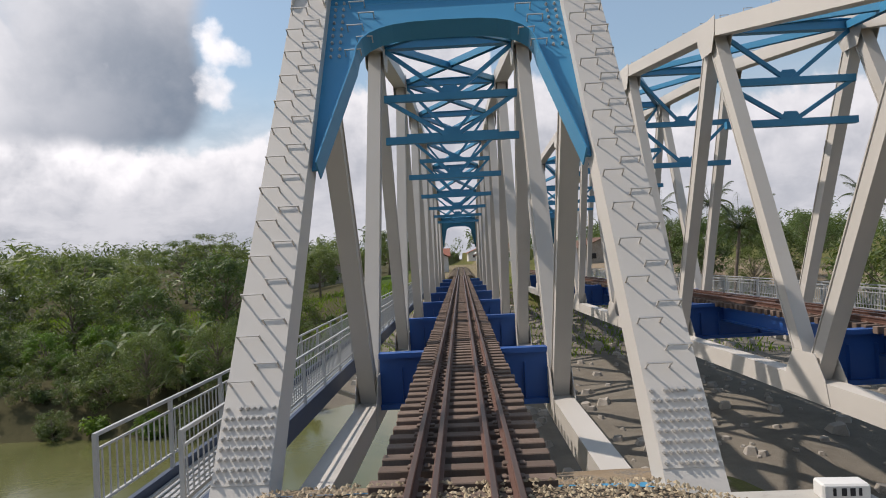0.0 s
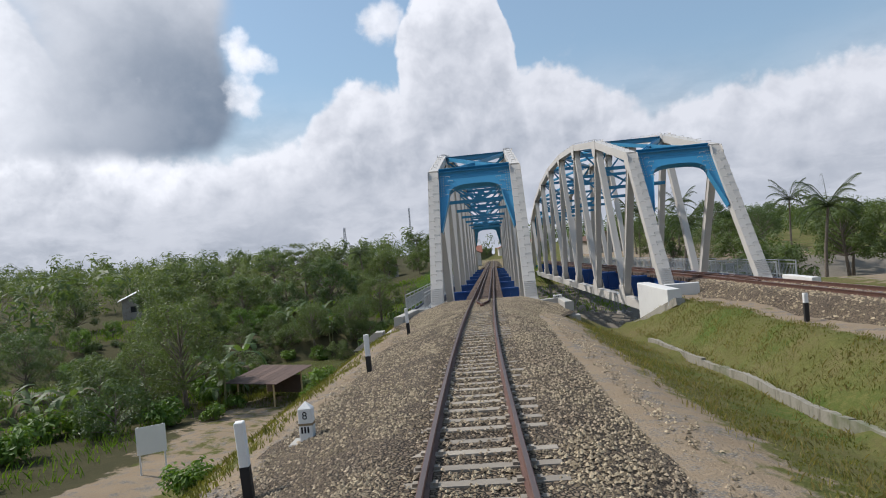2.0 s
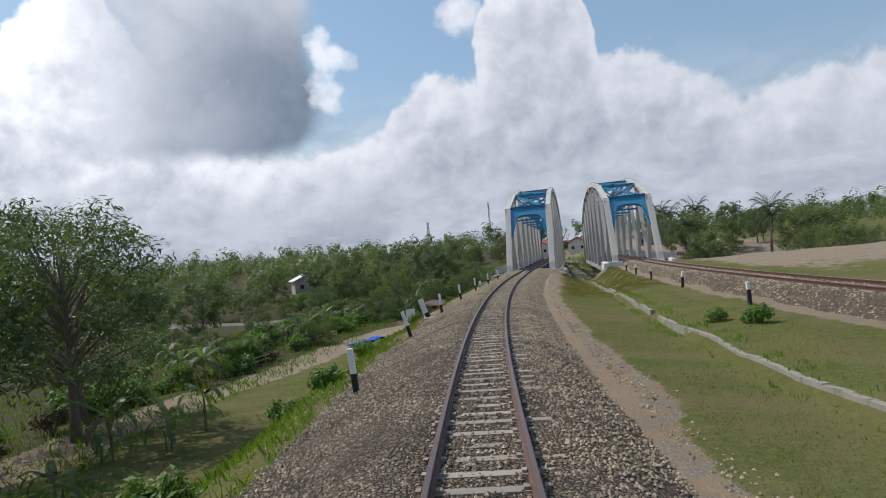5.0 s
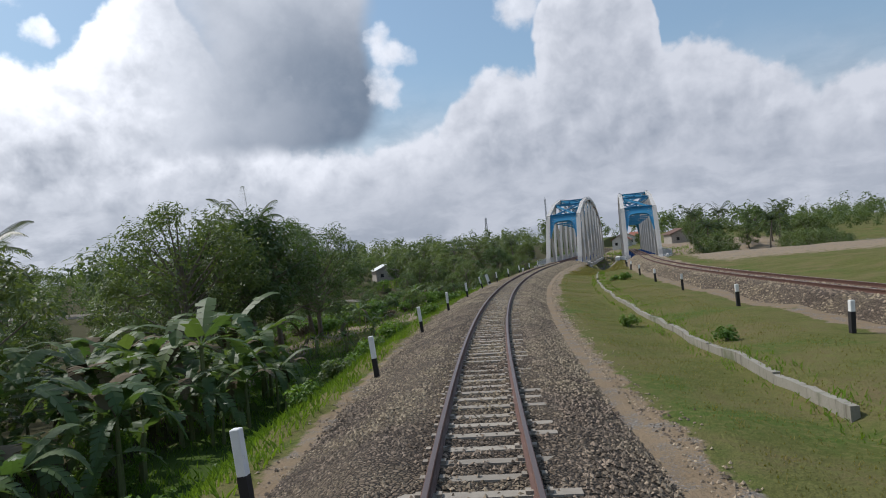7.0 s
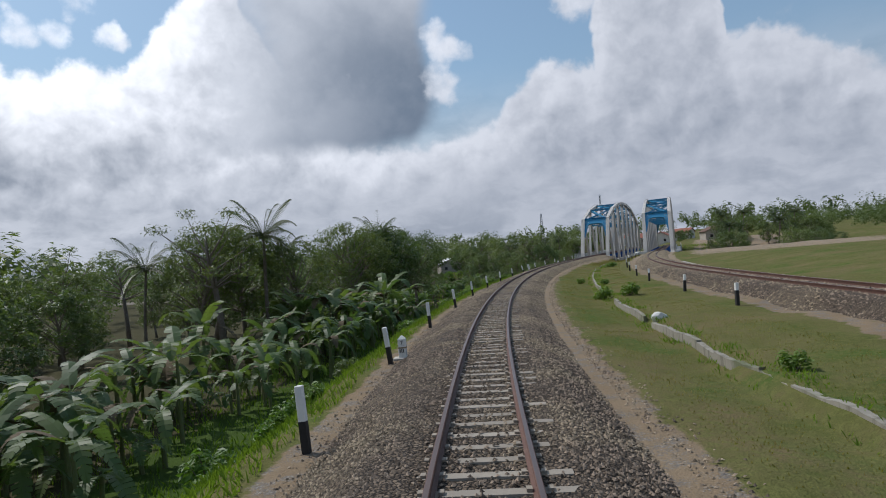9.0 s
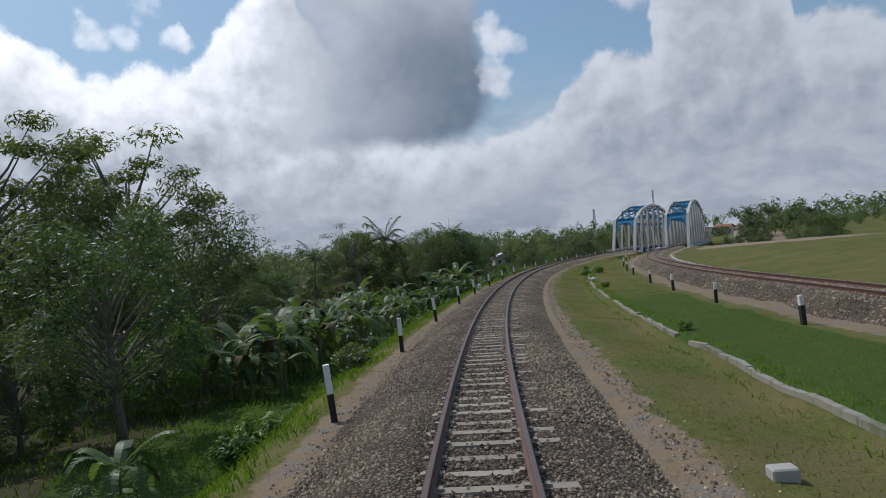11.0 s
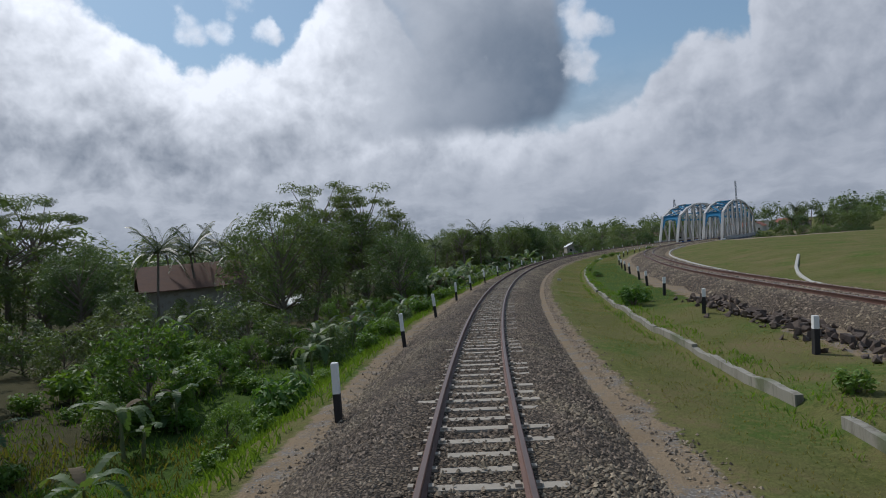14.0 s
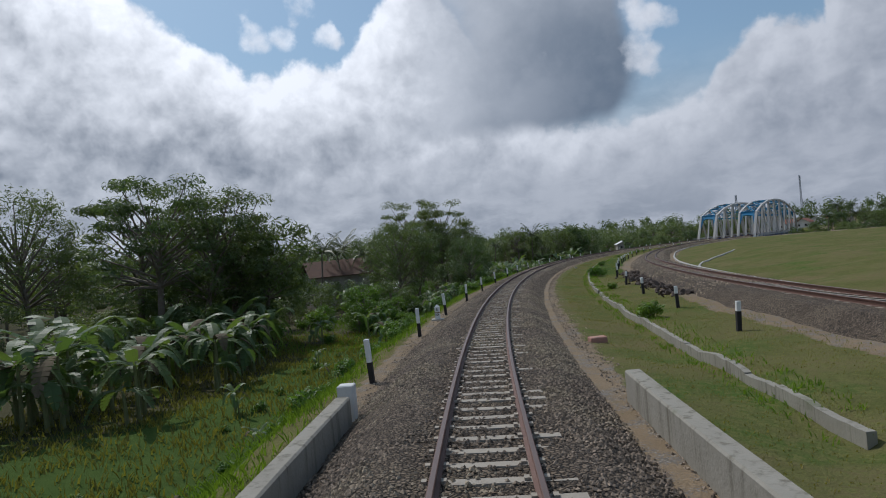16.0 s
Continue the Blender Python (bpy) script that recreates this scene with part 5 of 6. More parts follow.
# ---- small things on the ground ----
def boulder(name, m, size, material, label, category, seed):
    bm = bmesh.new()
    bmesh.ops.create_icosphere(bm, subdivisions=2, radius=1.0)
    for v in bm.verts:
        v.co *= 1 + 0.28 * noise.noise(v.co * 1.6 + Vector((seed * 3.1, seed, 0)))
        v.co.x, v.co.y, v.co.z = v.co.x * size[0], v.co.y * size[1], v.co.z * size[2]
    me = bpy.data.meshes.new(name)
    bm.to_mesh(me)
    bm.free()
    me.materials.append(material)
    ob = new(name, me)
    ob.matrix_world = m
    return tagged(ob, label, category)


block("masonry_block", (-0.26, -0.17, -0.06), (0.26, 0.17, 0.17), RED_BLOCK, "reddish masonry block lying on the dirt path", "block", spot(225.8, 3.25, None, 12), 0.025, "")
block("concrete_block", (-0.16, -0.12, -0.05), (0.16, 0.12, 0.16), CONCRETE, "small pale concrete block in the grass", "block", spot(163.4, 3.55), 0.02, "")
boulder("stone_block", spot(165.0, -3.7), (0.2, 0.14, 0.10), STONE, "reddish stone beside the dirt path", "stone", 2)
boulder("stone_block", spot(115.8, 6.2), (0.3, 0.2, 0.22), WHITE_WASH, "white lump of broken masonry in the grass", "stone", 3)
heap = Shape()
for i in range(420):
    s, lat = rnd.uniform(186, 214), 0
    lat = float(np.interp(s, (184, 224), (9.0, 8.5))) + rnd.gauss(0, 0.35)
    p = on_line(s, lat, float(land(s, lat)))
    r = rnd.uniform(0.05, 0.20)
    vs = [Vector((rnd.gauss(0, 1), rnd.gauss(0, 1), rnd.gauss(0, 1))).normalized() * r * rnd.uniform(0.7, 1.2) for _ in range(9)]
    bm = bmesh.new()
    for v in vs:
        bm.verts.new(v + Vector((float(p[0]), float(p[1]), float(p[2]) + r * 0.5)))
    hull = bmesh.ops.convex_hull(bm, input=list(bm.verts))
    bm.verts.ensure_lookup_table()
    idx = {v: k for k, v in enumerate(bm.verts)}
    heap.add([v.co for v in bm.verts], [tuple(idx[v] for v in f.verts) for f in bm.faces])
    bm.free()
tagged(new("soil_clods", heap.mesh("soil_clods", CLOD)), "row of dark dug soil clods beside the second track", "soil", kind="stuff")

# the rubble of the river bed
rub = Shape()
for i in range(900):
    x, y = rnd.uniform(-12, 26), rnd.uniform(4, 70)
    z = float(land(-y, x))
    if z < -6.9:
        continue
    r = abs(rnd.gauss(0, 0.22)) + 0.12
    base = [(math.cos(a) * r * rnd.uniform(0.7, 1.2), math.sin(a) * r * rnd.uniform(0.7, 1.2)) for a in (0, 1.2, 2.4, 3.7, 5.0)]
    vs = [(x + a, y + b, z - 0.1) for a, b in base] + [(x + a * 0.6, y + b * 0.6, z + r * rnd.uniform(0.4, 0.7)) for a, b in base]
    rub.add(vs, [(j, (j + 1) % 5, (j + 1) % 5 + 5, j + 5) for j in range(5)] + [(5, 6, 7, 8, 9)])
tagged(new("river_rubble", rub.mesh("river_rubble", STONE)), "grey rubble stones on the river bed", "stones", kind="stuff")

# bamboo racks and a hut by the water
def rack(m, wide, long):
    root = empty("bamboo_rack", m)
    for x in (0, wide / 2, wide):
        part("pole", Shape().tube([(x, 0, 0.9), (x, long, 0.9)], 0.04, 6), BAMBOO, root)
    for i in range(5):
        y = long * i / 4
        part("pole", Shape().tube([(0, y, 0.96), (wide, y, 0.96)], 0.035, 6), BAMBOO, root)
        for x in (0, wide):
            part("leg", Shape().tube([(x, y, -0.8), (x, y, 0.9)], 0.04, 6), BAMBOO, root)
    return tagged(root, "pale bamboo pole rack at the river's edge", "rack", "bamboo racks")


rack(pose(-7.4, 9.0, -6.4, 0, 0, 10), 1.6, 3.2)
rack(pose(-10.6, 10.5, -6.6, 0, 0, 0), 2.0, 2.4)
hut = empty("plank_hut", pose(-12.2, -1.2, float(land(1.2, -12.2)), 0, 0, -24))
for x in (-1.3, 1.3):
    for y in (-1.1, 1.1):
        part("post", Shape().tube([(x, y, -0.5), (x, y, 1.25 + 0.3 * (y > 0))], 0.05, 6), BAMBOO, hut)
for i in range(9):
    part("roof_plank", Shape().bar((-1.7 + 0.42 * i, -1.5, 1.22), (-1.7 + 0.42 * i, 1.5, 1.66), 0.40, 0.03), DARK_PLANK, hut)
part("side_board", Shape().box((-1.3, 1.06, 0.2), (1.3, 1.12, 1.2)), DARK_PLANK, hut)
tagged(hut, "low hut with a dark plank roof on poles", "hut")
tarp = Shape()
nx, ny = 18, 8
tv = [(4.5 * i / (nx - 1), (0.25 + 0.75 * math.sin(math.pi * min(1.0, 0.15 + 0.8 * (1 - i / (nx - 1))))) * 0.9 * j / (ny - 1) + 0.12 * math.sin(i * 0.6), 0.10 + 0.09 * math.sin(i * 1.3 + j) + 0.07 * math.sin(j * 2.2 + i * 0.4)) for i in range(nx) for j in range(ny)]
tarp.add(tv, [tuple(f) for f in sheet(nx, ny).tolist()])
ob = tagged(new("tarpaulin", tarp.mesh("tarpaulin", TARP, True)), "crumpled blue tarpaulin lying beside the lane", "tarpaulin")
ob.matrix_world = pose(-13.9, -28.2, float(land(26.0, -13.4)) + 0.08, 0, 0, 67)


def low_fence(s0, s1, lat0, lat1):
    """A low bamboo fence: two rails on short stakes."""
    root = empty("bamboo_fence")
    n = 5
    at = [on_line(s0 + (s1 - s0) * i / n, lat0 + (lat1 - lat0) * i / n) for i in range(n + 1)]
    foot = [float(land(s0 + (s1 - s0) * i / n, lat0 + (lat1 - lat0) * i / n)) for i in range(n + 1)]
    for p, z in zip(at, foot):
        part("stake", Shape().tube([(p[0], p[1], z - 0.3), (p[0] + 0.03, p[1], z + 0.72)], 0.03, 6), BAMBOO, root)
    for h in (0.30, 0.62):
        part("rail", Shape().tube([(p[0], p[1], z + h) for p, z in zip(at, foot)], 0.028, 6), BAMBOO, root)
    return tagged(root, "low fence of pale bamboo poles beside the dirt lane", "fence", "bamboo fences")


low_fence(20.0, 28.5, -18.2, -19.6)
low_fence(31.0, 38.0, -19.4, -20.4)


# ---- plants ----
def leaves(centres, normals, size, long=1.6, rng=None):
    """Diamond-shaped leaves: vertices and faces."""
    n = len(centres)
    nrm = normals / (np.linalg.norm(normals, axis=1, keepdims=True) + 1e-9)
    t = rng.normal(size=(n, 3))
    t -= (t * nrm).sum(1, keepdims=True) * nrm
    t /= np.linalg.norm(t, axis=1, keepdims=True) + 1e-9
    b = np.cross(nrm, t)
    sz = np.broadcast_to(size, (n,))[:, None]
    v = np.stack([centres - t * sz * long / 2, centres + b * sz * 0.42 + nrm * sz * 0.1, centres + t * sz * long / 2, centres - b * sz * 0.42 + nrm * sz * 0.1], 1)
    return v.reshape(-1, 3), np.arange(4 * n).reshape(n, 4)


def small_leaves(centres, normals, size, long=1.6, rng=None):
    """Small pointed leaves of one face each."""
    v, _ = leaves(centres, normals, size, long, rng)
    v = v.reshape(-1, 4, 3)[:, (0, 1, 2)]
    return v.reshape(-1, 3), np.arange(3 * len(v)).reshape(-1, 3)


def grown_tree(seed, tall, spread_r, clumps, per, leaf, flat=0.75, bare=0.35, lean=0.1, layered=False):
    """Trunk with limbs, and a crown of leaf clumps at the limbs' ends; returns two meshes."""
    r = np.random.default_rng(seed)
    wood = Shape()
    fork = tall * bare
    top = Vector((r.normal() * lean * tall, r.normal() * lean * tall, tall * 0.82))
    rad = 0.018 * tall + 0.03
    trunk = [Vector((0, 0, -0.4)), Vector((top.x * 0.2, top.y * 0.2, fork * 0.55)), Vector((top.x * 0.45, top.y * 0.45, fork)), Vector((top.x * 0.8, top.y * 0.8, tall * 0.62)), top]
    wood.tube(trunk, [rad * 1.35, rad, rad * 0.8, rad * 0.5, rad * 0.2], 7)
    cs, ns, ss = [], [], []
    for i in range(clumps):
        a = i * 2.4 + r.uniform(-0.5, 0.5)
        f = (i + 0.5) / clumps
        h = fork * 0.9 + (tall - fork * 0.9) * (f ** 0.8)
        if layered:
            h = fork + (tall - fork) * (round(f * 5) / 5.0 + r.uniform(-0.06, 0.04)) * 0.98
        reach = spread_r * (0.35 + 0.65 * math.sin(math.pi * min(0.95, 0.2 + 0.72 * f))) * r.uniform(0.6, 1.1)
        end = Vector((top.x * f + math.cos(a) * reach, top.y * f + math.sin(a) * reach, h))
        start = trunk[2].lerp(top, max(0.0, f - 0.25) * 0.9)
        midp = start.lerp(end, 0.55) + Vector((0, 0, 0.06 * tall * (0.5 - f)))
        wood.tube([start, midp, end], [rad * 0.38, rad * 0.24, rad * 0.08], 4, False)
        n = int(per * 1.7 * r.uniform(0.6, 1.3))
        q = r.normal(size=(n, 3))
        q /= np.linalg.norm(q, axis=1, keepdims=True)
        q *= (r.random((n, 1)) ** 0.45)
        cr = spread_r * (r.uniform(0.20, 0.34) if layered else r.uniform(0.26, 0.46))
        z_flat = flat * (0.55 if layered else 1.0)
        p = np.array(end)[None] + q * np.array([cr, cr, cr * z_flat])
        cs.append(p)
        ns.append(q + np.array([0, 0, 0.7]) + r.normal(size=(n, 3)) * 0.55)
        ss.append(leaf * 0.95 * r.uniform(0.6, 1.35, n))
    v, f = small_leaves(np.concatenate(cs), np.concatenate(ns), np.concatenate(ss), 1.7, r)
    return wood.mesh("trunk", BARK, True), v, f


def tree_thing(name, seed, material, label, category, group, **kw):
    trunk, v, f = grown_tree(seed, **kw)
    root = empty(name)
    part("trunk", trunk, None, root)
    part("crown", mesh_of("crown", v, f, material), None, root)
    return tagged(root, label, category, group)


def shrub_thing(seed, material, size, n, leaf, label):
    r = np.random.default_rng(seed)
    sh = Shape()
    cs, ns = [], []
    for i in range(9):
        a = i * 2.4
        end = Vector((math.cos(a) * size * r.uniform(0.25, 0.8), math.sin(a) * size * r.uniform(0.25, 0.8), size * r.uniform(0.5, 1.25)))
        sh.tube([(0, 0, -0.15), end * 0.5, end], [0.03, 0.02, 0.006], 5)
        q = r.normal(size=(n // 9, 3))
        q /= np.linalg.norm(q, axis=1, keepdims=True)
        q *= r.random((n // 9, 1)) ** 0.4
        p = np.array(end) * np.array([0.9, 0.9, 0.8]) + q * size * np.array([0.46, 0.46, 0.42])
        p[:, 2] = np.abs(p[:, 2])
        cs.append(p)
        ns.append(q + np.array([0, 0, 0.8]) + r.normal(size=q.shape) * 0.5)
    v, f = leaves(np.concatenate(cs), np.concatenate(ns), leaf * r.uniform(0.6, 1.3, sum(len(c) for c in cs)), 1.8, r)
    root = empty("shrub")
    part("stem", sh, BARK, root)
    part("foliage", mesh_of("foliage", v, f, material), None, root)
    return tagged(root, label, "shrub", "shrubs on the banks")


def long_leaf(sh, base, yaw, length, wide, rise, droop, tears, r):
    """A big arching leaf with a folded midrib and torn edges."""
    d = Vector((math.cos(yaw), math.sin(yaw), 0))
    side = Vector((-d.y, d.x, 0))
    n = 11
    vs, fs = [], []
    rib = []
    for i in range(n + 1):
        t = i / n
        rib.append(Vector(base) + d * length * (t * (1 - 0.25 * t * droop)) + Vector((0, 0, length * (rise * t - droop * t * t * 0.9))))
    vs += rib
    thin = wide * 0.04
    vs += [rib[0] + side * thin, rib[1] + side * thin, rib[1] - side * thin, rib[0] - side * thin]
    fs += [(0, 1, n + 2, n + 1), (0, n + 4, n + 3, 1)]
    for sg in (-1, 1):
        ragged = 0.0
        for i in range(1, n):
            t = (i + 0.5) / n
            wd = wide * 0.5 * math.sin(math.pi * min(1.0, 0.10 + 0.86 * t)) ** 0.5
            ragged = r.uniform(-0.25, 0.25) if r.random() < tears * 0.5 else ragged
            hang = Vector((0, 0, 0.30 - 0.55 * abs(ragged) * 2 - 0.5 * t)) * wd
            lag = d * wd * 0.45
            k = len(vs)
            sh_a, sh_b = (0.10, 0.90) if ragged else (0.0, 1.0)
            a = rib[i].lerp(rib[i + 1], sh_a) + side * sg * wd * (1 - abs(ragged)) + hang + lag
            b = rib[i].lerp(rib[i + 1], sh_b) + side * sg * wd * (1 - abs(ragged)) + hang + lag
            if i == n - 1:
                b = b.lerp(rib[n] + d * 0.05, 0.6)
            vs += [a, b]
            fs.append((i, i + 1, k + 1, k) if sg > 0 else (i + 1, i, k, k + 1))
    sh.add(vs, fs)


def banana_thing(seed, tall):
    r = np.random.default_rng(seed)
    root = empty("banana_plant")
    stem = Shape()
    heads = []
    for k in range(2):
        a, off = r.uniform(0, 6.28), (0 if k == 0 else r.uniform(0.4, 0.8))
        h = tall * (0.55 if k == 0 else r.uniform(0.25, 0.45))
        x, y = math.cos(a) * off, math.sin(a) * off
        stem.tube([(x, y, -0.3), (x * 1.05, y * 1.05, h * 0.5), (x * 1.15, y * 1.15, h)], [0.11, 0.085, 0.055], 7)
        heads.append((x * 1.15, y * 1.15, h))
    part("stem", stem, STEM, root)
    for k, hd in enumerate(heads):
        for i in range(8 if k == 0 else 3):
            sh = Shape()
            long_leaf(sh, hd, i * 2.4 + r.uniform(-0.3, 0.3), tall * r.uniform(0.46, 0.64) * (1 if k == 0 else 0.75), 0.50 * tall / 3.6, r.uniform(0.25, 1.15), r.uniform(0.7, 1.35), 0.8, r)
            part("leaf", sh, LEAF_BANANA if i != 7 else DRY_LEAF, root)
    return tagged(root, "banana plant with broad torn green leaves", "banana plant", "banana plants below the bank")


def palm_thing(seed, tall):
    r = np.random.default_rng(seed)
    root = empty("coconut_palm")
    bend = (r.normal() * 0.6, r.normal() * 0.6)
    part("trunk", Shape().tube([(0, 0, -0.4), (bend[0] * 0.3, bend[1] * 0.3, tall * 0.5), (bend[0], bend[1], tall)], [0.2, 0.14, 0.11], 8), BARK, root)
    for i in range(21):
        yaw, rise, droop = i * 2.4, 1.75 - 1.7 * (i / 20.0) + r.uniform(-0.2, 0.2), r.uniform(0.65, 1.05)
        d = Vector((math.cos(yaw), math.sin(yaw), 0))
        side = Vector((-d.y, d.x, 0))
        sh, ln = Shape(), r.uniform(2.9, 3.8)
        base = Vector((bend[0], bend[1], tall))
        spine = [base + d * ln * t * (1 - 0.2 * t) + Vector((0, 0, ln * (rise * t - droop * t * t))) for t in (k / 10 for k in range(11))]
        sh.tube(spine, [0.03 - 0.0025 * k for k in range(11)], 4, False)
        for k in range(1, 11):
            for q in (0.0, 0.33, 0.67):
                p = spine[k - 1].lerp(spine[k], q)
                w = 0.75 * math.sin(math.pi * (0.12 + 0.8 * (k + q) / 11))
                for sg in (-1, 1):
                    tip = p + side * sg * w * 0.8 + d * w * 0.5 + Vector((0, 0, -w * 0.45))
                    sh.add([p, p + d * 0.09, tip], [(0, 1, 2)])
        part("frond", sh, LEAF_PALM, root)
    return tagged(root, "coconut palm with drooping fronds", "palm", "coconut palms")


rnd = random.Random(11)
NEAR = "trees beside the line"
TREES = [tree_thing("tree", 1, LEAF_BROAD, "dark green broad-crowned tree", "tree", NEAR, tall=8.5, spread_r=3.4, clumps=26, per=115, leaf=0.285),
         tree_thing("tree", 2, LEAF_BROAD, "dense dark green tree with a rounded crown", "tree", NEAR, tall=7.0, spread_r=3.0, clumps=26, per=105, leaf=0.275, bare=0.20),
         tree_thing("tree", 3, LEAF_GREY, "tall slender tree with a ragged light crown", "tree", NEAR, tall=10.5, spread_r=2.9, clumps=26, per=85, leaf=0.26, bare=0.32),
         tree_thing("tree", 4, LEAF_GREY, "tall feathery tree with flat layers of branches", "tree", NEAR, tall=11.0, spread_r=4.2, clumps=30, per=150, leaf=0.205, bare=0.42, layered=True),
         tree_thing("tree", 5, LEAF_BROAD, "low bushy dark green tree", "tree", NEAR, tall=4.6, spread_r=2.8, clumps=20, per=95, leaf=0.25, bare=0.06),
         tree_thing("tree", 6, LEAF_FRESH, "small bright green tree", "tree", NEAR, tall=4.0, spread_r=1.9, clumps=20, per=110, leaf=0.195, bare=0.10),
         tree_thing("tree", 7, LEAF_BROAD, "tall dark green tree with a dense uneven crown", "tree", NEAR, tall=10.0, spread_r=3.8, clumps=34, per=190, leaf=0.195, bare=0.25),
         tree_thing("tree", 8, LEAF_GREY, "tall pale-trunked tree with a loose green crown", "tree", NEAR, tall=11.5, spread_r=3.3, clumps=32, per=170, leaf=0.185, bare=0.34),
         tree_thing("tree", 9, LEAF_GREY, "tall tree with sparse flat layers of small leaves", "tree", NEAR, tall=9.5, spread_r=3.6, clumps=17, per=80, leaf=0.15, bare=0.50, layered=True)]
SHRUBS = [shrub_thing(21, LEAF_FRESH, 0.7, 460, 0.125, "bright green leafy shrub on the bank"), shrub_thing(22, LEAF_FRESH, 1.0, 600, 0.145, "bright green leafy shrub on the bank"),
          shrub_thing(23, LEAF_BROAD, 1.2, 680, 0.18, "dark green leafy shrub on the bank")]
BANANAS = [banana_thing(31, 4.4), banana_thing(32, 5.0), banana_thing(33, 3.7)]
PALMS = [palm_thing(41, 8.0), palm_thing(42, 9.5)]
DRY_BUSH = shrub_thing(24, DRY_LEAF, 0.9, 500, 0.10, "withered brown bush beside the dirt lane")
used = set()


def plant(kind, s, lat, scale=1.0, sink=0.05, exact=True):
    m = spot(s, lat, float(land(s, lat)) - sink, rnd.uniform(0, 360), scale)
    plant_at(kind, m, exact)


def plant_at(kind, m, exact=True):
    if kind.name in used:
        copy_thing(kind, m @ Matrix.Scale(1.0 / kind.scale[0], 4) if exact else m)
    else:
        used.add(kind.name)
        kind.matrix_world = m


def clearing(s, lat):
    """Open ground: round the small house and on the way up to it, and on the dirt lane."""
    x, y = (float(v) for v in on_line(s, lat)[:2])
    yard = (x - 2.0) ** 2 + (y + 171.0) ** 2 < 5.5 ** 2 or (x + 3.6) ** 2 + (y + 156.6) ** 2 < 4.2 ** 2
    along = (x - 2.0) * 0.818 + (y + 171.0) * -0.575
    off = (x - 2.0) * 0.575 + (y + 171.0) * 0.818
    lane = 9 < s < 70 and abs(-lat - float(lane_lat(s))) < 2.6
    return yard or lane or (0 < along < 15 and abs(off) < 2.2)


def scatter(n, kinds, s0, s1, l0, l1, lo=0.8, hi=1.25, gap=0.0):
    placed, dice = [], random.Random(int(n * 7 + s0 * 13 + s1 * 29 - l0 * 31 - l1 * 37))
    for _ in range(n * 5):
        if len(placed) >= n:
            break
        s, lat = dice.uniform(s0, s1), dice.uniform(l0, l1)
        if clearing(s, lat):
            continue
        if all((s - a) ** 2 + (lat - b) ** 2 > gap * gap for a, b in placed):
            placed.append((s, lat))
            plant(dice.choice(kinds), s, lat, dice.uniform(lo, hi), exact=False)


TALL, BUSH = [TREES[0], TREES[1], TREES[2]], [TREES[4], TREES[5], TREES[4], TREES[1]]
# low land beside the bridge
scatter(22, [SHRUBS[2], TREES[4], TREES[4]], -10, 45, -34, -17.5, 0.55, 0.95, 2.2)
scatter(15, [TREES[4], TREES[5], TREES[4], TREES[6]], -9.5, 3, -30, -15.5, 0.55, 0.85, 1.9)
scatter(7, BANANAS, -8, 4, -19, -14.0, 0.65, 0.9, 1.3)
scatter(16, SHRUBS, -8, 8, -20, -13.5, 0.7, 1.2, 1.2)
scatter(22, SHRUBS, -8, -1, -14, -5.5, 0.4, 0.9, 0.8)
scatter(16, BANANAS, 2, 44, -27, -18.5, 0.65, 0.95, 1.5)
scatter(26, [SHRUBS[1], SHRUBS[0]], 4, 40, -25, -18.5, 0.9, 1.5, 1.3)
scatter(26, BUSH, 0, 60, -66, -34, 0.85, 1.2, 3.2)
scatter(26, BUSH, -64, -32, -62, -20, 0.9, 1.3, 3.0)
scatter(26, [TREES[4], SHRUBS[2], TREES[5], TREES[6]], -52, -30, -36, -12.5, 0.6, 1.0, 2.0)
scatter(44, [SHRUBS[2], SHRUBS[1], SHRUBS[2], TREES[4]], -37, -27.5, -48, -9, 0.55, 1.0, 1.5)
scatter(12, [TREES[4], TREES[5]], -33, -27.5, -40, -12, 0.5, 0.75, 2.2)
scatter(5, BANANAS, -42, -29, -24, -12, 0.8, 1.0, 2.0)
scatter(10, [SHRUBS[0], SHRUBS[1]], 10, 62, -8.6, -5.0, 0.3, 0.6, 2)
# far bank
scatter(18, [TREES[4], TREES[1], SHRUBS[2]], -72, -46, -36, -11, 0.6, 0.9, 2.8)
scatter(5, BANANAS, -66, -46, -30, -9, 0.65, 0.9, 2.0)
scatter(26, [*TALL, TREES[3]], -140, -72, -70, -13, 0.7, 1.0, 4)
scatter(8, PALMS, -140, -80, -55, -14, 0.8, 1.05, 6)
plant_at(TREES[3], pose(-46.5, 100.8, -4.5, 0, 0, 40) @ Matrix.Scale(1.0, 4))
plant_at(TREES[3], pose(-35.0, 83.5, -4.5, 0, 0, 130) @ Matrix.Scale(1.0, 4))
scatter(20, [TREES[0], TREES[1], TREES[6]], -110, -8, 23, 52, 1.0, 1.4, 4.5)
scatter(6, PALMS, -100, -20, 26, 50, 1.1, 1.35, 6)
scatter(16, [SHRUBS[0], SHRUBS[1], SHRUBS[1]], 30, 66, -26, -19, 0.6, 1.2, 1.2)
scatter(8, [TREES[5]], 14, 60, -26, -17, 0.5, 0.8, 3)
scatter(26, [SHRUBS[1], SHRUBS[0], SHRUBS[2]], 164, 196, -22, -10, 0.6, 1.2, 1.3)
scatter(6, [TREES[5]], 164, 192, -20, -12, 0.5, 0.75, 3)
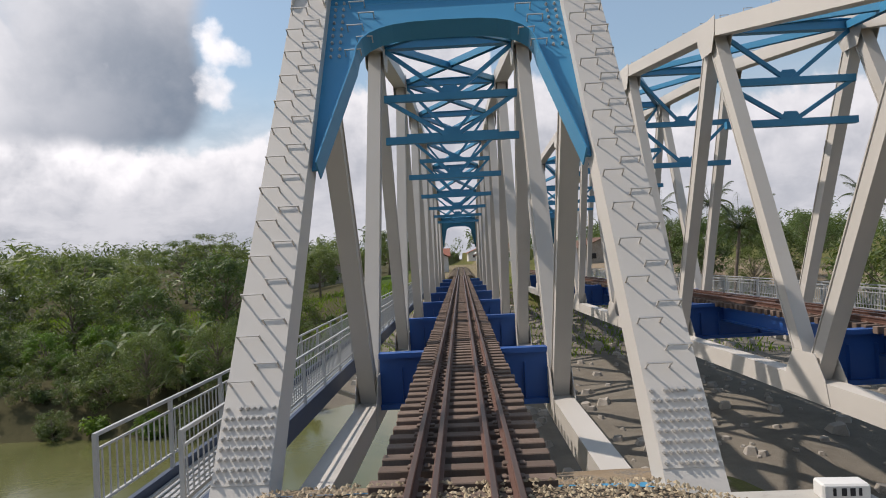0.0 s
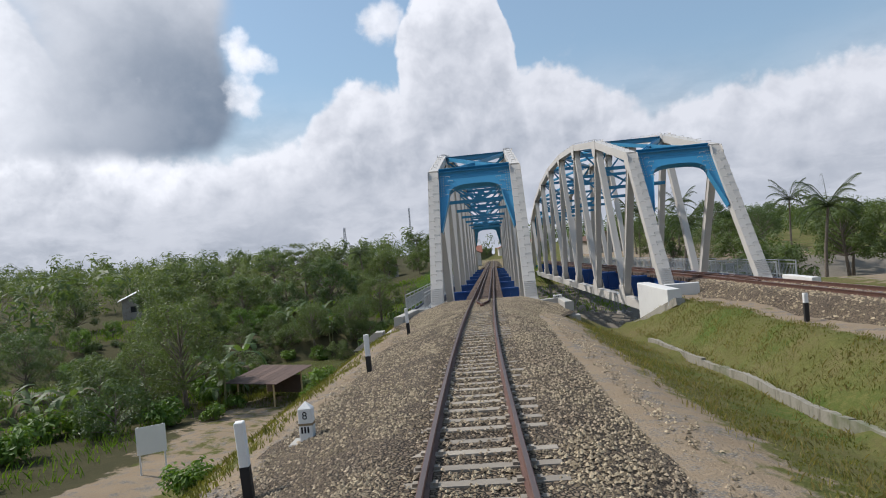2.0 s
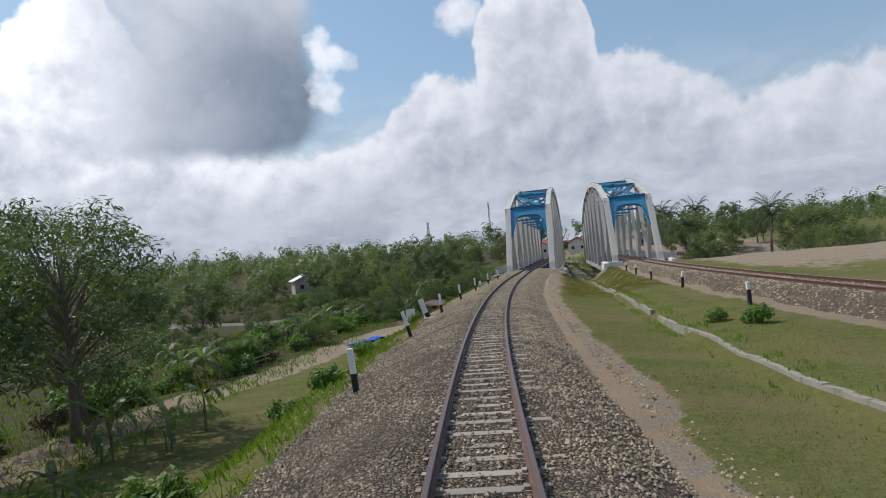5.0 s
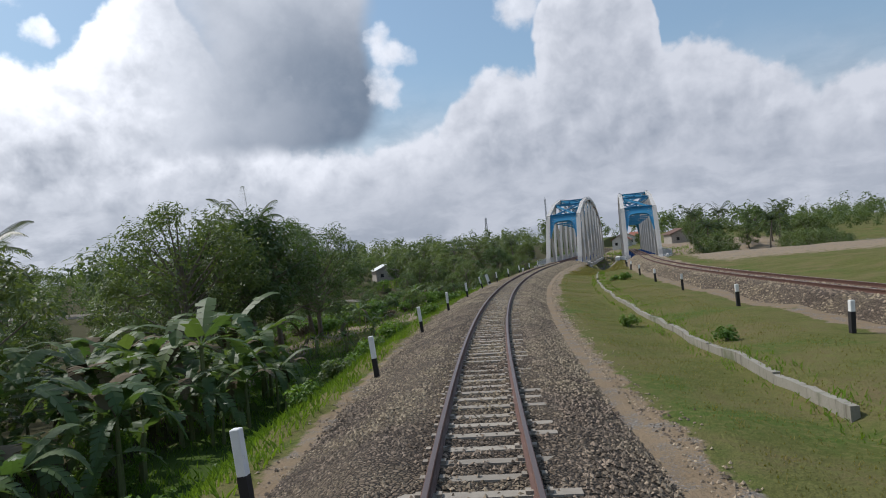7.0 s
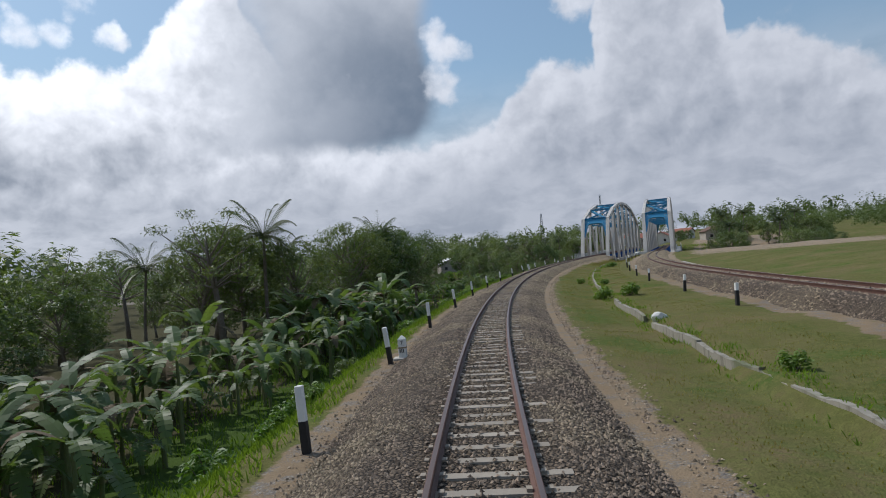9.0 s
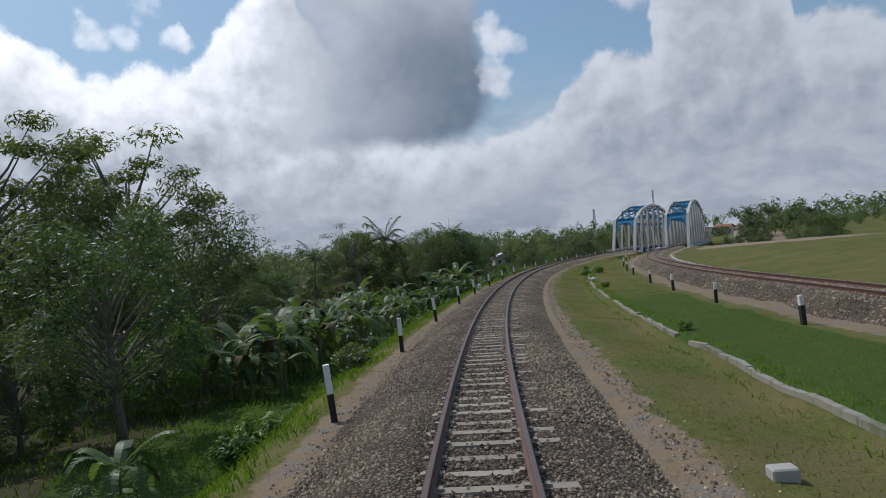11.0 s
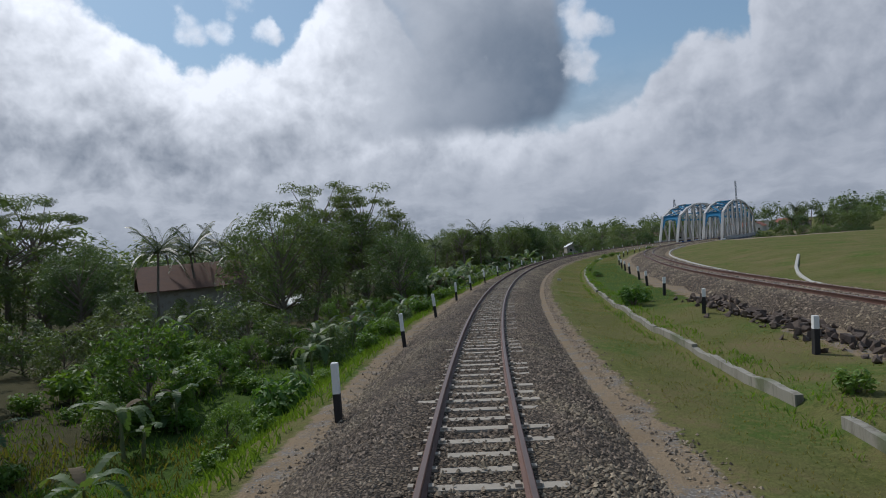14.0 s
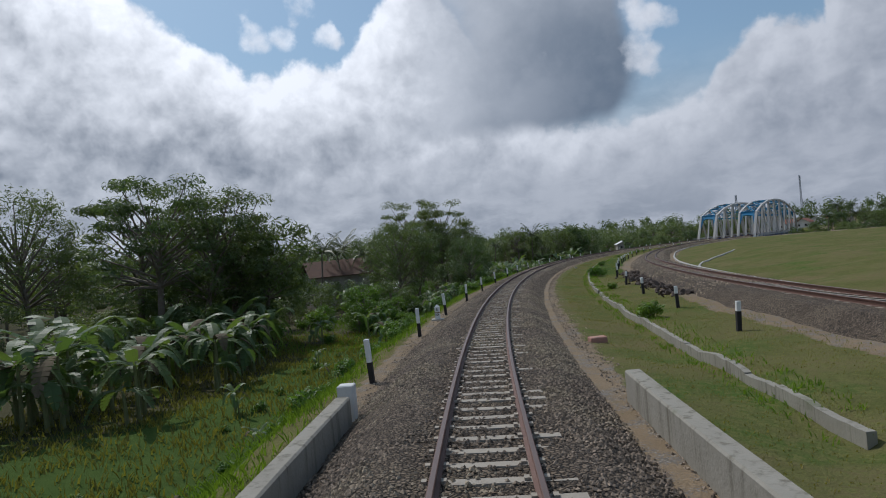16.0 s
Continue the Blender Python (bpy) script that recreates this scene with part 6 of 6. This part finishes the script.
# banana grove
scatter(80, BANANAS, 78, 143, -17.5, -11.0, 0.85, 1.35, 1.2)
for i in range(12):
    plant(BANANAS[i % 3], 77.0 + 1.75 * i + rnd.uniform(-0.6, 0.6), -12.6 - 1.7 * (i % 4) + rnd.uniform(-0.6, 0.6), rnd.uniform(1.2, 1.45))
scatter(12, BANANAS, 76, 150, -21, -15, 1.45, 1.85, 1.8)
scatter(14, [TREES[5], TREES[4]], 74, 152, -22, -12, 0.5, 0.9, 2.5)
scatter(26, [TREES[0], TREES[1], TREES[6], TREES[7], TREES[2]], 66, 150, -48, -23, 0.75, 1.15, 3.5)
scatter(5, [TREES[8]], 72, 150, -44, -24, 0.95, 1.2, 8)
scatter(9, PALMS, 84, 150, -42, -20, 0.85, 1.1, 5)
scatter(10, BANANAS, 52, 76, -20, -12.5, 0.6, 0.85, 1.8)
scatter(26, [SHRUBS[0], SHRUBS[1], SHRUBS[2]], 60, 160, -8.0, -4.4, 0.45, 0.9, 1.5)
scatter(44, [SHRUBS[0], SHRUBS[1]], 72, 156, -8.4, -4.9, 0.3, 0.65, 0.9)
# taller trees further back along the line
plant_at(TREES[3], pose(-4.8, -146.5, -2.4, 0, 0, 20) @ Matrix.Scale(1.40, 4))
plant_at(TREES[3], pose(-6.6, -137.1, -2.4, 0, 0, 140) @ Matrix.Scale(1.40, 4))
plant_at(TREES[6], pose(-2.0, -143.0, -2.4, 0, 0, 10) @ Matrix.Scale(1.12, 4))
plant_at(TREES[6], pose(-8.0, -141.0, -2.4, 0, 0, 190) @ Matrix.Scale(1.20, 4))
plant_at(TREES[6], pose(-4.0, -134.0, -2.4, 0, 0, 100) @ Matrix.Scale(1.05, 4))
plant_at(TREES[0], pose(-11.0, -150.0, -2.3, 0, 0, 70) @ Matrix.Scale(1.0, 4))
plant_at(TREES[5], pose(6.7, -146.5, -2.3, 0, 0, 0) @ Matrix.Scale(1.0, 4))
plant_at(TREES[5], pose(29.3, -192.7, -2.0, 0, 0, 60) @ Matrix.Scale(0.95, 4))
plant_at(TREES[4], pose(21.6, -181.0, -1.9, 0, 0, 60) @ Matrix.Scale(0.72, 4))
plant_at(TREES[4], pose(7.6, -175.2, -1.9, 0, 0, 160) @ Matrix.Scale(0.72, 4))
plant_at(TREES[1], pose(4.4, -178.6, -1.9, 0, 0, 260) @ Matrix.Scale(0.62, 4))
plant_at(TREES[4], pose(12.5, -176.5, -1.9, 0, 0, 20) @ Matrix.Scale(0.60, 4))
plant_at(BANANAS[0], pose(9.6, -171.8, -1.9, 0, 0, 80) @ Matrix.Scale(0.85, 4))
plant_at(BANANAS[1], pose(13.2, -180.0, -1.9, 0, 0, 200) @ Matrix.Scale(0.75, 4))
plant_at(TREES[6], pose(-3.0, -178.0, -1.9, 0, 0, 120) @ Matrix.Scale(0.80, 4))
plant_at(TREES[3], pose(-21.3, -172.3, -1.9, 0, 0, 75) @ Matrix.Scale(1.30, 4))
plant_at(TREES[3], pose(-17.0, -178.0, -1.9, 0, 0, 175) @ Matrix.Scale(1.25, 4))
plant_at(TREES[3], pose(-14.0, -184.5, -1.9, 0, 0, 275) @ Matrix.Scale(1.2, 4))
scatter(9, [TREES[4], TREES[1], TREES[5]], 146, 166, -28, -17, 0.6, 0.85, 3.2)
scatter(8, TALL, 142, 172, -42, -30, 0.75, 0.9, 3.0)
scatter(20, [TREES[5], SHRUBS[1], TREES[5], TREES[4]], 156, 200, -14.5, -8.6, 0.45, 0.75, 1.8)
scatter(20, BANANAS, 152, 204, -16, -8.6, 0.6, 0.95, 1.4)
scatter(34, [SHRUBS[0], SHRUBS[1]], 158, 226, -7.6, -4.2, 0.35, 0.8, 1.3)
scatter(40, BUSH, 176, 246, -38, -21.5, 1.0, 1.45, 2.3)
scatter(12, [TREES[6], TREES[7], TREES[3]], 176, 250, -56, -32, 0.95, 1.2, 4)
scatter(30, BANANAS, 203, 223, -21, -14, 1.05, 1.35, 1.1)
scatter(8, BANANAS, 206, 238, -11.5, -7.0, 0.22, 0.4, 1.2)
scatter(7, PALMS, 150, 200, -70, -46, 1.0, 1.3, 6)
scatter(16, [SHRUBS[0]], 205, 240, -12, -4.5, 0.25, 0.5, 1)
# single trees that stand out: kind, its own height, where it stands, height of its top
for kind, own, s, lat, top in (
    (PALMS[1], 10.2, 92.8, -19.6, 6.7),
    (TREES[8], 9.6, 96.2, -21.4, 8.3),
    (TREES[0], 8.9, 90.4, -22.9, 6.9),
    (TREES[6], 10.4, 72.2, -20.2, 7.6),
    (TREES[0], 8.9, 64.0, -19.7, 7.5),
    (TREES[6], 10.4, 53.6, -19.0, 6.8),
    (TREES[2], 10.8, 90.0, -17.7, 5.8),
    (PALMS[1], 10.2, 64.0, -20.0, 6.8),
    (TREES[6], 10.4, 59.8, -19.9, 7.2),
    (TREES[8], 9.6, 69.8, -22.8, 7.6),
    (TREES[0], 8.9, 66.8, -21.3, 6.4),
    (TREES[7], 11.8, 50.0, -21.3, 6.8),
    (TREES[3], 11.2, 204.0, -24.5, 11.1),
    (TREES[7], 11.8, 201.0, -23.3, 10.5),
    (TREES[3], 11.2, 198.2, -22.2, 10.0),
    (TREES[0], 8.9, 197.2, -20.0, 8.4),
    (PALMS[1], 10.2, 169.6, -27.8, 6.1),
    (PALMS[1], 10.2, 165.0, -27.1, 5.8),
    (PALMS[1], 10.2, 162.2, -24.9, 5.4),
    (PALMS[1], 10.2, 152.2, -38.8, 6.8),
    (PALMS[1], 10.2, 152.4, -35.5, 6.7),
    (PALMS[1], 10.2, 149.6, -34.3, 6.9),
    (TREES[6], 10.4, 151.4, -29.7, 7.4),
    (TREES[7], 11.8, 166.2, -16.4, 6.9),
    (TREES[6], 10.4, 149.0, -13.7, 6.2),
    (TREES[3], 11.2, 200.0, -29.1, 11.6),
    (TREES[6], 10.4, 169.6, -17.2, 8.2),):
    plant(kind, s, lat, (top - float(land(s, lat))) / own)
for s, lat, k in ((27.5, -18.9, 0.75), (31.5, -19.3, 0.8), (52.0, -21.5, 1.2), (55.0, -22.4, 1.0)):
    plant(DRY_BUSH, s, lat, k)
# between the tracks
for s, lat, k in ((86, 5.0, 0.55), (92, 6.6, 0.5), (103, 5.6, 0.8), (104.5, 6.9, 0.8), (127, 6.4, 0.5), (163, 6.6, 0.6), (187, 6.2, 1.0), (185.5, 6.8, 0.8), (220.6, 5.9, 0.75), (150, 6.2, 0.4), (205, 6.4, 0.5), (60, 8.2, 0.7), (58, 7.6, 0.6)):
    plant(SHRUBS[0], s, lat, k)


# ---- grass and weeds ----
def tufts(name, n, s0, s1, l0, l1, tall, material, label, seed, clump=0.5, wide=0.012, centre=None):
    r = np.random.default_rng(seed)
    s, lat = r.uniform(s0, s1, n), r.uniform(l0, l1, n)
    lat = lat + centre(s) if centre else lat
    k = wave(s, lat, 1.1, seed) + wave(s, lat, 0.35, seed * 2) * 0.8
    keep = k + r.normal(size=n) * 0.5 > clump - 0.5
    s, lat = s[keep], lat[keep]
    p = on_line(s, lat, land(s, lat) - 0.01)
    m = len(s)
    h = tall * r.uniform(0.4, 1.3, m)
    a = r.uniform(0, 6.28, m)
    bend = r.uniform(0.2, 0.9, m) * h
    side = np.stack([-np.sin(a), np.cos(a), 0 * a], -1) * (wide * r.uniform(0.7, 1.5, m))[:, None]
    d = np.stack([np.cos(a), np.sin(a), 0 * a], -1)
    mid = p + d * (bend * 0.35)[:, None] + np.array([0, 0, 1]) * (h * 0.6)[:, None]
    tip = p + d * bend[:, None] + np.array([0, 0, 1]) * h[:, None]
    v = np.stack([p - side, p + side, mid + side * 0.7, tip, mid - side * 0.7], 1).reshape(-1, 3)
    f = np.arange(5 * m).reshape(m, 5)
    tagged(new(name, mesh_of(name, v, f, material)), label, "grass", kind="stuff")


tufts("grass_between_tracks", 80000, 30, 240, 3.4, 9.0, 0.042, BLADE, "short yellow-green grass between the tracks", 1, 0.1, 0.010)
tufts("dry_grass", 20000, 30, 240, 3.3, 8.6, 0.055, STRAW, "dry straw-coloured grass between the tracks", 11, 0.75, 0.010)
tufts("drain_weeds", 22000, 30, 236, -0.5, 0.7, 0.12, BLADE_FRESH, "taller weeds along the drain wall", 12, 0.55, 0.014, drain_lat)
tufts("grass_near_bridge", 40000, 5, 40, 4.2, 10.0, 0.06, BLADE, "short dry grass beside the bridge", 2, 0.2, 0.012)
tufts("straw_near_bridge", 12000, 4, 40, 3.8, 10.0, 0.14, STRAW, "straw-coloured grass tufts beside the bridge", 14, 0.6, 0.010)
tufts("grass_bank", 80000, 50, 245, -8.5, -3.5, 0.20, BLADE_FRESH, "lush green grass on the bank", 3, 0.2, 0.013)
tufts("grass_bank_low", 42000, 5, 60, -9.2, -3.9, 0.12, BLADE, "patchy grass on the bank", 4, 0.35, 0.011)
tufts("grass_field", 30000, 195, 262, -22, -8, 0.26, BLADE, "green field below the bank", 5, 0.2, 0.025)
tufts("ground_weeds", 40000, 60, 205, -20, -8, 0.28, BLADE_FRESH, "weeds under the trees", 6, 0.4, 0.018)
tufts("shore_weeds", 9000, -9, 3, -16, -5, 0.30, BLADE, "weeds on the slope by the water", 13, 0.3, 0.016)
tufts("river_weeds", 24000, -20, 60, -36, -15, 0.35, BLADE_FRESH, "tall weeds on the low river land", 7, 0.4, 0.022)
tufts("far_bank_weeds", 20000, -90, -44, -60, 26, 0.5, BLADE_FRESH, "weeds on the far bank", 8, 0.3, 0.04)


# ---- far woods ----
def woods(name, n, area, tall, label, seed, material):
    r = np.random.default_rng(seed)
    cs, ns, ss = [], [], []
    for _ in range(n):
        x, y = area(r)
        h = tall * r.uniform(0.6, 1.3)
        z = float(land(-y, x)) if y > 0 else -1.0
        k = 110 if tall > 12 else 270
        q = r.normal(size=(k, 3))
        q /= np.linalg.norm(q, axis=1, keepdims=True)
        q *= r.random((k, 1)) ** 0.35
        lump = r.normal(size=(5, 3)) * np.array([0.28, 0.28, 0.2])
        p = np.array([x, y, z + h * 0.55]) + (q * 0.30 + lump[r.integers(0, 5, k)]) * np.array([h * 0.75, h * 0.75, h * 0.85])
        cs.append(p)
        ns.append(q + np.array([0, 0, 0.6]))
        ss.append(np.full(k, h * (0.125 if tall > 12 else 0.075)) * r.uniform(0.6, 1.4, k))
    v, f = small_leaves(np.concatenate(cs), np.concatenate(ns), np.concatenate(ss), 1.5, r)
    tagged(new(name, mesh_of(name, v, f, material)), label, "woods", kind="stuff")


def ring(lo, hi, a, b):
    def area(r):
        d, t = r.uniform(lo, hi), radians(r.uniform(a, b))
        return 20 - math.sin(t) * d, -100 + math.cos(t) * d
    return area


woods("woods_far_bank", 460, lambda r: (-r.uniform(30, 330), r.uniform(75, 330)), 8.5, "distant green woods on the far river bank", 51, LEAF_BROAD)
woods("woods_right", 220, lambda r: (r.uniform(30, 200), r.uniform(90, 330)), 7.5, "distant green woods beyond the second bridge", 52, LEAF_BROAD)
woods("woods_plain", 560, lambda r: (-r.uniform(52, 420), r.uniform(-190, 75)), 8.5, "distant green woods on the plain", 53, LEAF_BROAD)
woods("woods_behind_grove", 150, lambda r: tuple(on_line(r.uniform(60, 265), -r.uniform(46, 110))[:2]), 9.5, "green woods behind the banana grove", 55, LEAF_BROAD)
woods("woods_horizon", 600, ring(430, 900, -38, 110), 15.0, "distant tree line on the horizon", 54, LEAF_BROAD)


# ---- houses ----
def house(m, wide, long, tall, roof_mat, label, hip=1.6, skin=PLASTER):
    root = empty("house", m)
    t = 0.15
    for lo, hi in (((-wide / 2, -long / 2, -0.6), (wide / 2, -long / 2 + t, tall)), ((-wide / 2, long / 2 - t, -0.6), (wide / 2, long / 2, tall)),
                   ((-wide / 2, -long / 2 + t, -0.6), (-wide / 2 + t, long / 2 - t, tall)), ((wide / 2 - t, -long / 2 + t, -0.6), (wide / 2, long / 2 - t, tall))):
        part("wall", Shape().box(lo, hi), skin, root)
    e = 0.6
    for sx in (-1, 1):
        a = (sx * (wide / 2 + e), tall - 0.2)
        b = (0.0, tall + hip)
        sh = Shape().prism([(-long / 2 - e, 0), (long / 2 + e, 0), (long / 2 + e, 1), (-long / 2 - e, 1)], 0.0, 0.09, lambda u, v, w, a=a, b=b: (a[0] + (b[0] - a[0]) * v, u, a[1] + (b[1] - a[1]) * v + w))
        part("roof", sh, roof_mat, root)
    for sy in (-1, 1):
        part("gable", Shape().prism([(-wide / 2, tall), (wide / 2, tall), (0, tall + hip * 0.92)], 0, 0.12, lambda u, v, w, sy=sy: (u, sy * (long / 2 - 0.13) + w - 0.06, v)), skin, root)
    for sy in (-0.25, 0.25):
        win = part("window", Shape().box((-0.45, -0.03, 0.9), (0.45, 0.03, 1.9)), POST_BLACK, root, "dark window opening")
        win.matrix_local = pose(sy * wide, -long / 2 - 0.02, 0)
    return tagged(root, label, "house", "houses among the trees")


def at_land(x, y, turn=0.0, dz=0.0):
    s_near = line_s[int(np.argmin((line_x - x) ** 2 + (line_y - y) ** 2))]
    a = float(turn_at(s_near))
    lat = (x - float(np.interp(s_near, line_s, line_x))) * math.cos(a) + (y - float(np.interp(s_near, line_s, line_y))) * math.sin(a)
    z = float(land(s_near, lat)) if y < 15 else float(land(-y, x))
    return pose(x, y, z + dz, 0, 0, turn)


house(at_land(2.0, -171.0, -28), 5.6, 7.6, 4.3, ROOF_TILE, "small plastered house with a dark clay tile roof among trees", 1.9)
house(at_land(-3.6, -156.6, -30), 3.6, 5.0, 1.7, ROOF_TIN, "low house with a pale tin roof among trees", 0.7)
house(spot(110, -95, None, 40), 9, 12, 2.6, ROOF_TIN, "house with a pale tin roof beyond the banana grove")
house(pose(-62, 75, float(land(-75, -62)) + 0.5, 0, 0, 30), 7, 10, 3.0, ROOF_TIN, "house with a pale tin roof on the far bank")
house(pose(-26, 118, float(land(-118, -26)), 0, 0, 10), 7, 9, 3.0, ROOF_TILE, "house with a red tile roof on the far bank")
house(pose(-40, 128, float(land(-128, -40)), 0, 0, -20), 8, 10, 3.0, ROOF_TILE, "house with a red tile roof on the far bank")
for x, y, turn, wide, roof, skin, label in ((-6.6, 148, 8, 6.5, RED_TILE, PALE_PLASTER, "pale house with a red tile roof beside the far track"), (7.0, 139, -6, 6.0, RED_TILE, PALE_PLASTER, "white house with a red tile roof beside the far track"),
                                            (-7.4, 174, 92, 7.0, RED_TILE, PLASTER, "brown house with a red tile roof beside the far track"), (8.2, 168, 5, 7.0, ROOF_TIN, PALE_PLASTER, "white house with a tin roof beside the far track"),
                                            (7.5, 262, 4, 9.0, RED_TILE, PALE_PLASTER, "pale house with a red tile roof behind the far track"), (-12.0, 200, 12, 8.0, RED_TILE, PLASTER, "brown house with a red tile roof on the far bank"), (14.0, 196, 70, 8.0, RED_TILE, PALE_PLASTER, "pale house with a red tile roof on the far bank")):
    house(pose(x, y, float(land(-y, x)) + 0.3, 0, 0, turn), wide, 8.0, 2.9, roof, label, 1.9, skin)
scatter(9, [TREES[0], TREES[1], TREES[5]], -215, -125, -16, -9, 0.5, 0.75, 5)
scatter(9, [TREES[0], TREES[1], TREES[5]], -215, -125, 11, 18, 0.5, 0.75, 5)
house(pose(26, 120, float(land(-120, 26)), 0, 0, 12), 8, 10, 3.2, ROOF_TILE, "house with a red tile roof beyond the second bridge")


# ---- lattice masts ----
def mast(x, y, tall, wide, label):
    z0 = float(land(-y, x)) - 1
    root = empty("lattice_mast", pose(x, y, z0))
    n = 14
    legs = [(-1, -1), (1, -1), (1, 1), (-1, 1)]
    for a, b in legs:
        part("leg", Shape().bar((a * wide, b * wide, 0), (a * wide * 0.3, b * wide * 0.3, tall), 0.35, 0.35), MAST_STEEL, root)
    for i in range(n):
        f0, f1 = i / n, (i + 1) / n
        r0, r1 = wide * (1 - 0.7 * f0), wide * (1 - 0.7 * f1)
        sh = Shape()
        for k in range(4):
            (a, b), (c, d) = legs[k], legs[(k + 1) % 4]
            sh.bar((a * r0, b * r0, f0 * tall), (c * r1, d * r1, f1 * tall), 0.2, 0.2).bar((c * r0, d * r0, f0 * tall), (a * r1, b * r1, f1 * tall), 0.2, 0.2).bar((a * r1, b * r1, f1 * tall), (c * r1, d * r1, f1 * tall), 0.2, 0.2)
        part("lattice", sh, MAST_STEEL, root)
    for h in (0.86, 0.93, 0.99):
        for a in range(3):
            t = a * 2.1
            part("antenna", Shape().box((math.cos(t) * 1.2 - 0.25, math.sin(t) * 1.2 - 0.25, tall * h - 1.2), (math.cos(t) * 1.2 + 0.25, math.sin(t) * 1.2 + 0.25, tall * h + 1.2)), POST_WHITE, root)
    part("lightning_rod", Shape().tube([(0, 0, tall), (0, 0, tall + 3)], 0.06, 5), MAST_STEEL, root)
    return tagged(root, label, "mast", "radio masts")


mast(-178.0, 745.0, 40.0, 2.6, "grey lattice radio mast above the distant trees")
mast(-97.3, 750.0, 58.0, 1.4, "slim grey lattice radio mast above the distant trees")
